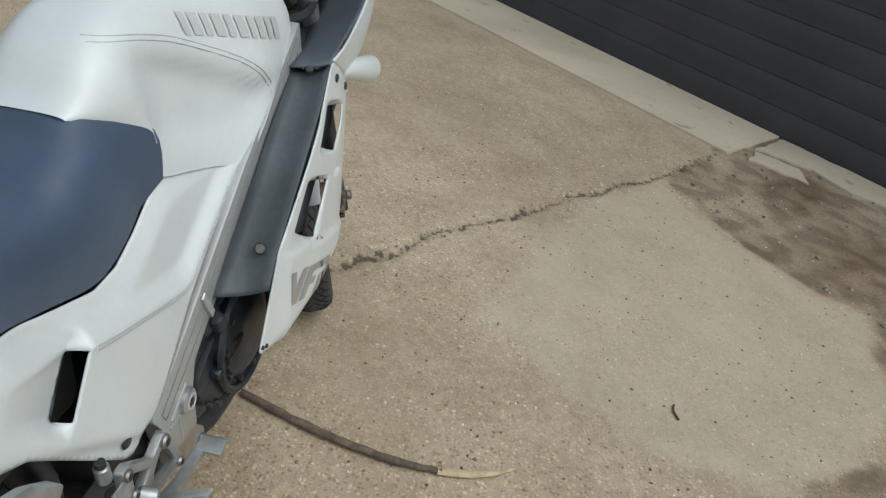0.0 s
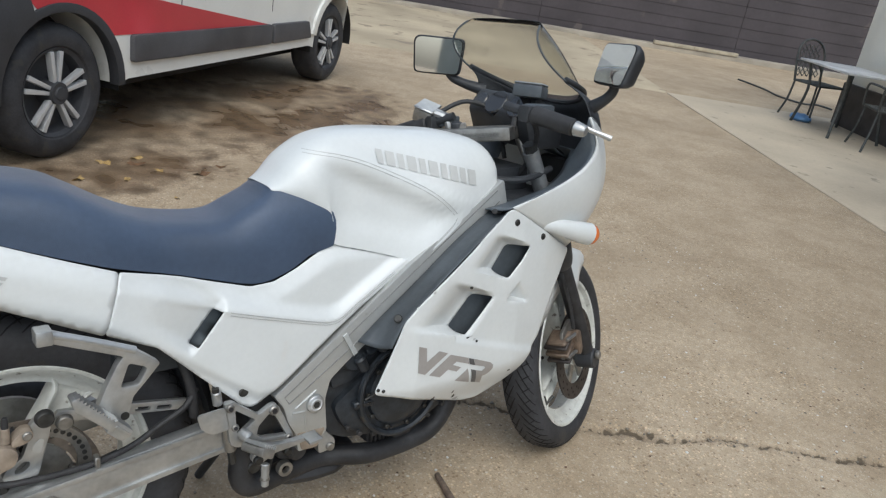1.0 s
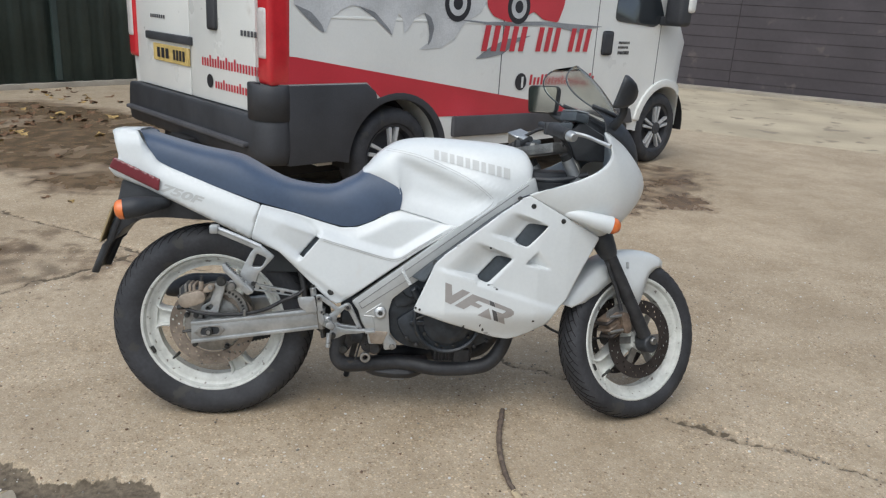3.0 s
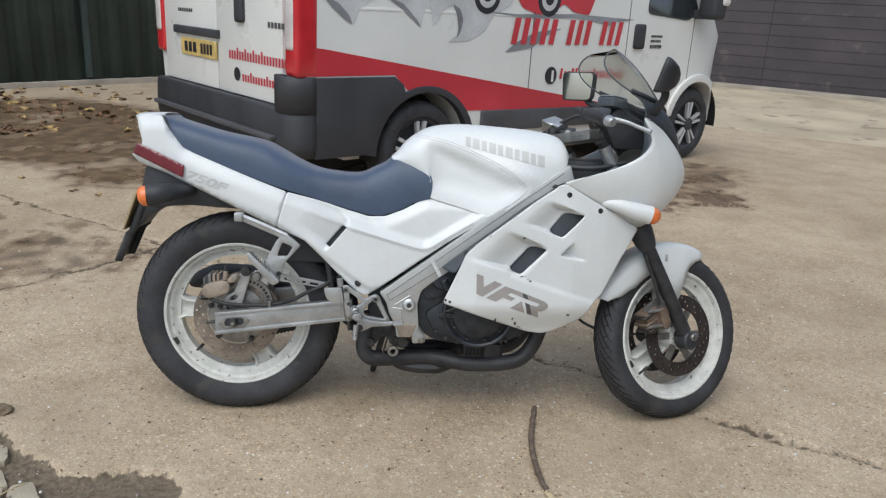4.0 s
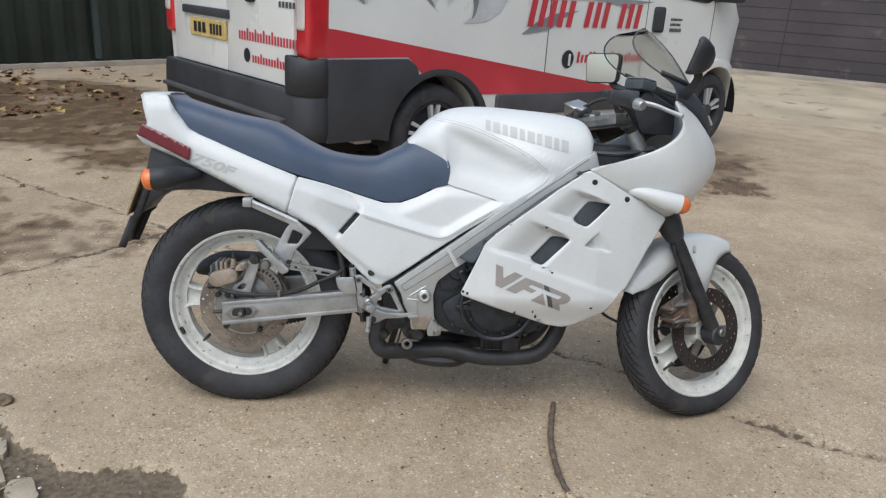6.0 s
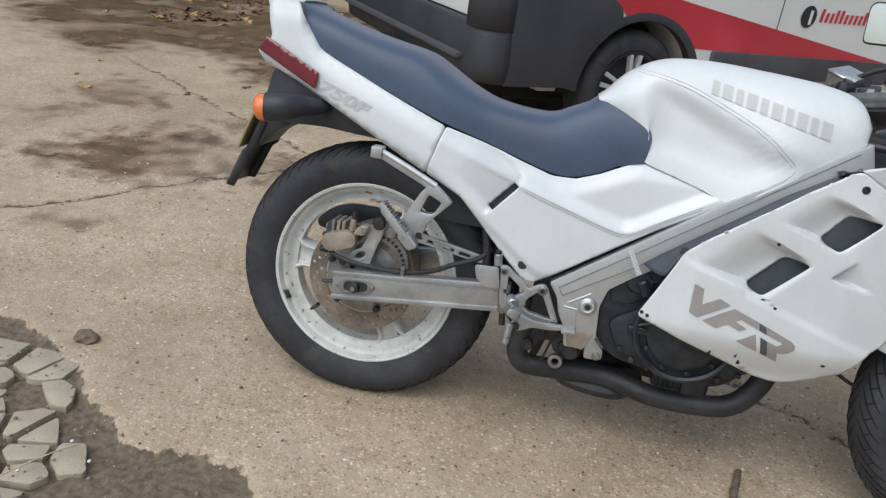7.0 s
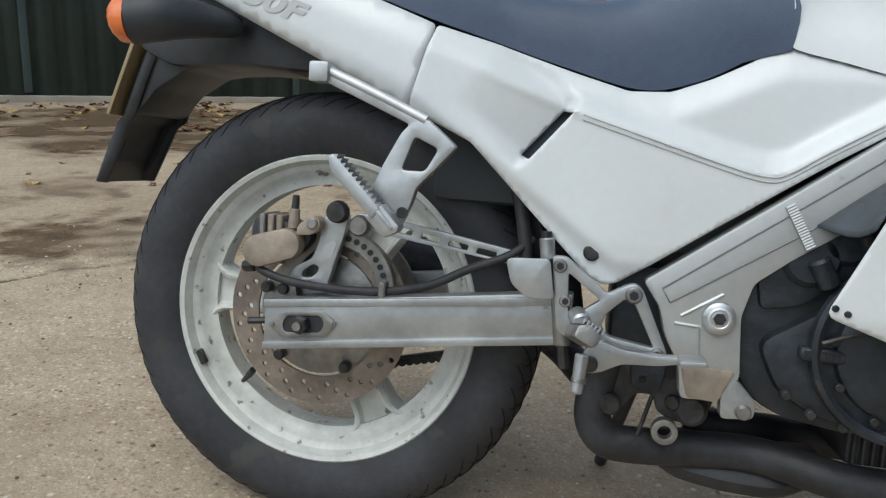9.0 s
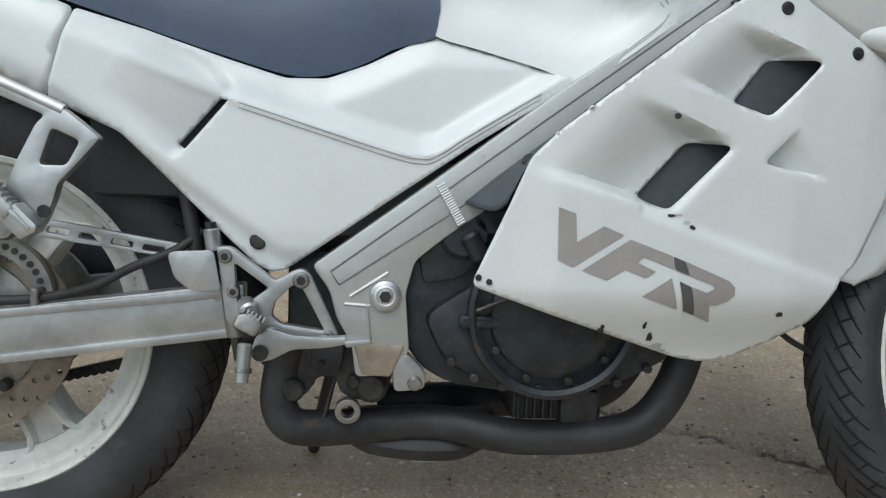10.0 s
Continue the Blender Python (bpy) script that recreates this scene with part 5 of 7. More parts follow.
# twin-spar frame, pivot plate, swing arm
SPAR = [(0.455, 0.424), (0.478, 0.392), (0.488, 0.355), (0.508, 0.322), (0.514, 0.278), (0.560, 0.280), (0.584, 0.312), (0.577, 0.39), (0.588, 0.433), (0.628, 0.466), (0.72, 0.532), (0.88, 0.64), (1.06, 0.78), (1.04, 0.848), (0.785, 0.672), (0.615, 0.543)]
for s in (-1, 1):
    bm = slab(B(), softened(SPAR, 0.008), 0.118, 0.148, bevel=0.004)
    if s < 0:
        bmesh.ops.scale(bm, vec=(1, -1, 1), verts=bm.verts)
        bmesh.ops.reverse_faces(bm, faces=bm.faces[:])
    part("frame_spar", bm, M["frame"], bike, "silver box-section frame spar")
for s in (-1, 1):
    o = [(-0.055, 0.275), (-0.055, 0.345), (0.05, 0.357), (0.34, 0.395), (0.37, 0.397), (0.37, 0.335), (0.345, 0.331), (0.055, 0.291)]
    bm = slab(B(), o, 0.112, 0.142, bevel=0.004)
    if s < 0:
        bmesh.ops.scale(bm, vec=(1, -1, 1), verts=bm.verts)
        bmesh.ops.reverse_faces(bm, faces=bm.faces[:])
    part("swing_arm", bm, M["alloy"], bike, "aluminium box-section swing arm")

# lower fairing
LOWER = [(1.007, 0.797), (1.135, 0.728), (1.262, 0.660), (1.215, 0.575), (1.155, 0.455), (1.12, 0.42), (1.093, 0.373), (1.012, 0.328), (0.972, 0.316), (0.925, 0.322), (0.79, 0.368), (0.65, 0.415), (0.693, 0.515), (0.715, 0.571), (0.750, 0.606), (0.918, 0.738)]
HOLE_A = [(0.914, 0.598), (0.965, 0.594), (0.886, 0.513), (0.852, 0.526)]
HOLE_B = [(1.015, 0.704), (1.079, 0.701), (1.008, 0.630), (0.970, 0.646)]


def scoop(x, z, rear, front, top, bottom, deep):
    """Depth of a duct that starts at the line rear and is deepest at the line front."""
    p = (x, z)
    a, b = side_of(p, *rear), -side_of(p, *front)
    t = min(1.0, max(0.0, a / max(a + max(b, 0.0), 1e-6)))
    m = sm(0.0, 0.016, -side_of(p, *top)) * sm(0.0, 0.012, side_of(p, *bottom))
    return deep * sm(0, 1, t) * m * sm(-0.05, 0.0, b)


def lower_y(x, z):
    w = interp(x, [0.64, 0.75, 0.9, 1.05, 1.15, 1.28], [0.224, 0.236, 0.240, 0.230, 0.210, 0.172])
    w -= 0.05 * sm(0.42, 0.30, z) + 0.012 * sm(0.66, 0.82, z)
    y = -w
    y += scoop(x, z, ((0.835, 0.660), (0.742, 0.560)), ((0.916, 0.600), (0.852, 0.528)), ((0.84, 0.652), (0.965, 0.601)), ((0.735, 0.552), (0.885, 0.511)), 0.034)
    y += scoop(x, z, ((0.965, 0.760), (0.862, 0.668)), ((1.018, 0.704), (0.970, 0.646)), ((0.955, 0.748), (1.075, 0.706)), ((0.867, 0.672), (1.008, 0.628)), 0.032)
    # triangular dent
    p = (x, z)
    a, b, c = side_of(p, (1.005, 0.575), (1.104, 0.552)), side_of(p, (1.104, 0.552), (1.049, 0.622)), side_of(p, (1.049, 0.622), (1.005, 0.575))
    if min(a, b, c) > -0.004:
        y += 0.034 * sm(-0.001, 0.006, a) * sm(-0.002, 0.045, b) * sm(-0.001, 0.007, c)
    # swage below the ducts and along the upper seam
    d = side_of(p, (0.742, 0.556), (0.85, 0.528)) if x < 0.85 else (side_of(p, (0.85, 0.516), (1.12, 0.43)))
    y -= 0.006 * (1 - sm(-0.012, 0.006, d)) * sm(0.70, 0.76, x)
    return y


DENT = [[(1.005, 0.575), (1.104, 0.552)], [(1.104, 0.552), (1.049, 0.622)], [(1.049, 0.622), (1.005, 0.575)], [(1.018, 0.5785), (1.085, 0.5625)], [(1.018, 0.5785), (1.044, 0.606)],
        [(0.842, 0.651), (0.955, 0.605)], [(0.842, 0.634), (0.900, 0.610)], [(0.958, 0.747), (1.066, 0.709)], [(0.960, 0.729), (1.005, 0.713)],
        [(0.750, 0.548), (0.845, 0.522)], [(0.750, 0.5605), (0.838, 0.5365)], [(0.875, 0.670), (0.960, 0.643)], [(0.875, 0.6825), (0.958, 0.657)]]
both("lower_fairing", lambda: sheet(B(), softened(LOWER, 0.012), lower_y, 0.005, holes=[softened(HOLE_A, 0.012, 4), softened(HOLE_B, 0.012, 4)], creases=DENT), M["paint"], "", 0.003)


# upper fairing
HI = [(1.06, -0.230, 0.815), (1.17, -0.228, 0.853), (1.240, -0.226, 0.893), (1.264, -0.224, 0.942), (1.240, -0.214, 1.003), (1.305, -0.197, 0.966), (1.372, -0.150, 0.905), (1.402, -0.085, 0.872), (1.41, 0, 0.862)]


def build_upper():
    low = [(1.007, -0.222, 0.797), (1.095, -0.213, 0.750), (1.18, -0.195, 0.706), (1.262, -0.166, 0.662), (1.33, -0.148, 0.700), (1.375, -0.115, 0.735), (1.402, -0.07, 0.748), (1.415, -0.035, 0.752), (1.42, 0, 0.755)]
    mid = [(1.03, -0.230, 0.808), (1.135, -0.234, 0.795), (1.24, -0.234, 0.80), (1.35, -0.222, 0.80), (1.43, -0.190, 0.83), (1.455, -0.14, 0.83), (1.462, -0.09, 0.825), (1.465, -0.04, 0.82), (1.466, 0, 0.82)]
    L, Md, H = spline(low, 6), spline(mid, 6), spline(HI, 6)
    rows = []
    for a, b, c in zip(L, Md, H):
        rows.append([a * (1 - t) ** 2 + b * 2 * t * (1 - t) + c * t * t for t in np.linspace(0, 1, 14)])
    bm = B()
    grid(bm, rows, flip=False)
    return bm


both("upper_fairing", build_upper, M["paint"], "", 0.004)

# ---- motorcycle: things laid on its skins ----
from mathutils.bvhtree import BVHTree


def skin_of(ob):
    tree = BVHTree.FromPolygons([v.co.copy() for v in ob.data.vertices], [tuple(p.vertices) for p in ob.data.polygons])

    def at(x, z, y0=-1.0):
        hit = tree.ray_cast(Vector((x, y0, z)), Vector((0, 1, 0)))
        return hit[0].y if hit[0] else -0.15
    return at


def first(name):
    return next(o for o in bike.children if o.name.split(".")[0] == name)


on_tank, on_cover, on_lower, on_tail, on_upper = (skin_of(first(n)) for n in ("fuel_tank", "side_cover", "lower_fairing", "tail_cowl", "upper_fairing"))


def decal(name, at, outline, material, label="", off=0.0012, step=0.01, parent=None):
    return part(name, sheet(B(), outline, lambda x, z: at(x, z) - off, step), material, parent or bike, label)


def ribbon(name, at, pts, r, material, n=6, off=0.0):
    """A thin line along a skin."""
    p = [(q.x, at(q.x, q.z) - off, q.z) for q in spline([(a, 0, b) for a, b in pts], n)]
    return part(name, tube(B(), p, r, 6, 1), material, bike)


TANK_LINE = [(0.56, 0.918), (0.63, 0.909), (0.70, 0.889), (0.82, 0.838), (0.888, 0.790), (0.906, 0.770), (0.898, 0.752), (0.862, 0.722), (0.835, 0.700)]
for d in (0.0, 0.006):
    ribbon("pinstripe", on_tank, [(x - d * 0.6, z - d) for x, z in TANK_LINE], 0.0008, M["pin"], off=0.0)
for d in (0.0, 0.006):
    ribbon("pinstripe", on_cover, [(x, z - 0.004 - d) for x, z in [(0.362, 0.630), (0.466, 0.600), (0.551, 0.576), (0.588, 0.569), (0.612, 0.574), (0.660, 0.606), (0.745, 0.659)]], 0.0010, M["pin"], 5, 0.0003)

# maker's mark on the tank: plain slanted bars
mark0, mark1 = (lambda x: 0.893 - (x - 0.708) * 0.225), (lambda x: 0.922 - (x - 0.708) * 0.205)
for k in range(5):
    for a0, a1 in ((0.0, 0.015), (0.0225, 0.0435)):
        x0, x1 = 0.712 + k * 0.0505 + a0, 0.712 + k * 0.0505 + a1
        decal("mark_bar", on_tank, [(x0, mark0(x0)), (x1, mark0(x1)), (x1, mark1(x1)), (x0, mark1(x0))], M["mark"], off=0.0022, step=0.004)

# model mark on the lower fairing: slanted plain bars
for o in ([(0.749, 0.514), (0.770, 0.507), (0.773, 0.473), (0.805, 0.493), (0.830, 0.483), (0.770, 0.443), (0.751, 0.451)],
          [(0.781, 0.439), (0.838, 0.478), (0.891, 0.4595), (0.895, 0.4435), (0.857, 0.457), (0.847, 0.451), (0.872, 0.440), (0.859, 0.432), (0.834, 0.442), (0.812, 0.428)],
          [(0.909, 0.453), (0.967, 0.430), (0.9755, 0.422), (0.976, 0.412), (0.967, 0.404), (0.955, 0.399), (0.945, 0.399), (0.951, 0.375), (0.9285, 0.385), (0.9185, 0.422), (0.939, 0.415), (0.949, 0.421), (0.946, 0.425), (0.9145, 0.436)],
          [(0.857, 0.409), (0.892, 0.433), (0.904, 0.393)]):
    decal("mark_bar", on_lower, o, M["decal"], step=0.006)
for o in ([(0.892, 0.459), (0.908, 0.453), (0.914, 0.436), (0.896, 0.443)], [(0.902, 0.429), (0.918, 0.422), (0.928, 0.385), (0.912, 0.391)]):
    decal("mark_bar", on_lower, o, M["decal_dark"], off=0.0016, step=0.006)


def lettering(text, origin, along, up, size, material, name, at, off=0.0014, shear=0.25):
    """Raised flat characters laid on a skin."""
    cu = bpy.data.curves.new("tmp", "FONT")
    cu.body, cu.size, cu.shear, cu.offset = text, size, shear, 0.0016
    tmp = bpy.data.objects.new("tmp", cu)
    scene.collection.objects.link(tmp)
    me = bpy.data.meshes.new_from_object(tmp.evaluated_get(bpy.context.evaluated_depsgraph_get()))
    bpy.data.objects.remove(tmp)
    bm = B()
    bm.from_mesh(me)
    bpy.data.meshes.remove(me)
    bmesh.ops.triangulate(bm, faces=bm.faces[:])
    a, u = Vector(along), Vector(up)
    for v in bm.verts:
        q = a * v.co.x + u * v.co.y
        x, z = origin[0] + q.x, origin[1] + q.y
        v.co = Vector((x, at(x, z) - off, z))
    return part(name, bm, material, bike)


lettering("750F", (-0.148, 0.764), (1.55, -0.475), (0.25, 0.85), 0.040, M["mark"], "lettering", on_tail)


def bolt(x, y, z, r=0.008, h=0.006, material=None, parent=None, hexed=True, axis=(0, -1, 0)):
    bm = B()
    a = Vector(axis)
    p = Vector((x, y, z))
    cyl(bm, p, p + a * h, r, r * 0.92, 14, bevel=r * 0.15)
    if hexed:
        cyl(bm, p + a * (h - 0.0005), p + a * (h + 0.0006), r * 0.5, seg=6)
    return part("bolt", bm, material or M["bolt"], parent or bike)


for x, z in ((1.023, 0.762), (1.126, 0.715), (0.659, 0.425), (0.672, 0.420), (0.816, 0.361), (0.89, 0.627)):
    r = 0.0085 if z > 0.7 else 0.004
    bolt(x, on_lower(x, z) + 0.001, z, r, 0.004)
bolt(0.388, on_cover(0.388, 0.454) + 0.001, 0.454, 0.011, 0.004)
# chips on the fairing's lower edge
for x, z, w, h in ((0.870, 0.370, 0.004, 0.010), (0.881, 0.352, 0.006, 0.010), (0.895, 0.340, 0.011, 0.009), (0.903, 0.332, 0.009, 0.005), (0.908, 0.500, 0.0085, 0.003), (0.888, 0.508, 0.007, 0.0025), (0.915, 0.494, 0.006, 0.004), (1.045, 0.386, 0.006, 0.006), (0.897, 0.509, 0.0075, 0.0025), (0.817, 0.366, 0.004, 0.005)):
    rng = random.Random(int(x * 1e4))
    decal("chip", on_lower, [(x + w * math.cos(a) * rng.uniform(0.4, 1), z + h * math.sin(a) * rng.uniform(0.4, 1)) for a in np.linspace(0, 2 * math.pi, 9)[:-1]], M["pin"] if w > 0.007 else M["bolt"], off=0.0008, step=0.004)

# ---- frame details ----
fy = -0.1492
# groove lines on the spar, a darker grey than the frame
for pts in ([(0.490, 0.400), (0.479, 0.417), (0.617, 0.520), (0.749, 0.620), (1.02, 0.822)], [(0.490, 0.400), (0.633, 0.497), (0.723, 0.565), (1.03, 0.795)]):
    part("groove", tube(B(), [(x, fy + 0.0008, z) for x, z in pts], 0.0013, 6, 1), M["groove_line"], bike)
for pts in ([(0.505, 0.385), (0.553, 0.417)], [(0.498, 0.375), (0.53, 0.373)], [(0.527, 0.375), (0.535, 0.30)]):
    part("web_rib", tube(B(), [(x, fy + 0.0015, z) for x, z in pts], 0.0026, 6, 1), M["frame"], bike)
bm = B()
for k in range(17):
    t = k / 16
    x, z = 0.617 + 0.028 * t, 0.533 - 0.048 * t
    cyl(bm, (x - 0.005, -0.1515, z - 0.004), (x + 0.005, -0.1505, z + 0.002), 0.0026, seg=8)
part("weld_bead", bm, M["frame"], bike)
pv = part("pivot_cap", lathe(B(), [(-0.158, 0.0), (-0.158, 0.016), (-0.155, 0.020), (-0.147, 0.021)], (0.55, 0, 0.387), 28), M["alloy"], bike, "polished pivot bolt cap")
part("cap_ring", lathe(B(), [(-0.1582, 0.0105), (-0.1595, 0.012), (-0.1582, 0.0145)], (0.55, 0, 0.387), 28), M["cut_alloy"], pv)
part("socket", lathe(B(), [(-0.1586, 0.0), (-0.1586, 0.0080)], (0.55, 0, 0.387), 6), M["bolt"], pv)
# amber-stained lower casting and mounting ear
part("lower_frame_casting", slab(B(), softened([(0.510, 0.325), (0.522, 0.281), (0.56, 0.279), (0.578, 0.322)], 0.005), -0.1505, -0.10, bevel=0.003), M["caliper"], bike, "ochre stained frame foot")
part("engine_mount_ear", slab(B(), softened([(0.565, 0.258), (0.562, 0.300), (0.580, 0.312), (0.606, 0.285), (0.606, 0.262)], 0.008), -0.148, -0.125, bevel=0.003), M["alloy"], bike)
bolt(0.592, -0.148, 0.271, 0.010, 0.008, M["steel"])

# swing arm flanges, axle plate and nut
for a, b in (((-0.055, 0.340), (0.365, 0.387)), ((-0.055, 0.279), (0.365, 0.335))):
    dx, dz = b[0] - a[0], b[1] - a[1]
    q = [(a[0], a[1] - 0.0055), (b[0], b[1] - 0.0055), (b[0], b[1] + 0.0055), (a[0], a[1] + 0.0055)]
    part("arm_flange", slab(B(), q, -0.1465, -0.138, bevel=0.0018), M["alloy"], bike)
slot = softened([(-0.022, 0.302), (-0.026, 0.313), (-0.020, 0.326), (0.030, 0.331), (0.036, 0.320), (0.030, 0.307)], 0.006)
axp = part("axle_plate", slab(B(), softened([(-0.048, 0.311), (-0.027, 0.330), (0.035, 0.337), (0.054, 0.322), (0.037, 0.302), (-0.026, 0.294)], 0.005), -0.1465, -0.142, holes=[slot], bevel=0.0008, step=0.02), M["steel"], bike)
part("slot_shadow_plate", slab(B(), softened([(-0.03, 0.30), (-0.03, 0.328), (0.036, 0.333), (0.04, 0.305)], 0.004), -0.1435, -0.1425), M["black"], axp)
part("axle_nut", cyl(B(), (0.003, -0.140, 0.317), (0.003, -0.162, 0.317), 0.013, seg=6, bevel=0.002), M["bolt"], axp)
part("axle_end", cyl(B(), (0.003, -0.16, 0.317), (0.003, -0.168, 0.317), 0.006, seg=14), M["steel"], axp)
for x, z in ((-0.041, 0.312), (0.046, 0.322)):
    bolt(x, -0.146, z, 0.004, 0.003, M["steel"], axp)
part("adjuster_screw", cyl(B(), (-0.055, -0.127, 0.312), (-0.085, -0.127, 0.308), 0.005, seg=8), M["bolt"], bike)

# ---- rear brake ----
cal = part("rear_caliper", slab(B(), softened([(-0.094, 0.440), (-0.088, 0.458), (-0.060, 0.462), (-0.024, 0.446), (-0.006, 0.448), (-0.002, 0.430), (-0.02, 0.408), (-0.05, 0.396), (-0.078, 0.398), (-0.092, 0.415)], 0.010), -0.112, -0.052, bevel=0.004), M["black"], bike, "dark rear brake caliper with gold cover")
lobe = [(-0.073 + 0.0235 * math.cos(a), 0.411 + 0.0235 * math.sin(a)) for a in np.linspace(1.9, 5.1, 9)] + [(-0.033 + 0.0225 * math.cos(a), 0.424 + 0.0225 * math.sin(a)) for a in np.linspace(-1.0, 1.95, 9)]
part("caliper_cover", slab(B(), lobe, -0.136, -0.108, bevel=0.006), M["caliper"], cal, "smooth dull gold caliper cover")
for k in range(3):
    part("caliper_rib", box(B(), -0.080 + k * 0.013, -0.071 + k * 0.013, -0.118, -0.058, 0.432, 0.463, 0.002, 1), M["caliper"] if k else M["steel"], cal)
part("pad_plate", box(B(), -0.099, -0.094, -0.10, -0.055, 0.412, 0.446, 0.001, 1), M["steel"], cal)
part("slide_lug", slab(B(), softened([(-0.020, 0.437), (-0.018, 0.452), (0.0, 0.466), (0.014, 0.464), (0.016, 0.450), (0.004, 0.440)], 0.006), -0.128, -0.10, bevel=0.003), M["caliper"], cal)
part("slide_bolt", cyl(B(), (0.005, -0.126, 0.456), (0.005, -0.134, 0.456), 0.008, seg=14, bevel=0.002), M["steel"], cal)
part("bleed_nipple", cyl(B(), (-0.027, -0.118, 0.446), (-0.026, -0.118, 0.474), 0.0085, 0.0075, seg=10, bevel=0.001), M["caliper"], cal)
part("bleed_cap", cyl(B(), (-0.026, -0.118, 0.472), (-0.025, -0.118, 0.493), 0.006, 0.005, seg=10, bevel=0.001), M["hose"], cal, "black rubber cap")
part("banjo_bolt", cyl(B(), (-0.102, -0.11, 0.384), (-0.082, -0.118, 0.388), 0.009, seg=8, bevel=0.002), M["bolt"], cal)
part("pad_pin", cyl(B(), (-0.104, -0.10, 0.418), (-0.090, -0.10, 0.418), 0.006, seg=8, bevel=0.001), M["bolt"], cal)
brk = slab(B(), softened([(0.012, 0.460), (0.030, 0.480), (0.050, 0.470), (0.044, 0.439), (0.026, 0.376), (0.021, 0.362), (-0.028, 0.362), (-0.036, 0.372), (-0.024, 0.392), (-0.002, 0.404), (0.008, 0.430)], 0.005), -0.108, -0.092, holes=[softened([(-0.016, 0.376), (-0.013, 0.386), (0.001, 0.396), (0.010, 0.393), (0.008, 0.384), (-0.002, 0.376)], 0.004)], bevel=0.002, step=0.03)
cb = part("caliper_bracket", brk, M["alloy"], bike, "cast alloy caliper bracket")
part("bracket_recess", slab(B(), softened([(0.014, 0.411), (0.016, 0.424), (0.028, 0.433), (0.035, 0.430), (0.027, 0.405)], 0.004), -0.1088, -0.1075), M["frame"], cb)
bolt(0.036, -0.108, 0.474, 0.0165, 0.016, M["bolt"], cb, False)
bolt(0.068, -0.108, 0.457, 0.0155, 0.012, M["steel"], cb)
bolt(-0.050, -0.088, 0.352, 0.009, 0.006, M["bolt"], cb)
part("axle_spacer_ring", lathe(B(), [(-0.112, 0.018), (-0.112, 0.030), (-0.09, 0.034)], (0.003, 0, 0.317), 24), M["alloy"], cb)
# inner ring of the hub carrier, seen above the arm
ring = lambda r, n=48: [(r * math.cos(a), r * math.sin(a)) for a in np.linspace(0, 2 * math.pi, n, endpoint=False)]
bm = B()
slab(bm, [(x + 0.030, z + 0.362) for x, z in ring(0.086)], -0.088, -0.076, holes=[[(x + 0.030, z + 0.362) for x, z in ring(0.062)]], step=0.05)
sr = part("sensor_ring", bm, M["steel"], bike, "perforated steel ring")
for k in range(10):
    a = 0.0 + k * 0.17
    part("drill_hole", cyl(B(), (0.030 + 0.074 * math.cos(a), -0.0892, 0.362 + 0.074 * math.sin(a)), (0.030 + 0.074 * math.cos(a), -0.0875, 0.362 + 0.074 * math.sin(a)), 0.0045, seg=10), M["bolt"], sr)
# torque arm with slots
ta = slab(B(), softened([(0.05, 0.455), (0.06, 0.474), (0.128, 0.467), (0.298, 0.439), (0.303, 0.431), (0.288, 0.421), (0.12, 0.444)], 0.004), -0.100, -0.090, holes=[softened([(0.112 + k * 0.040, 0.4525 - k * 0.0066), (0.115 + k * 0.040, 0.4605 - k * 0.0066), (0.142 + k * 0.040, 0.456 - k * 0.0066), (0.140 + k * 0.040, 0.448 - k * 0.0066)], 0.003) for k in range(4)], bevel=0.0008, step=0.03)
part("torque_arm", ta, M["alloy"], bike, "slotted alloy torque arm")
part("brake_hose", tube(B(), [(-0.080, -0.115, 0.386), (-0.06, -0.128, 0.380), (-0.018, -0.130, 0.371), (0.05, -0.131, 0.368), (0.114, -0.131, 0.372), (0.177, -0.13, 0.387), (0.229, -0.128, 0.414), (0.28, -0.12, 0.436), (0.31, -0.10, 0.46)], 0.006, 10, 6), M["hose"], bike, "black rubber brake hose")
part("hose_clip", box(B(), 0.108, 0.118, -0.142, -0.122, 0.354, 0.386, 0.002, 1), M["steel"], bike)
part("frame_hose", tube(B(), [(0.27, -0.08, 0.56), (0.29, -0.10, 0.50), (0.30, -0.105, 0.45), (0.305, -0.1, 0.40)], 0.010, 10, 6), M["hose"], bike)

# ---- rear foot-rest hanger ----
hang = softened([(0.024, 0.650), (0.030, 0.668), (0.172, 0.606), (0.190, 0.592), (0.212, 0.574), (0.188, 0.546), (0.164, 0.520), (0.158, 0.498), (0.146, 0.470), (0.126, 0.462), (0.112, 0.480), (0.104, 0.512), (0.118, 0.545), (0.140, 0.588), (0.150, 0.598)], 0.005)
hg = part("footrest_hanger", slab(B(), hang, -0.194, -0.174, holes=[softened([(0.158, 0.584), (0.189, 0.570), (0.173, 0.541), (0.143, 0.541)], 0.006)], bevel=0.0028, step=0.04), M["alloy"], bike, "cast alloy passenger foot-rest hanger")
part("grab_hook", box(B(), 0.016, 0.042, -0.202, -0.168, 0.644, 0.670, 0.004), M["alloy"], hg)
part("hanger_rail", tube(B(), [(0.034, -0.188, 0.660), (0.10, -0.188, 0.634), (0.170, -0.188, 0.604)], 0.008, 10, 4, flat=0.9), M["alloy"], hg)
part("pivot_hole", cyl(B(), (0.148, -0.1955, 0.487), (0.148, -0.193, 0.487), 0.0075, seg=14), M["bolt"], hg)
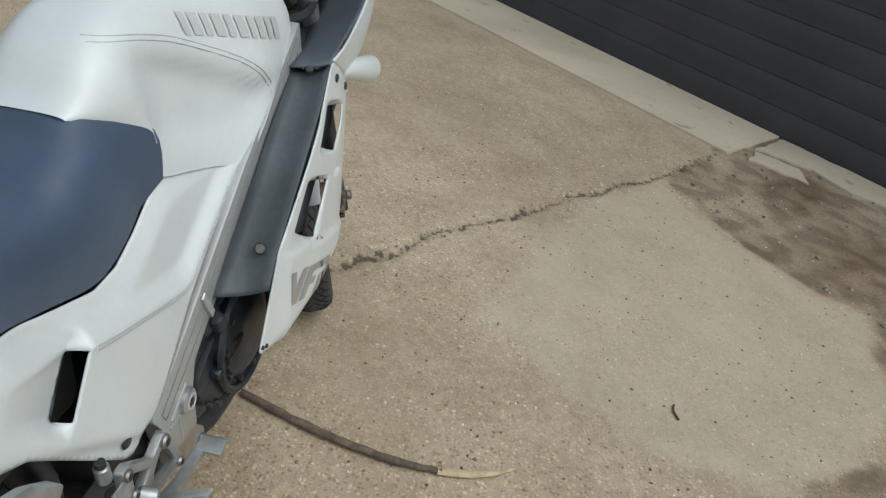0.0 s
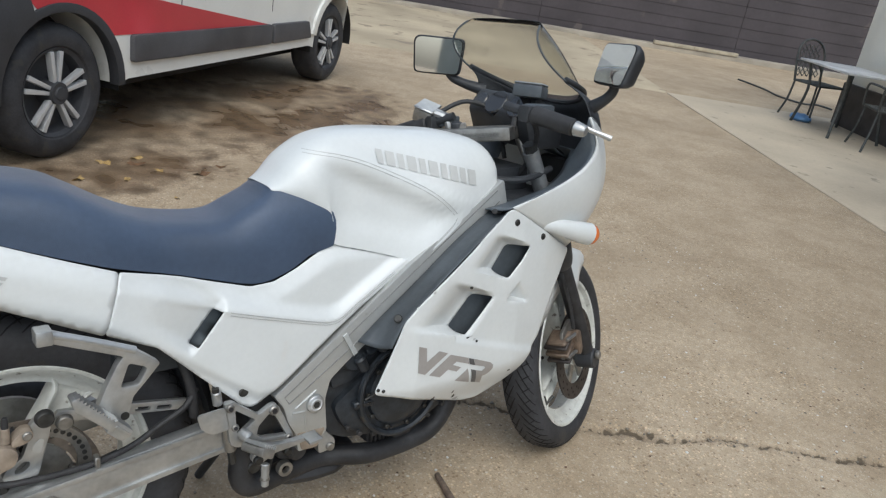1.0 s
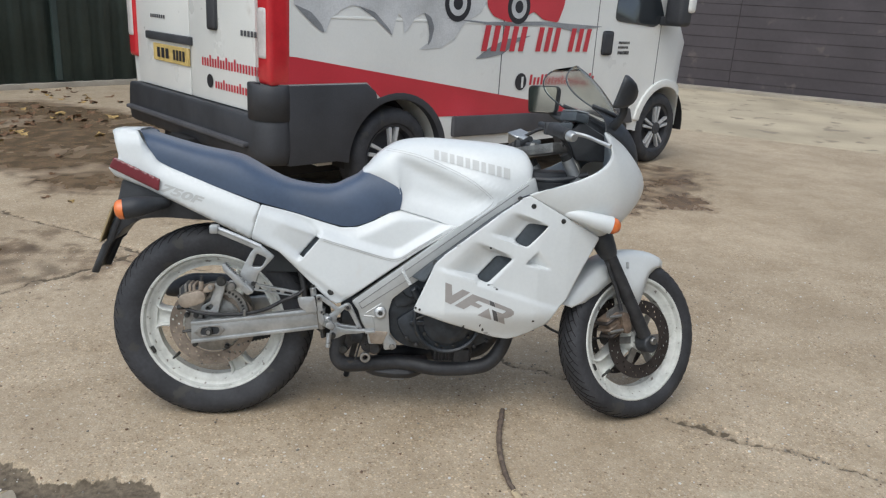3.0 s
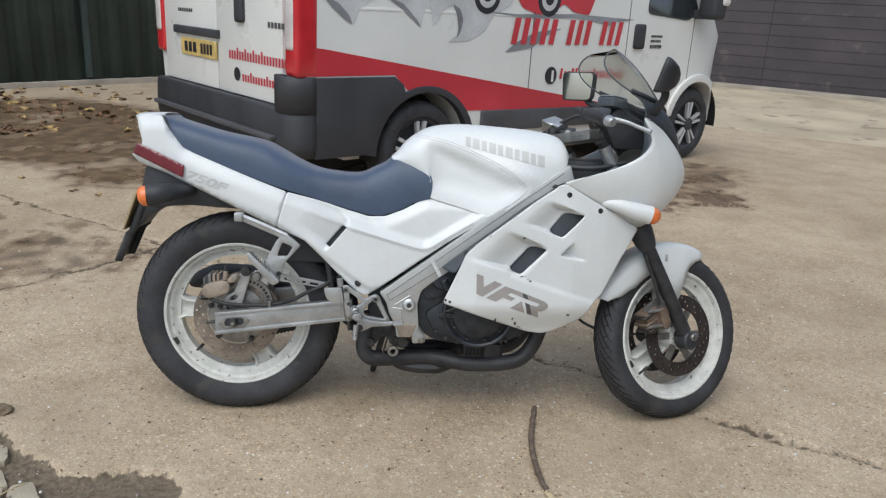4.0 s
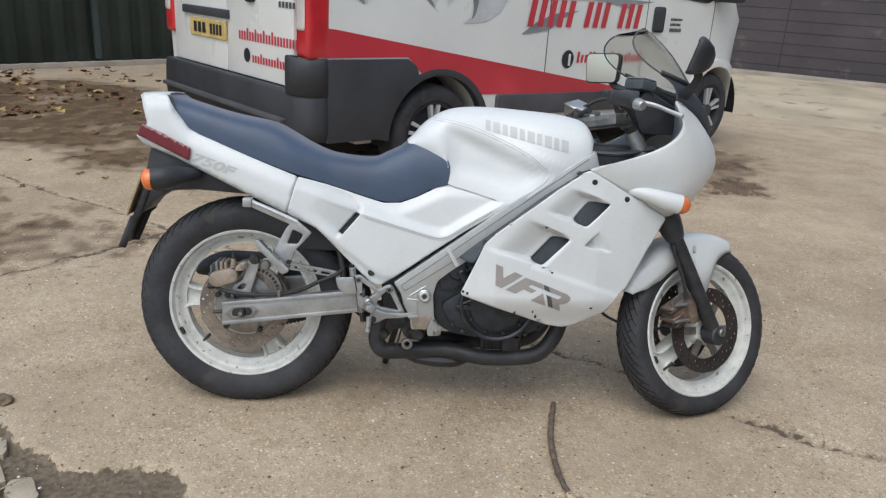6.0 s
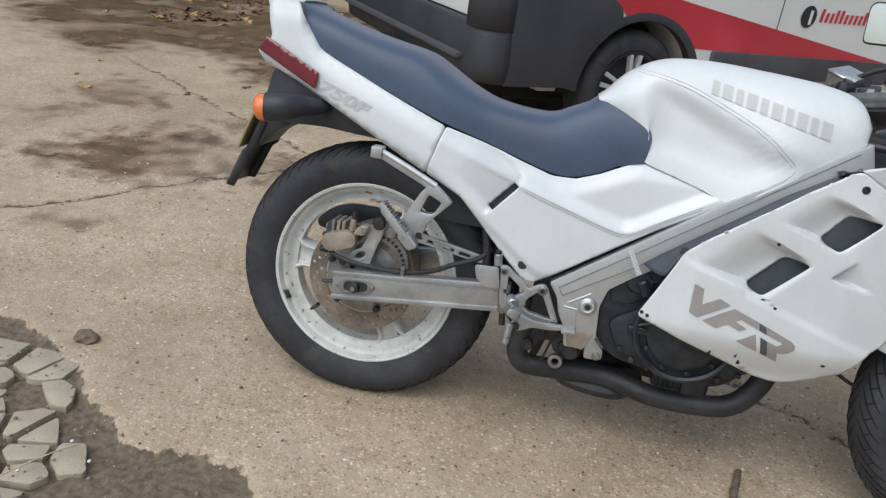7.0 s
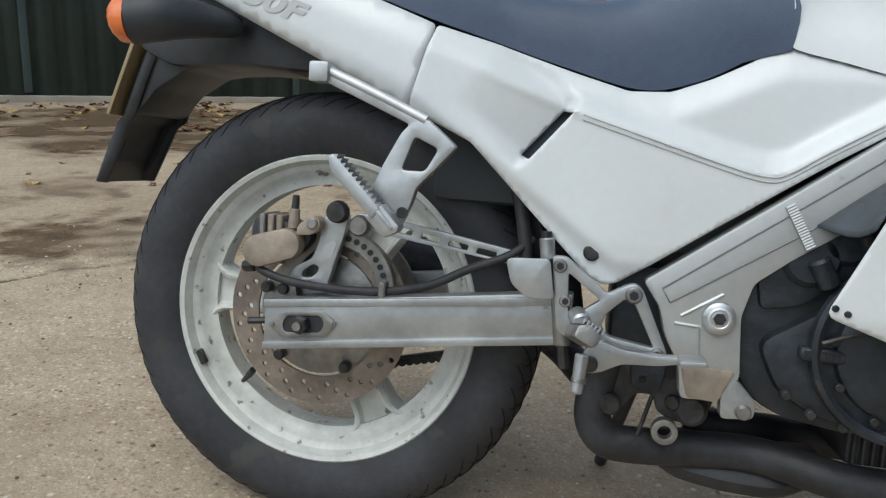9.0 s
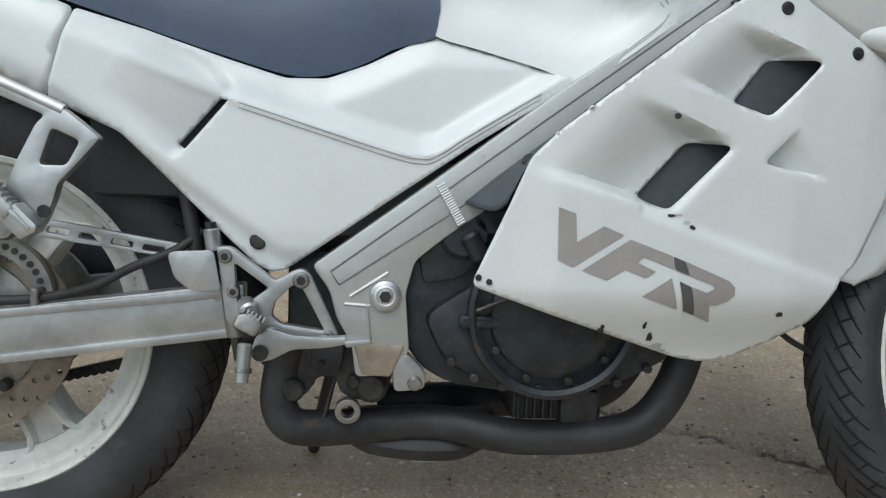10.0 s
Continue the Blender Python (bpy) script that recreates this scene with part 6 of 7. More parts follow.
peg = part("passenger_footrest", slab(B(), softened([(0.056, 0.552), (0.064, 0.556), (0.128, 0.492), (0.118, 0.478), (0.062, 0.532)], 0.003), -0.228, -0.198, bevel=0.003), M["alloy"], bike, "folded-up serrated passenger foot rest")
for k in range(12):
    t = k / 11
    part("tooth", slab(B(), [(0.0645 + 0.057 * t, 0.5545 - 0.057 * t), (0.0705 + 0.057 * t, 0.5555 - 0.057 * t), (0.0682 + 0.057 * t, 0.5508 - 0.057 * t)], -0.227, -0.199), M["alloy"], peg)
part("footrest_base", slab(B(), softened([(0.116, 0.494), (0.128, 0.498), (0.153, 0.472), (0.150, 0.464), (0.134, 0.456), (0.126, 0.462), (0.108, 0.480)], 0.003), -0.226, -0.196, bevel=0.004), M["alloy"], peg)
part("base_ridge", slab(B(), [(0.122, 0.488), (0.126, 0.491), (0.146, 0.470), (0.142, 0.467)], -0.229, -0.22, bevel=0.001), M["alloy"], peg)

# ---- rider foot-rest plate ----
hp = softened([(0.340, 0.448), (0.358, 0.448), (0.412, 0.406), (0.435, 0.420), (0.447, 0.423), (0.456, 0.413), (0.492, 0.336), (0.480, 0.328), (0.395, 0.340), (0.363, 0.346), (0.352, 0.355)], 0.006)
h1 = softened([(0.362, 0.428), (0.404, 0.397), (0.373, 0.374), (0.366, 0.378)], 0.004)
h2 = softened([(0.412, 0.380), (0.434, 0.402), (0.446, 0.397), (0.474, 0.344), (0.420, 0.352), (0.408, 0.362)], 0.004)
rp = part("footrest_plate", slab(B(), hp, -0.170, -0.156, holes=[h1, h2], bevel=0.0025, step=0.03), M["alloy"], bike, "triangular cast alloy foot-rest plate")
for x, z, r in ((0.351, 0.436, 0.009), (0.361, 0.392, 0.008), (0.444, 0.408, 0.011), (0.479, 0.337, 0.008)):
    bo = bolt(x, -0.170, z, r, 0.005, M["steel"], rp, False)
    part("socket", cyl(B(), (x, -0.1745, z), (x, -0.1758, z), r * 0.55, seg=6), M["ink"], bo)
part("heel_guard", slab(B(), softened([(0.283, 0.436), (0.288, 0.441), (0.338, 0.444), (0.347, 0.393), (0.312, 0.392), (0.291, 0.408)], 0.007), -0.176, -0.172, bevel=0.0015), M["alloy"], rp, "brushed heel guard")
part("reservoir_pipe", cyl(B(), (0.334, -0.15, 0.44), (0.330, -0.15, 0.468), 0.010, seg=14, bevel=0.002), M["alloy"], bike)
part("reservoir_cap", cyl(B(), (0.330, -0.15, 0.466), (0.329, -0.15, 0.476), 0.007, seg=12), M["bolt"], bike)
part("master_cylinder", cyl(B(), (0.352, -0.148, 0.40), (0.362, -0.148, 0.33), 0.012, seg=14, bevel=0.002), M["steel"], bike)
part("foot_master_nut", cyl(B(), (0.361, -0.148, 0.335), (0.366, -0.148, 0.30), 0.008, seg=6), M["bolt"], bike)
fp = part("rider_footrest", slab(B(), softened([(-0.014, -0.010), (-0.016, 0.004), (-0.006, 0.012), (0.008, 0.012), (0.015, 0.004), (0.013, -0.010)], 0.004), -0.036, 0.036, bevel=0.003), M["steel"], bike, "ribbed alloy rider foot rest", m=pose(0.386, -0.222, 0.362, -14, 28, 4))
for k in range(6):
    part("rib", box(B(), -0.0013, 0.0013, -0.037, 0.034, 0.008, 0.0155, 0.0005, 1, pose(0.386, -0.222, 0.362, -14, 28, 4) @ pose(-0.0125 + k * 0.005, 0, 0)), M["alloy"], fp)
part("footrest_joint", cyl(B(), (0.376, -0.165, 0.376), (0.384, -0.19, 0.370), 0.012, seg=14, bevel=0.003), M["alloy"], fp)
part("hero_bolt", cyl(B(), (0.388, -0.250, 0.346), (0.385, -0.256, 0.300), 0.0085, 0.0075, seg=12, bevel=0.002), M["alloy"], fp)
part("hero_collar", cyl(B(), (0.387, -0.252, 0.318), (0.3865, -0.253, 0.312), 0.0095, seg=12), M["steel"], fp)
pd = part("brake_pedal", slab(B(), softened([(0.392, 0.342), (0.410, 0.352), (0.436, 0.344), (0.480, 0.341), (0.516, 0.343), (0.520, 0.336), (0.480, 0.328), (0.436, 0.325), (0.412, 0.312), (0.396, 0.308), (0.386, 0.322)], 0.006), -0.196, -0.180, bevel=0.003), M["alloy"], bike, "forged alloy brake pedal")
part("pedal_pad", slab(B(), softened([(0.500, 0.343), (0.532, 0.346), (0.534, 0.339), (0.502, 0.335)], 0.003), -0.222, -0.182, bevel=0.002), M["alloy"], pd)
part("pedal_pivot", cyl(B(), (0.398, -0.165, 0.322), (0.398, -0.204, 0.322), 0.010, seg=14, bevel=0.002), M["bolt"], pd)

# ---- linkage, shock, chain, stand ----
def ring_at(x, z, r, n=20):
    return [(x + r * math.cos(a), z + r * math.sin(a)) for a in np.linspace(0, 2 * math.pi, n, endpoint=False)]


lk = part("linkage", slab(B(), softened([(0.408, 0.318), (0.410, 0.262), (0.418, 0.236), (0.434, 0.230), (0.450, 0.240), (0.462, 0.262), (0.486, 0.264), (0.494, 0.240), (0.520, 0.229), (0.556, 0.236), (0.566, 0.268), (0.560, 0.318)], 0.008), -0.098, 0.02, bevel=0.006), M["sump"], bike, "grimy suspension linkage casting")
part("linkage_eye", slab(B(), ring_at(0.505, 0.219, 0.0175), -0.112, -0.096, holes=[ring_at(0.505, 0.219, 0.009)], bevel=0.0015, step=0.03), M["steel"], lk)
for x, z, r in ((0.431, 0.247, 0.015), (0.512, 0.259, 0.010), (0.470, 0.288, 0.008)):
    part("linkage_bolt", cyl(B(), (x, -0.112, z), (x, -0.092, z), r, seg=16, bevel=0.003), M["bolt"], lk)
part("linkage_arm", slab(B(), softened([(0.452, 0.312), (0.456, 0.276), (0.492, 0.270), (0.500, 0.312)], 0.006), -0.112, -0.09, bevel=0.004), M["engine"], lk)
part("boss", cyl(B(), (0.536, -0.112, 0.252), (0.536, -0.09, 0.252), 0.022, seg=20, bevel=0.006), M["sump"], lk)
part("gearbox_rear", box(B(), 0.42, 0.56, -0.10, 0.11, 0.30, 0.44, 0.02), M["engine"], bike)
part("shock", cyl(B(), (0.36, 0.0, 0.30), (0.30, 0.0, 0.60), 0.035, seg=18), M["black"], bike)
bm = B()
for k in range(40):
    a = k * 0.9
    cyl(bm, (0.02 + k * 0.0125, 0.085, 0.196 + k * 0.003), (0.02 + k * 0.0125, 0.10, 0.196 + k * 0.003), 0.0075, seg=8)
box(bm, 0.0, 0.53, 0.088, 0.097, 0.186, 0.196, m=pose(0, 0, 0.0, 0, -13.5, 0))
part("chain", bm, M["bolt"], bike, "black drive chain")
part("sprocket", lathe(B(), [(0.085, 0.03), (0.085, 0.112), (0.095, 0.112), (0.095, 0.03)], RC, 40), M["steel"], bike)
part("side_stand", tube(B(), [(0.48, 0.10, 0.24), (0.46, 0.16, 0.14), (0.44, 0.235, 0.035)], 0.011, 10, 3), M["black"], bike)
part("drain_rod", cyl(B(), (0.486, -0.09, 0.26), (0.470, -0.09, 0.195), 0.003, seg=6), M["bolt"], bike)

# ---- engine and exhaust ----
eng = part("engine", slab(B(), softened([(0.575, 0.47), (0.572, 0.33), (0.60, 0.285), (0.64, 0.262), (0.72, 0.25), (0.86, 0.258), (0.94, 0.30), (1.02, 0.40), (1.02, 0.56), (0.90, 0.66), (0.74, 0.57), (0.64, 0.50)], 0.02), -0.125, 0.125, bevel=0.012), M["engine"], bike, "black V-four engine with grimy casings")
part("clutch_cover", lathe(B(), [(-0.166, 0.0), (-0.166, 0.05), (-0.162, 0.07), (-0.152, 0.085), (-0.12, 0.092)], (0.775, 0, 0.365), 44), M["engine"], eng)
for k, (x, z) in enumerate(((0.652, 0.47), (0.69, 0.50), (0.735, 0.53))):
    part("cylinder_head_cover", cyl(B(), (x, -0.145, z), (x, 0.14, z), 0.035, seg=24, bevel=0.006), M["engine"], eng)
for a in np.linspace(0.5, 5.6, 9):
    bolt(0.775 + 0.091 * math.cos(a), -0.150, 0.365 + 0.091 * math.sin(a), 0.006, 0.008, M["bolt"], eng)
belly = part("belly_casing", slab(B(), softened([(0.60, 0.36), (0.63, 0.298), (0.68, 0.270), (0.74, 0.259), (0.80, 0.258), (0.872, 0.266), (0.942, 0.302), (1.0, 0.40), (0.90, 0.46), (0.72, 0.44)], 0.02), -0.140, 0.140, bevel=0.014), M["engine"], eng)
part("cover_rim", lathe(B(), [(-0.150, 0.118), (-0.158, 0.116), (-0.160, 0.110), (-0.156, 0.104), (-0.146, 0.103)], (0.775, 0, 0.368), 48), M["engine"], eng)
for k in range(9):
    part("mark_bar", box(B(), 0.655 + k * 0.0075, 0.660 + k * 0.0075, -0.1585, -0.1570, 0.3515, 0.3575), M["sump"], eng)
part("mark_plate", box(B(), 0.648, 0.728, -0.157, -0.138, 0.346, 0.363, 0.003, 1), M["engine"], eng)
for x, z in ((0.64, 0.298), (0.672, 0.277), (0.71, 0.266), (0.76, 0.263), (0.82, 0.265), (0.868, 0.272), (0.91, 0.292)):
    bolt(x, -0.138, z, 0.0065, 0.010, M["sump"], eng)
part("cylinder_fin_block", slab(B(), softened([(0.59, 0.455), (0.60, 0.40), (0.65, 0.41), (0.72, 0.47), (0.78, 0.53), (0.75, 0.56), (0.66, 0.51)], 0.01), -0.136, 0.13, bevel=0.006), M["engine"], eng)
for x, z in ((0.655, 0.472), (0.705, 0.510)):
    part("coolant_union", cyl(B(), (x, -0.150, z), (x + 0.020, -0.146, z - 0.035), 0.013, seg=16, bevel=0.004), M["engine"], eng)
part("bracket_rod", tube(B(), [(0.668, -0.165, 0.372), (0.70, -0.168, 0.386), (0.725, -0.165, 0.393)], 0.003, 6, 3), M["bolt"], eng)
sump = part("sump", box(B(), 0.738, 0.872, -0.078, 0.09, 0.196, 0.262, 0.010), M["sump"], bike, "finned grey oil sump")
part("oil_filter_boss", box(B(), 0.806, 0.862, -0.092, -0.06, 0.182, 0.244, 0.008), M["sump"], sump)
for k in range(5):
    part("fin", box(B(), 0.744 + k * 0.012, 0.748 + k * 0.012, -0.088, -0.07, 0.202, 0.244, 0.001, 1), M["sump"], sump)
for k in range(3):
    bolt(0.76 + k * 0.05, -0.082, 0.25, 0.006, 0.006, M["bolt"], sump)
part("sump_plug", cyl(B(), (0.86, -0.08, 0.182), (0.86, -0.10, 0.182), 0.008, seg=6), M["bolt"], sump)
for s in (-1, 1):
    y = s * 0.085
    run = [(1.005, y * 0.9, 0.40), (0.988, y, 0.30), (0.962, y, 0.232), (0.92, y, 0.190), (0.85, y, 0.176), (0.76, y, 0.174), (0.715, y * 0.95, 0.178), (0.67, y * 0.8, 0.184), (0.62, y * 0.65, 0.186), (0.55, y * 0.7, 0.184), (0.47, y * 0.9, 0.184), (0.428, y, 0.192), (0.410, y, 0.222), (0.414, y, 0.27), (0.424, y, 0.32)]
    part("exhaust_pipe", tube(B(), run if s < 0 else run[:10], 0.0255, 18, 6), M["exhaust"], bike, "matt black exhaust pipe")
part("exhaust_collector", tube(B(), [(0.50, 0.0, 0.168), (0.54, 0.0, 0.156), (0.60, 0.0, 0.150), (0.66, 0.0, 0.150), (0.70, 0.0, 0.160), (0.73, 0, 0.172)], 0.03, 18, 5, flat=2.2, radii=[0.02, 0.031, 0.034, 0.034, 0.028, 0.018]), M["exhaust"], bike, "matt black exhaust collector box")
# the remaining silencer hangs on the far side of the wheel
sil = part("silencer", tube(B(), [(0.43, 0.10, 0.19), (0.36, 0.15, 0.25), (0.26, 0.18, 0.315), (0.16, 0.195, 0.352), (0.02, 0.20, 0.380), (-0.10, 0.20, 0.383), (-0.155, 0.20, 0.376), (-0.195, 0.20, 0.362), (-0.212, 0.20, 0.354)], 0.04, 24, 6, radii=[0.0255, 0.027, 0.034, 0.043, 0.045, 0.044, 0.038, 0.022, 0.010]), M["exhaust"], bike, "matt black silencer with a steel seam")
part("seam", tube(B(), [(0.10, 0.197, 0.413), (0.02, 0.20, 0.4255), (-0.10, 0.20, 0.4275), (-0.15, 0.20, 0.417)], 0.0035, 8, 5), M["steel"], sil)
part("heat_shield_tab", box(B(), 0.60, 0.645, -0.02, 0.02, 0.108, 0.116, 0.003, 1), M["alloy"], bike)

# ---- inner fairing strips and cockpit ----
def inner_strip():
    outer = [(1.0, -0.220, 0.790), (0.918, -0.228, 0.735), (0.84, -0.230, 0.675), (0.752, -0.231, 0.604), (0.716, -0.229, 0.568), (0.690, -0.226, 0.515)]
    inner = [(1.0, -0.150, 0.775), (0.905, -0.150, 0.712), (0.825, -0.150, 0.648), (0.735, -0.150, 0.578), (0.690, -0.150, 0.543), (0.650, -0.150, 0.510)]
    bm = B()
    O, I = spline(outer, 4), spline(inner, 4)
    grid(bm, [[o + (i - o) * t + Vector((0.010, 0, -0.010)) * math.sin(t * math.pi) for t in np.linspace(0, 1, 6)] for o, i in zip(O, I)])
    return bm


both("inner_fairing_strip", inner_strip, M["grey_plastic"], "dark grey inner fairing strip", 0.003)
bolt(0.72, -0.198, 0.568, 0.010, 0.004, M["bolt"], None, True, (-0.55, -0.5, 0.65))
bolt(0.985, -0.185, 0.782, 0.008, 0.004, M["bolt"], None, True, (-0.5, -0.3, 0.8))


def cockpit_side():
    inner = [(0.985, -0.150, 0.782), (1.10, -0.128, 0.792), (1.19, -0.118, 0.806), (1.25, -0.118, 0.838), (1.275, -0.118, 0.875), (1.30, -0.105, 0.893), (1.33, -0.08, 0.90), (1.345, -0.04, 0.90), (1.35, 0, 0.90)]
    H = spline([(x - 0.003, y + 0.004 if y < 0 else y, z - 0.001) for x, y, z in [(1.0, -0.222, 0.797)] + HI[1:]], 6)
    I = spline(inner, 6)
    bm = B()
    grid(bm, [[h + (i - h) * t + Vector((0, -0.012, 0)) * math.sin(t * math.pi) for t in np.linspace(0, 1, 7)] for h, i in zip(H, I)])
    return bm


both("cockpit_panel", cockpit_side, M["cockpit"], "dark grey cockpit inner panel", 0.003)
part("radiator", box(B(), 1.02, 1.06, -0.17, 0.17, 0.42, 0.74, 0.01), M["black"], bike)
part("duct_backing", slab(B(), [(0.83, 0.53), (0.93, 0.49), (1.10, 0.65), (1.10, 0.715), (1.01, 0.715), (0.86, 0.60)], -0.197, -0.186), M["grey_plastic"], bike)
part("head_block", box(B(), 1.02, 1.20, -0.07, 0.07, 0.60, 0.86, 0.02), M["black"], bike)
part("wiring_tray", box(B(), 1.04, 1.26, -0.14, 0.14, 0.74, 0.80, 0.02), M["black"], bike)
dash = part("instrument_panel", slab(B(), softened([(1.19, 0.90), (1.155, 0.985), (1.20, 1.035), (1.30, 0.98), (1.30, 0.90)], 0.015), -0.075, 0.15, bevel=0.012), M["black"], bike, "black instrument panel with round dials")
for y, r in ((-0.03, 0.036), (0.055, 0.036), (0.115, 0.022)):
    c, a = Vector((1.180, y, 1.000)), Vector((-0.80, 0, 0.62)).normalized()
    part("dial", cyl(B(), c - a * 0.01, c + a * 0.012, r, seg=28, bevel=0.003), M["dial"], dash)
part("cable", tube(B(), [(1.14, -0.05, 0.93), (1.17, -0.03, 1.0), (1.22, 0.0, 1.03), (1.25, 0.03, 0.99)], 0.008, 8, 5), M["hose"], bike)
part("cable", tube(B(), [(1.10, -0.16, 0.99), (1.15, -0.13, 0.94), (1.17, -0.08, 0.86), (1.14, -0.03, 0.78)], 0.007, 8, 5), M["hose"], bike)
part("cable", tube(B(), [(1.06, 0.14, 0.97), (1.12, 0.11, 1.0), (1.19, 0.07, 0.97), (1.2, 0.03, 0.86)], 0.006, 8, 5), M["hose"], bike)

# steering: yoke, forks and bars turned together
yd = Vector((0.11, -0.185, 0.034)).normalized()
yn = Vector((0, 0, 1)).cross(yd).normalized()
yoke_m = Matrix.Translation((1.090, 0.044, 0.926)) @ Matrix((yd, yn, yd.cross(yn))).transposed().to_4x4()
yk = part("top_yoke", box(B(), -0.135, 0.115, -0.046, 0.040, -0.018, 0.016, 0.005, 2), M["steel"], bike, "silver top yoke", m=yoke_m)
part("yoke_rib", box(B(), -0.11, 0.09, -0.046, -0.041, -0.009, 0.006, 0.002, 1), M["frame"], yk, m=yoke_m)
part("stem_nut", cyl(B(), yoke_m @ Vector((-0.03, 0, 0.012)), yoke_m @ Vector((-0.03, 0, 0.028)), 0.017, seg=6, bevel=0.002), M["steel"], yk)
for s in (-1, 1):
    low = FC + Vector((0, s * 0.098, 0))
    leg = (axis + Vector((-0.030, 0, 0))).normalized()
    top = low + leg * 0.70
    part("fork_tube", cyl(B(), low + leg * 0.34, top, 0.0205, seg=20), M["alloy"], bike, m=TURN)
    sl = part("fork_slider", cyl(B(), low + leg * 0.015, low + leg * 0.39, 0.0235, 0.0230, seg=24, bevel=0.004), M["hose"], bike, "black fork slider", m=TURN)
    part("fork_gaiter", tube(B(), [tuple(low + leg * q) for q in (0.335, 0.36, 0.40, 0.43, 0.46)], 0.03, 24, 3, radii=[0.026, 0.034, 0.039, 0.037, 0.028]), M["black"], sl, m=TURN)
    part("axle_clamp", cyl(B(), low + Vector((0, -0.028 * 1, -0.012)), low + Vector((0, 0.028, -0.012)), 0.030, seg=22, bevel=0.004), M["black"], sl, m=TURN)
    part("axle_bolt", cyl(B(), low + Vector((0, s * 0.028, 0)), low + Vector((0, s * 0.042, 0)), 0.013, seg=14, bevel=0.003), M["steel"], sl, m=TURN)
    part("fork_cap", cyl(B(), top - leg * 0.005, top + leg * 0.02, 0.018, seg=6), M["bolt"], sl, m=TURN)
    # caliper behind the leg
    c = FC + Vector((-0.140, s * 0.078, 0.060))
    fc = part("front_caliper", box(B(), -0.030, 0.032, -0.030, 0.030, -0.036, 0.036, 0.009, 3, Matrix.Translation(c) @ Matrix.Rotation(radians(-27), 4, "Y")), M["front_caliper"], bike, "brown twin-piston front caliper", m=TURN)
    for k in range(3):
        part("caliper_rib", box(B(), -0.040, 0.016, -0.034, 0.034, -0.030 + k * 0.024, -0.019 + k * 0.024, 0.003, 1, Matrix.Translation(c) @ Matrix.Rotation(radians(-27), 4, "Y")), M["front_caliper"] if k == 1 else M["dark_disc"], fc, m=TURN)
    oval = [(0.034 + 0.017 * math.cos(a), (0.020 if math.sin(a) > 0 else -0.020) + 0.017 * math.sin(a)) for a in np.linspace(0, 2 * math.pi, 20, endpoint=False)]
    part("caliper_cover", slab(B(), oval, min(s * 0.020, s * 0.044), max(s * 0.020, s * 0.044), bevel=0.005), M["front_caliper"], fc, "smooth brown cover plate", m=TURN @ Matrix.Translation(c) @ Matrix.Rotation(radians(-12), 4, "Y"))
    for k in range(2):
        part("slide_pin", cyl(B(), c + Vector((-0.030, s * 0.030, 0.028 - 0.05 * k)), c + Vector((0.022, s * 0.036, 0.034 - 0.05 * k)), 0.0055, seg=10, bevel=0.001), M["steel"], fc, m=TURN)
    part("caliper_bracket", slab(B(), softened([(-0.02, -0.045), (-0.03, 0.045), (0.03, 0.075), (0.075, 0.05), (0.06, -0.02)], 0.012), min(s * 0.008, s * 0.018), max(s * 0.008, s * 0.018), bevel=0.002), M["steel"], fc, m=TURN @ Matrix.Translation(c))
    part("front_brake_hose", tube(B(), [tuple(c + Vector((0.02, s * 0.03, 0.05))), tuple(c + Vector((0.0, s * 0.03, 0.12))), tuple(c + Vector((-0.03, s * 0.025, 0.20))), tuple(c + Vector((-0.03, s * 0.01, 0.30)))], 0.006, 8, 5), M["hose"], bike, m=TURN)


def mudguard():
    """Front mudguard: a crown over the tyre with a flank in front of each leg."""
    ang = np.linspace(59, 157, 64)
    flank = lambda a: interp(a, [59, 66, 72, 79, 84, 90, 97, 101, 104, 107, 110, 114, 138, 150, 157], [0.0, 0.012, 0.028, 0.060, 0.112, 0.156, 0.178, 0.180, 0.160, 0.115, 0.075, 0.058, 0.055, 0.040, 0.004])
    rad = lambda a: interp(a, [59, 75, 93, 113, 138, 157], [0.309, 0.312, 0.313, 0.320, 0.326, 0.345])
    wid = lambda a: interp(a, [59, 63, 70, 85, 105, 135, 157], [0.010, 0.036, 0.058, 0.068, 0.067, 0.064, 0.056])
    rows = []
    for a in ang:
        c, s_ = math.cos(radians(a)), math.sin(radians(a))
        r, w, fl = rad(a), wid(a), flank(a)
        prof = [(-w, r - 0.022 - fl), (-w - 0.002, r - 0.022 - fl * 0.5), (-w, r - 0.020), (-w * 0.86, r - 0.008), (-w * 0.5, r - 0.001), (0, r + 0.002)]
        prof += [(-y, q) for y, q in prof[-2::-1]]
        rows.append([FC + Vector((c * q, y, s_ * q)) for y, q in prof])
    bm = B()
    grid(bm, rows)
    return bm


thick(part("front_mudguard", mudguard(), M["paint"], bike, "white front mudguard", m=TURN), 0.003)
part("mudguard_clip", box(B(), -0.006, 0.006, -0.076, -0.07, -0.01, 0.012, 0.002, 1, Matrix.Translation(FC + Vector((-0.06, 0, 0.262)))), M["pin"], bike, m=TURN)

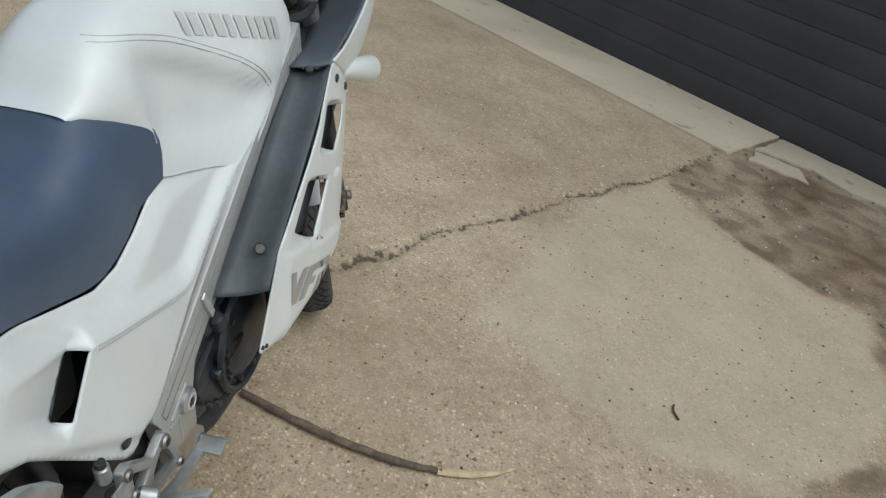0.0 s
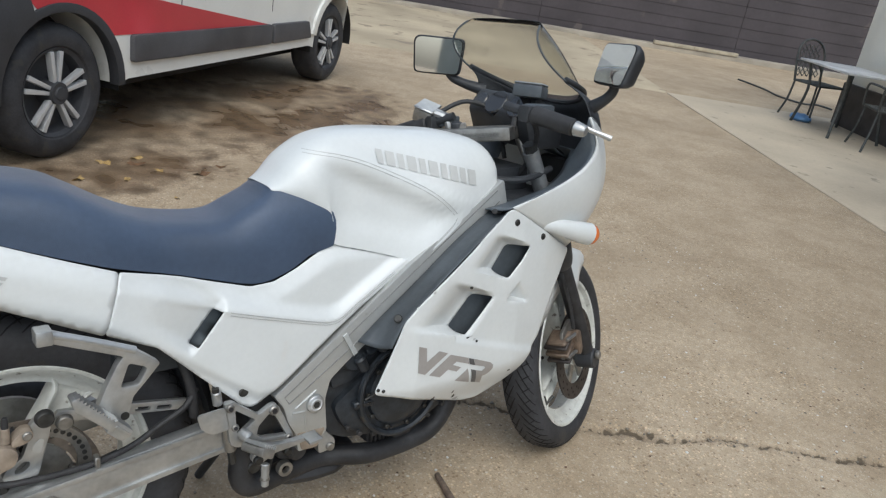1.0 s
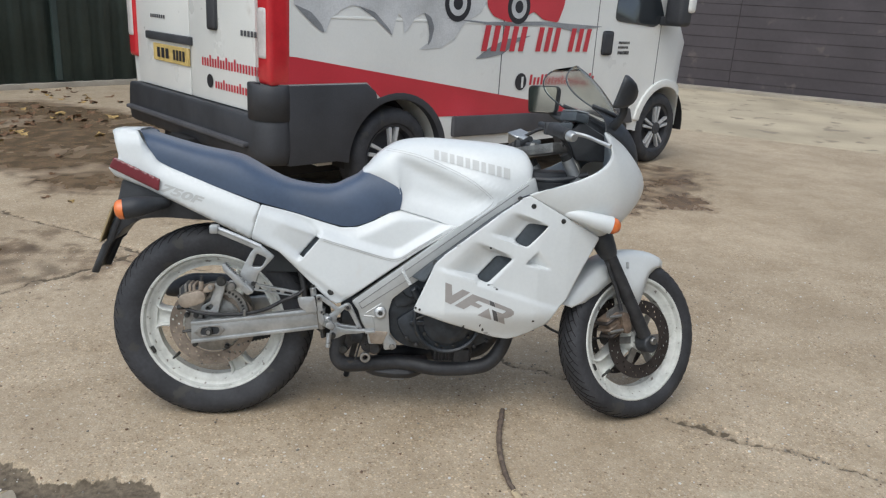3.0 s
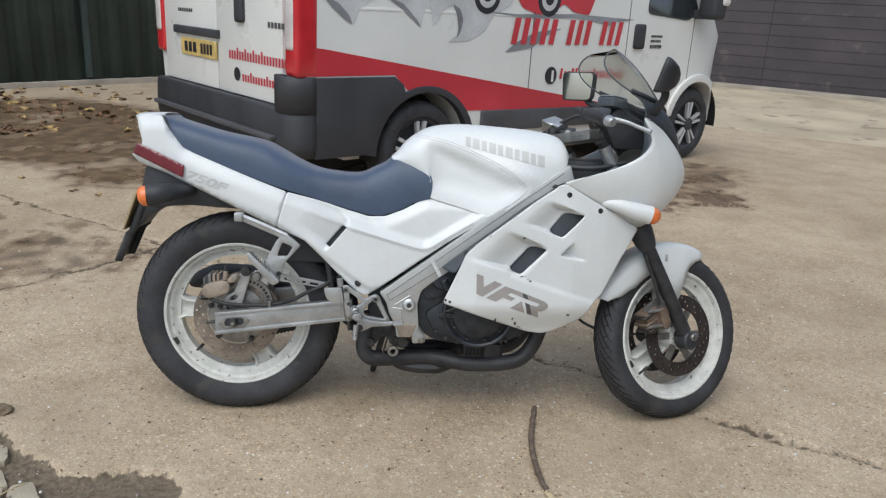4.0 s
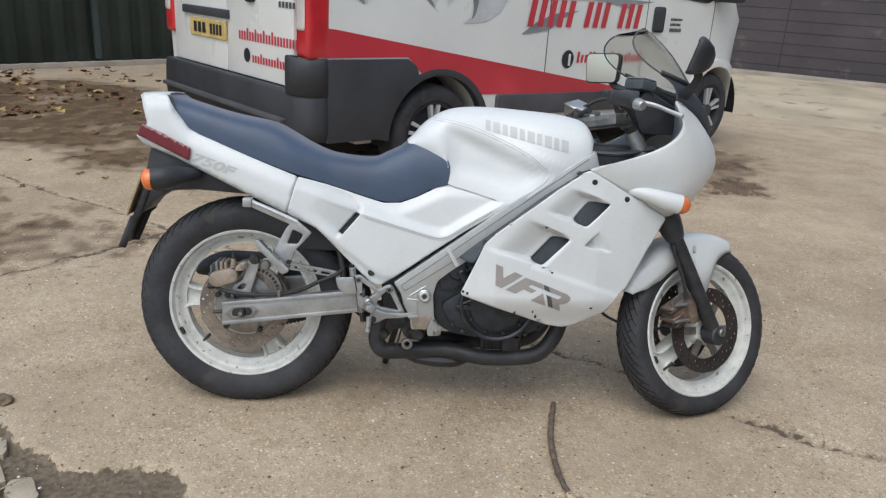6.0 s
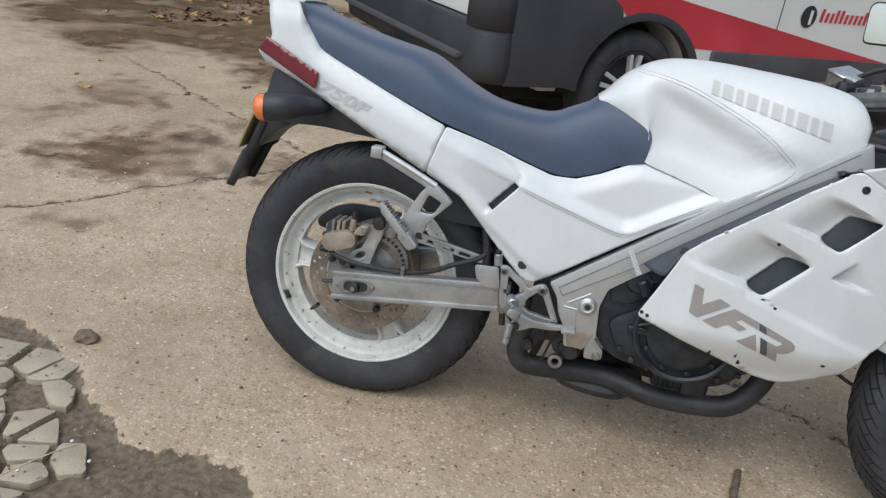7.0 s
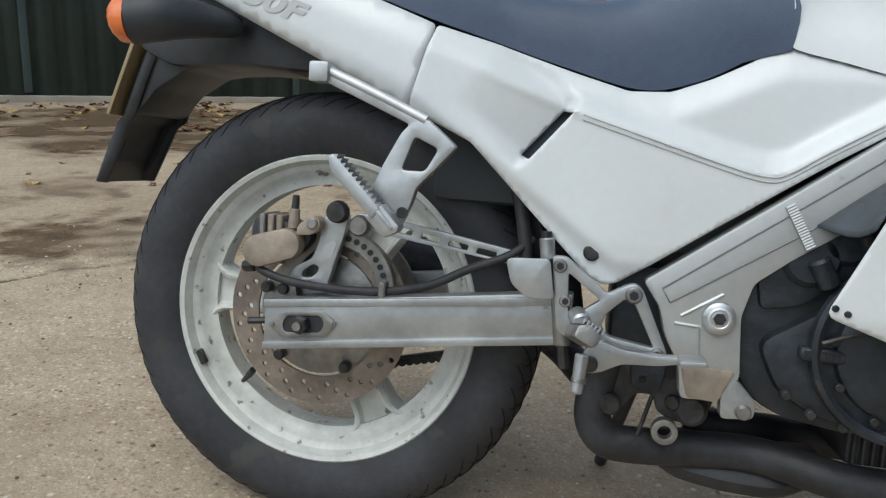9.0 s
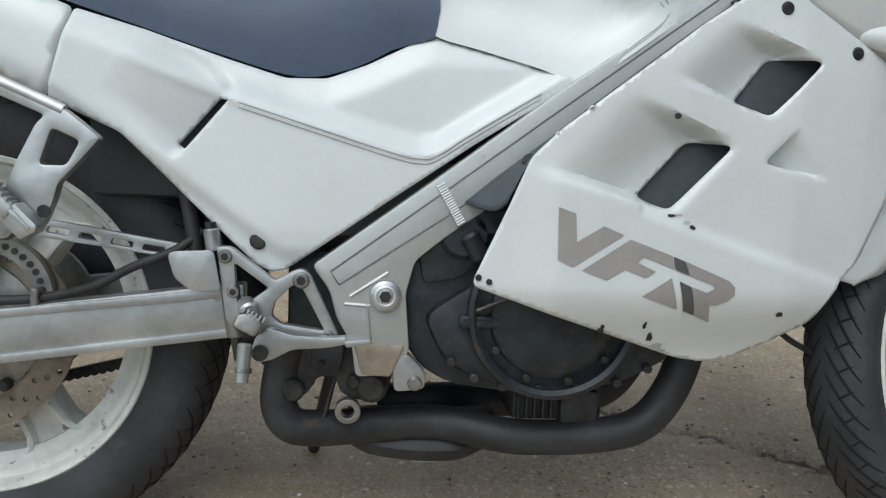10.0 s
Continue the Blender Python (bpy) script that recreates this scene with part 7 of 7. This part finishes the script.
# handlebars in place as they stand
def bar_side(inner, outer, lever_tip, s):
    i, o = Vector(inner), Vector(outer)
    d = (o - i).normalized()
    hb = part("handlebar", cyl(B(), i - d * 0.09, o, 0.011, seg=14), M["black"], bike)
    g = part("grip", cyl(B(), i - d * 0.012, o - d * 0.012, 0.0215, 0.0195, seg=22, bevel=0.004), M["hose"], hb, "black rubber grip")
    part("bar_end", cyl(B(), o - d * 0.012, o + d * 0.018, 0.0175, 0.014, seg=18, bevel=0.004), M["alloy"], hb, "silver bar-end weight")
    part("switch_box", box(B(), -0.019, 0.019, -0.018, 0.018, -0.021, 0.018, 0.008, 2, Matrix.Translation(i - d * 0.025)), M["black"], hb)
    lt = Vector(lever_tip)
    ls = i - d * 0.01 + Vector((0.045, 0, -0.008))
    part("lever", tube(B(), [tuple(ls), tuple(ls + (lt - ls) * 0.35 + Vector((0.012, 0, 0.004))), tuple(ls + (lt - ls) * 0.7 + Vector((0.006, 0, 0.002))), tuple(lt)], 0.0065, 10, 5, radii=[0.009, 0.0065, 0.006, 0.0075], flat=0.75), M["alloy"], hb, "polished control lever")
    mc = part("lever_master", box(B(), -0.035, 0.03, -0.022, 0.022, -0.014, 0.014, 0.006, 2, Matrix.Translation(i - d * 0.03 + Vector((0.04, 0, 0.004)))), M["grey_plastic"], hb)
    return hb


bar_side((1.078, -0.195, 1.004), (1.106, -0.300, 0.988), (1.235, -0.289, 0.962), -1)
bar_side((1.035, 0.175, 0.930), (0.985, 0.280, 0.885), (1.08, 0.30, 0.885), 1)
rs = part("brake_reservoir", box(B(), -0.03, 0.03, -0.038, 0.038, -0.014, 0.016, 0.005, 2, pose(1.180, -0.060, 1.044, 0, 8, 28)), M["grey_plastic"], bike, "grey brake fluid reservoir")
part("cap", box(B(), -0.029, 0.029, -0.037, 0.037, 0.016, 0.022, 0.003, 1, pose(1.180, -0.060, 1.044, 0, 8, 28)), M["alloy"], rs)
rs = part("clutch_reservoir", box(B(), -0.03, 0.03, -0.026, 0.026, -0.018, 0.018, 0.005, 2, pose(1.046, 0.185, 0.958, 16, -14, 28)), M["steel"], bike, "square silver clutch fluid reservoir")
part("cap", box(B(), -0.032, 0.032, -0.028, 0.028, 0.018, 0.025, 0.003, 1, pose(1.046, 0.185, 0.958, 16, -14, 28)), M["alloy"], rs)
part("ignition_switch", cyl(B(), (1.066, 0.075, 0.925), (1.062, 0.075, 0.951), 0.015, seg=18, bevel=0.003), M["black"], bike)
part("fork_stay", cyl(B(), (1.190, -0.028, 0.925), (1.210, -0.078, 0.835), 0.013, seg=14, bevel=0.002), M["steel"], bike)
part("clutch_bracket", tube(B(), [(1.05, 0.15, 0.965), (1.068, 0.125, 0.955), (1.075, 0.115, 0.928)], 0.012, 10, 4, flat=1.4), M["alloy"], bike)
part("fairing_stay", tube(B(), [(1.02, -0.10, 0.84), (1.12, -0.13, 0.84), (1.22, -0.12, 0.86)], 0.009, 8, 4), M["black"], bike)

# ---- screen, mirrors, indicators ----
SHIFT = 0.036
SCREEN_BASE = [(1.212, -0.180, 1.080), (1.265, -0.178, 1.062), (1.310, -0.158, 1.045), (1.345, -0.115, 1.025), (1.365, -0.06, 1.012), (1.372, 0, 1.008)]
SCREEN_MID = [(1.131, -0.165, 1.146), (1.180, -0.163, 1.143), (1.226, -0.148, 1.140), (1.263, -0.108, 1.138), (1.282, -0.055, 1.137), (1.288, 0, 1.137)]
SCREEN_TOP = [(1.150, -0.134, 1.203), (1.158, -0.128, 1.209), (1.170, -0.112, 1.212), (1.182, -0.08, 1.214), (1.189, -0.04, 1.215), (1.191, 0, 1.215)]


def screen_mesh():
    Bs, Ms, T = spline(SCREEN_BASE, 5), spline(SCREEN_MID, 5), spline(SCREEN_TOP, 5)
    half = [[b * (2 * (u - 0.5) * (u - 1)) + m * (4 * u * (1 - u)) + t * (2 * u * (u - 0.5)) for u in np.linspace(0, 1, 11)] for b, m, t in zip(Bs, Ms, T)]
    rows = half + [[Vector((p.x, -p.y, p.z)) for p in r] for r in half[-2::-1]]
    rows = [[p + Vector((0, SHIFT, 0)) for p in r] for r in rows]
    bm = B()
    grid(bm, rows)
    return bm, rows


def nose():
    rows = []
    for s in (1, -1):
        base = spline([(x, y * s + SHIFT, z - 0.002) for x, y, z in SCREEN_BASE], 6)
        edge = spline([(x, y * s, z) for x, y, z in [HI[4], (1.272, -0.207, 0.987)] + HI[5:]], 6)
        half = [[e + (b - e) * t + Vector((0.016, 0, 0.006)) * math.sin(t * math.pi) for t in np.linspace(0, 1, 7)] for e, b in zip(edge, base)]
        rows = half if s > 0 else rows + half[-2::-1]
    bm = B()
    grid(bm, rows)
    return bm


thick(part("nose_panel", nose(), M["black"], bike, "black panel above the headlamp"), 0.003)
bm, rows = screen_mesh()
scr = part("windscreen", bm, M["screen"], bike, "smoked tinted windscreen", smooth=60)
thick(scr, 0.002)
scr.visible_shadow = False
for side in (rows[0], rows[-1]):
    part("screen_edge", tube(B(), [tuple(p) for p in side], 0.0026, 8, 1), M["grey_plastic"], scr)
part("screen_trim", tube(B(), [tuple(r[0] + Vector((0, 0, 0.004))) for r in rows], 0.007, 8, 1), M["black"], bike)


def mirror(centre, glass_dir, across, stalk, s):
    """A mirror head of rounded oblong shape on a bent black stalk."""
    n = Vector(glass_dir).normalized()
    a = (Vector(across) - n * Vector(across).dot(n)).normalized()
    u = n.cross(a).normalized()
    if u.z < 0:
        u = -u
    c = Vector(centre)
    k = 1.20
    o = softened([(x * k, z * k) for x, z in [(-0.056, -0.037), (-0.060, 0.031), (-0.050, 0.040), (0.051, 0.038), (0.056, 0.029), (0.050, -0.036), (0.041, -0.041), (-0.047, -0.041)]], 0.013)
    bm = B()
    rings = []
    for sc, back in ((1.0, 0.0), (1.06, 0.003), (1.07, 0.010), (0.96, 0.026), (0.74, 0.044), (0.40, 0.056), (0.04, 0.060)):
        rings.append([c - n * back + a * (x * sc) + u * (z * sc) for x, z in o])
    grid(bm, rings, close_v=True)
    h = part("mirror", bm, M["black"], bike, "black rear-view mirror on a bent stalk", smooth=50)
    bm = B()
    bm.faces.new([bm.verts.new(c + n * 0.001 + a * (x * 0.98) + u * (z * 0.98)) for x, z in o])
    part("mirror_glass", bm, M["mirror"], h)
    part("stalk", tube(B(), stalk, 0.012, 10, 5, radii=[0.013, 0.012, 0.013, 0.018]), M["black"], h)
    return h


mirror((1.150, 0.285, 1.106), (-0.80, -0.60, 0.0), (0.66, -0.75, 0), [(1.182, 0.278, 1.072), (1.190, 0.270, 1.050), (1.215, 0.245, 1.035), (1.262, 0.205, 1.02)], 1)
mirror((1.262, -0.242, 1.132), (-0.90, 0.30, 0.30), (0.36, 0.93, 0), [(1.282, -0.235, 1.105), (1.288, -0.232, 1.07), (1.282, -0.215, 1.045), (1.272, -0.18, 1.02)], -1)


def front_indicator(s):
    bm = B()
    pts = [(1.12, 0.195, 0.742), (1.18, 0.210, 0.733), (1.24, 0.218, 0.718), (1.282, 0.220, 0.708)]
    tube(bm, [(x, s * y, z) for x, y, z in pts], 0.02, 16, 6, radii=[0.010, 0.020, 0.027, 0.029], flat=0.9)
    ind = part("front_indicator", bm, M["paint"], bike, "white faired-in front indicator")
    bm = B()
    tube(bm, [(1.279, s * 0.2195, 0.709), (1.295, s * 0.220, 0.705), (1.308, s * 0.219, 0.702)], 0.02, 16, 4, radii=[0.0275, 0.026, 0.016], flat=0.9)
    part("lens", bm, M["amber"], ind, "amber lens")


def rear_indicator(s):
    bm = B()
    tube(bm, [(-0.13, s * 0.10, 0.722), (-0.17, s * 0.15, 0.722), (-0.20, s * 0.185, 0.718), (-0.236, s * 0.195, 0.712)], 0.03, 14, 5, radii=[0.014, 0.026, 0.032, 0.033])
    ind = part("rear_indicator", bm, M["black"], bike, "black rear indicator")
    bm = B()
    tube(bm, [(-0.234, s * 0.195, 0.712), (-0.25, s * 0.196, 0.711), (-0.258, s * 0.196, 0.710)], 0.03, 14, 3, radii=[0.0315, 0.030, 0.022])
    part("lens", bm, M["amber"], ind, "amber lens")


for s in (-1, 1):
    front_indicator(s)
    rear_indicator(s)
part("nose_grille", box(B(), 1.38, 1.43, -0.09, 0.09, 0.78, 0.86, 0.02), M["black"], bike)

# ---- rear underside ----
part("undertail", slab(B(), softened([(-0.272, 0.795), (-0.285, 0.735), (-0.30, 0.69), (-0.245, 0.665), (-0.14, 0.672), (0.02, 0.665), (0.14, 0.61), (0.23, 0.56), (0.30, 0.56), (0.15, 0.66), (-0.05, 0.74)], 0.015), -0.085, 0.085, bevel=0.01), M["black"], bike, "black plastic undertail")
rows = []
for x, z, half in ((-0.270, 0.715, 0.070), (-0.292, 0.690, 0.073), (-0.312, 0.635, 0.075), (-0.329, 0.586, 0.075), (-0.341, 0.577, 0.070), (-0.344, 0.570, 0.069), (-0.362, 0.527, 0.067), (-0.380, 0.484, 0.064)):
    rows.append([(x + o, half * u, z) for u, o in ((-1.0, 0.022), (-0.98, 0.006), (-0.90, 0.0), (-0.4, -0.003), (0.4, -0.003), (0.90, 0.0), (0.98, 0.006), (1.0, 0.022))])
bm = B()
grid(bm, rows)
fl = thick(part("rear_mudguard_flap", bm, M["black"], bike, "black moulded rear mudguard flap"), 0.006, 0.0)
part("upper_fender", slab(B(), softened([(-0.18, 0.705), (-0.285, 0.706), (-0.325, 0.590), (-0.305, 0.592), (-0.275, 0.630), (-0.225, 0.662), (-0.165, 0.672)], 0.008), -0.072, 0.072, bevel=0.006), M["black"], bike)
part("flap_panel", slab(B(), [(-0.352, 0.553), (-0.350, 0.553), (-0.365, 0.517), (-0.367, 0.517)], -0.030, 0.030), M["inner"], fl)
pl = part("number_plate", box(B(), -0.003, 0.003, -0.088, 0.088, -0.062, 0.062, 0.001, 1, pose(-0.323, 0, 0.647, 0, 20, 0)), M["bike_plate"], bike, "aged yellow rear number plate")
for a in (-0.05, 0.0, 0.05):
    part("plate_bar", box(B(), -0.0042, -0.0032, a - 0.018, a + 0.018, -0.03, 0.03, m=pose(-0.323, 0, 0.647, 0, 20, 0)), M["ink"], pl)
part("inner_mudguard", grid_part([[(RC[0] + math.cos(a) * 0.355, y, RC[2] + math.sin(a) * 0.355 * 1.0) for y in (-0.075, -0.04, 0, 0.04, 0.075)] for a in np.linspace(0.15, 1.75, 14)]), M["inner"], bike)
part("battery_box", box(B(), 0.16, 0.40, -0.09, 0.09, 0.50, 0.68, 0.02), M["inner"], bike)
part("airbox", box(B(), 0.46, 0.95, -0.08, 0.08, 0.56, 0.70, 0.03), M["black"], bike)
part("seat_base", slab(B(), softened([(-0.17, 0.87), (-0.12, 0.82), (0.16, 0.715), (0.42, 0.645), (0.5, 0.65), (0.57, 0.70), (0.48, 0.74), (0.3, 0.72), (0.0, 0.80)], 0.01), -0.07, 0.07), M["black"], bike)
part("speedo_cable", tube(B(), [(1.04, -0.12, 0.45), (1.075, -0.115, 0.395), (1.105, -0.11, 0.350), (1.15, -0.10, 0.318), (1.24, -0.08, 0.285), (1.36, -0.05, 0.28)], 0.0045, 8, 6), M["hose"], bike)

# ---- loose things on the ground ----
def stick():
    p = [(1.0, -0.085, 0.012), (0.975, -0.18, 0.012), (0.955, -0.27, 0.014), (0.943, -0.36, 0.014), (0.94, -0.47, 0.012), (0.952, -0.57, 0.010)]
    st = part("stick", tube(B(), p, 0.012, 10, 6, radii=[0.0075, 0.0095, 0.0095, 0.009, 0.0085, 0.007]), M["stick"], None)
    for v in st.data.vertices:
        v.co += Vector((noise.noise(v.co * 60), noise.noise(v.co * 60 + Vector((5, 0, 0))), noise.noise(v.co * 50))) * 0.003
    tagged(st, "curved brown bark stick with a pale frayed end", "stick")
    part("frayed_end", tube(B(), [(0.951, -0.56, 0.010), (0.97, -0.63, 0.008), (1.0, -0.69, 0.008), (1.03, -0.73, 0.007)], 0.008, 8, 5, radii=[0.008, 0.007, 0.005, 0.002], flat=1.3), M["stick_end"], st)
    part("frayed_end", tube(B(), [(0.956, -0.58, 0.008), (0.985, -0.655, 0.006), (1.01, -0.69, 0.006)], 0.004, 8, 4, radii=[0.005, 0.004, 0.001]), M["stick_end"], st)


stick()


def pebble_mesh(seed, flat=0.6):
    bm = B()
    bmesh.ops.create_icosphere(bm, subdivisions=1, radius=1.0)
    off = Vector((seed * 3.7, seed * 1.3, 0))
    for v in bm.verts:
        v.co *= 1 + 0.35 * noise.noise(v.co * 1.3 + off)
        v.co.z *= flat
    return bm


def scatter(name, count, area, sizes, material, label, seed, flat=0.5, keep=lambda x, y: True):
    """One object of many loose bits."""
    rng = random.Random(seed)
    base = []
    for k in range(6):
        bm = pebble_mesh(seed + k, flat)
        bm.verts.index_update()
        base.append(([v.co.copy() for v in bm.verts], [[v.index for v in f.verts] for f in bm.faces]))
        bm.free()
    V, F = [], []
    made = 0
    while made < count:
        x, y = rng.uniform(area[0], area[1]), rng.uniform(area[2], area[3])
        made += 1
        if not keep(x, y):
            continue
        s = sizes[0] + (sizes[1] - sizes[0]) * rng.random() ** 3
        vs, fs = rng.choice(base)
        a = rng.uniform(0, 6.28)
        k0 = len(V)
        for v in vs:
            V.append((x + s * (v.x * math.cos(a) - v.y * math.sin(a)), y + s * (v.x * math.sin(a) + v.y * math.cos(a)), s * v.z + s * flat * 0.55))
        F += [[i + k0 for i in f] for f in fs]
    me = bpy.data.meshes.new(name)
    me.from_pydata(V, [], F)
    me.polygons.foreach_set("use_smooth", [True] * len(F))
    me.materials.append(material)
    ob = new(name, me)
    return tagged(ob, label, "grit", kind="stuff")


def in_poly(poly):
    def f(x, y):
        return bool(inside(poly, np.array([x]), np.array([y]))[0])
    return f


scatter("grit", 1700, (-1.6, 3.2, -1.9, 1.6), (0.0012, 0.006), M["stone"], "small loose grit and stones scattered on the concrete", 3)
scatter("crumbs", 800, (-1.6, 3.2, -1.9, 1.6), (0.0012, 0.0045), M["bark"], "dark crumbs of soil scattered on the concrete", 9)
scatter("red_chips", 1500, (-1.6, 3.4, -1.9, 1.6), (0.0012, 0.0055), M["red_stone"], "red-brown stone chips scattered on the concrete", 29)
scatter("pale_chips", 1700, (-1.6, 3.4, -1.9, 1.6), (0.0012, 0.006), M["paper"], "pale stone chips scattered on the concrete", 17)
scatter("rubble", 600, (-2.0, 0.1, -1.5, -0.2), (0.002, 0.007), M["stone"], "broken concrete rubble in the worn trench", 5, 0.6, in_poly(TRENCH))
scatter("edge_gravel", 700, (0.9, 4.2, -3.4, -1.0), (0.003, 0.014), M["stone"], "damp gravel beside the building", 6, 0.6, in_poly(DAMP_EDGE))
on_crack = lambda x, y: near_line(CRACK, np.array([x]), np.array([y]), False)[0] < 0.03
scatter("crack_gravel", 9000, (1.0, 3.9, -1.8, 0.45), (0.0015, 0.0055), M["stone"], "gravel lying along the crack", 7, 0.6, on_crack)


def lump(name, x, y, sx, sy, sz, material, label, cat, seed, z=0.0):
    bm = B()
    bmesh.ops.create_icosphere(bm, subdivisions=3, radius=1.0)
    o = Vector((seed * 2.1, seed * 0.7, 3))
    for v in bm.verts:
        v.co *= 1 + 0.3 * noise.noise(v.co * 1.4 + o) + 0.10 * noise.noise(v.co * 5 + o)
        v.co = Vector((v.co.x * sx, v.co.y * sy, max(v.co.z, -0.45) * sz + 0.4 * sz))
    ob = part(name, bm, material)
    ob.location = (x, y, z)
    return tagged(ob, label, cat)


lump("clod", -0.735, -0.14, 0.034, 0.026, 0.020, M["clod"], "brown clod of earth on the concrete", "clod", 2)


def broken_slabs():
    """Flat pieces of broken concrete with soil between them: the cells round scattered points."""
    rg = random.Random(23)
    pts = []
    while len(pts) < 95:
        p = np.array([rg.uniform(-1.25, -0.42), rg.uniform(-0.85, -0.26)])
        if all(np.linalg.norm(p - q) > rg.choice((0.03, 0.04, 0.06)) for q in pts):
            pts.append(p)
    for i, c in enumerate(pts):
        cell = [c + np.array(v) * 0.06 for v in ((-1, -1), (1, -1), (1, 1), (-1, 1))]
        for j, o in enumerate(pts):
            if i == j or np.linalg.norm(o - c) > 0.3:
                continue
            mid, nrm = (c + o) / 2, (o - c) / np.linalg.norm(o - c)
            mid = mid - nrm * rg.uniform(0.0025, 0.008)
            out = []
            for a, b in zip(cell, cell[1:] + cell[:1]):
                da, db = (a - mid) @ nrm, (b - mid) @ nrm
                if da <= 0:
                    out.append(a)
                if da * db < 0:
                    out.append(a + (b - a) * da / (da - db))
            cell = out
        if len(cell) < 3 or not in_poly(TRENCH)(c[0], c[1]) or near_line(TRENCH, np.array([c[0]]), np.array([c[1]]))[0] < 0.02 or rg.random() < 0.10 or c[0] > -0.45:
            continue
        q = [tuple((p - c) * rg.uniform(0.90, 1.0)) for p in divided([tuple(p) for p in cell], 0.035)]
        q = softened([(float(x), float(y)) for x, y in q], 0.006, 2)
        bm = slab(B(), q, 0.0, 0.02, bevel=0.0018)
        ob = part("concrete_chunk", bm, M["slab"], m=Matrix.Rotation(radians(-90), 4, "X"))
        ob.matrix_world = pose(float(c[0]), float(c[1]), rg.uniform(-0.006, 0.0), rg.uniform(-2, 2), rg.uniform(-2, 2), 0)
        tagged(ob, "flat broken piece of concrete bedded in soil", "rubble")


broken_slabs()
straw = part("straw", tube(B(), [(-0.49, -0.53, 0.012), (-0.52, -0.59, 0.022), (-0.57, -0.67, 0.016)], 0.0018, 6, 4), M["stick_end"])
tagged(straw, "pale dry grass stalk lying on the rubble", "straw")


def leaf_mesh(seed):
    rng = random.Random(seed)
    bm = B()
    n = 11
    L = []
    for k in range(n):
        a = 2 * math.pi * k / n
        r = (1.0 if k % 2 == 0 else 0.55) * rng.uniform(0.75, 1.1)
        L.append((r * math.cos(a), r * math.sin(a) * 0.75, 0.22 * math.sin(a * 2 + seed) + 0.1 * r))
    c = bm.verts.new((0, 0, 0.12))
    vs = [bm.verts.new(p) for p in L]
    for k in range(n):
        bm.faces.new([c, vs[k], vs[(k + 1) % n]])
    me = bpy.data.meshes.new("fallen_leaf")
    bm.to_mesh(me)
    bm.free()
    return me


leaves = [leaf_mesh(k) for k in range(5)]
for k, me in enumerate(leaves):
    me.materials.append(M["leaf"] if k % 2 else M["leaf_brown"])
rng = random.Random(8)
for k in range(170):
    s, n = rng.uniform(-3.5, 4.5), abs(rng.gauss(0, 1.1)) + 0.15
    g = radians(GREEN_TURN)
    x, y = -4.3 + s * math.cos(g) + n * math.sin(g), 7.65 + s * math.sin(g) - n * math.cos(g)
    ob = new("fallen_leaf", leaves[k % 5])
    sc = rng.uniform(0.04, 0.09)
    ob.matrix_world = Matrix.LocRotScale((x, y, 0.004), Euler((rng.uniform(-0.3, 0.3), rng.uniform(-0.3, 0.3), rng.uniform(0, 6.3))), (sc, sc, sc))
    tagged(ob, "dry brown and yellow fallen leaf on damp concrete", "leaf", "fallen leaves by the green wall")
for k in range(40):
    x, y = rng.choice([(-1.2, 3.4), (-0.6, 2.9), (1.0, 2.4), (0.4, 2.5), (-1.9, 3.0)])
    x, y = x + rng.gauss(0, 0.4), y + rng.gauss(0, 0.3)
    ob = new("fallen_leaf", leaves[k % 5])
    sc = rng.uniform(0.02, 0.05)
    ob.matrix_world = Matrix.LocRotScale((x, y, 0.004), Euler((rng.uniform(-0.3, 0.3), 0, rng.uniform(0, 6.3))), (sc, sc, sc))
    tagged(ob, "dry brown and yellow fallen leaf on damp concrete", "leaf", "fallen leaves by the van")
for k in range(80):
    x, y, sd = rng.choice([(-2.89, 4.73, 0.22), (-2.89, 4.73, 0.22), (-2.78, 5.69, 0.3), (-3.6, 6.1, 0.3), (-4.0, 7.3, 0.35), (-3.2, 5.6, 0.8), (-3.2, 5.6, 0.8), (-2.3, 4.2, 0.8)])
    x, y = rng.gauss(x, sd), rng.gauss(y, sd)
    ob = new("fallen_leaf", leaves[k % 5])
    sc = rng.uniform(0.045, 0.10)
    ob.matrix_world = Matrix.LocRotScale((x, y, 0.004), Euler((rng.uniform(-0.3, 0.3), 0, rng.uniform(0, 6.3))), (sc, sc, sc))
    tagged(ob, "dry brown and yellow fallen leaf on damp concrete", "leaf", "fallen leaves by the green wall")
tw = part("twig", tube(B(), [(0, 0, 0.004), (0.03, 0.012, 0.005), (0.06, 0.008, 0.004)], 0.003, 6, 3), M["bark"])
tw.location = (1.395, -1.16, 0)
tagged(tw, "small dry twig on the concrete", "twig")
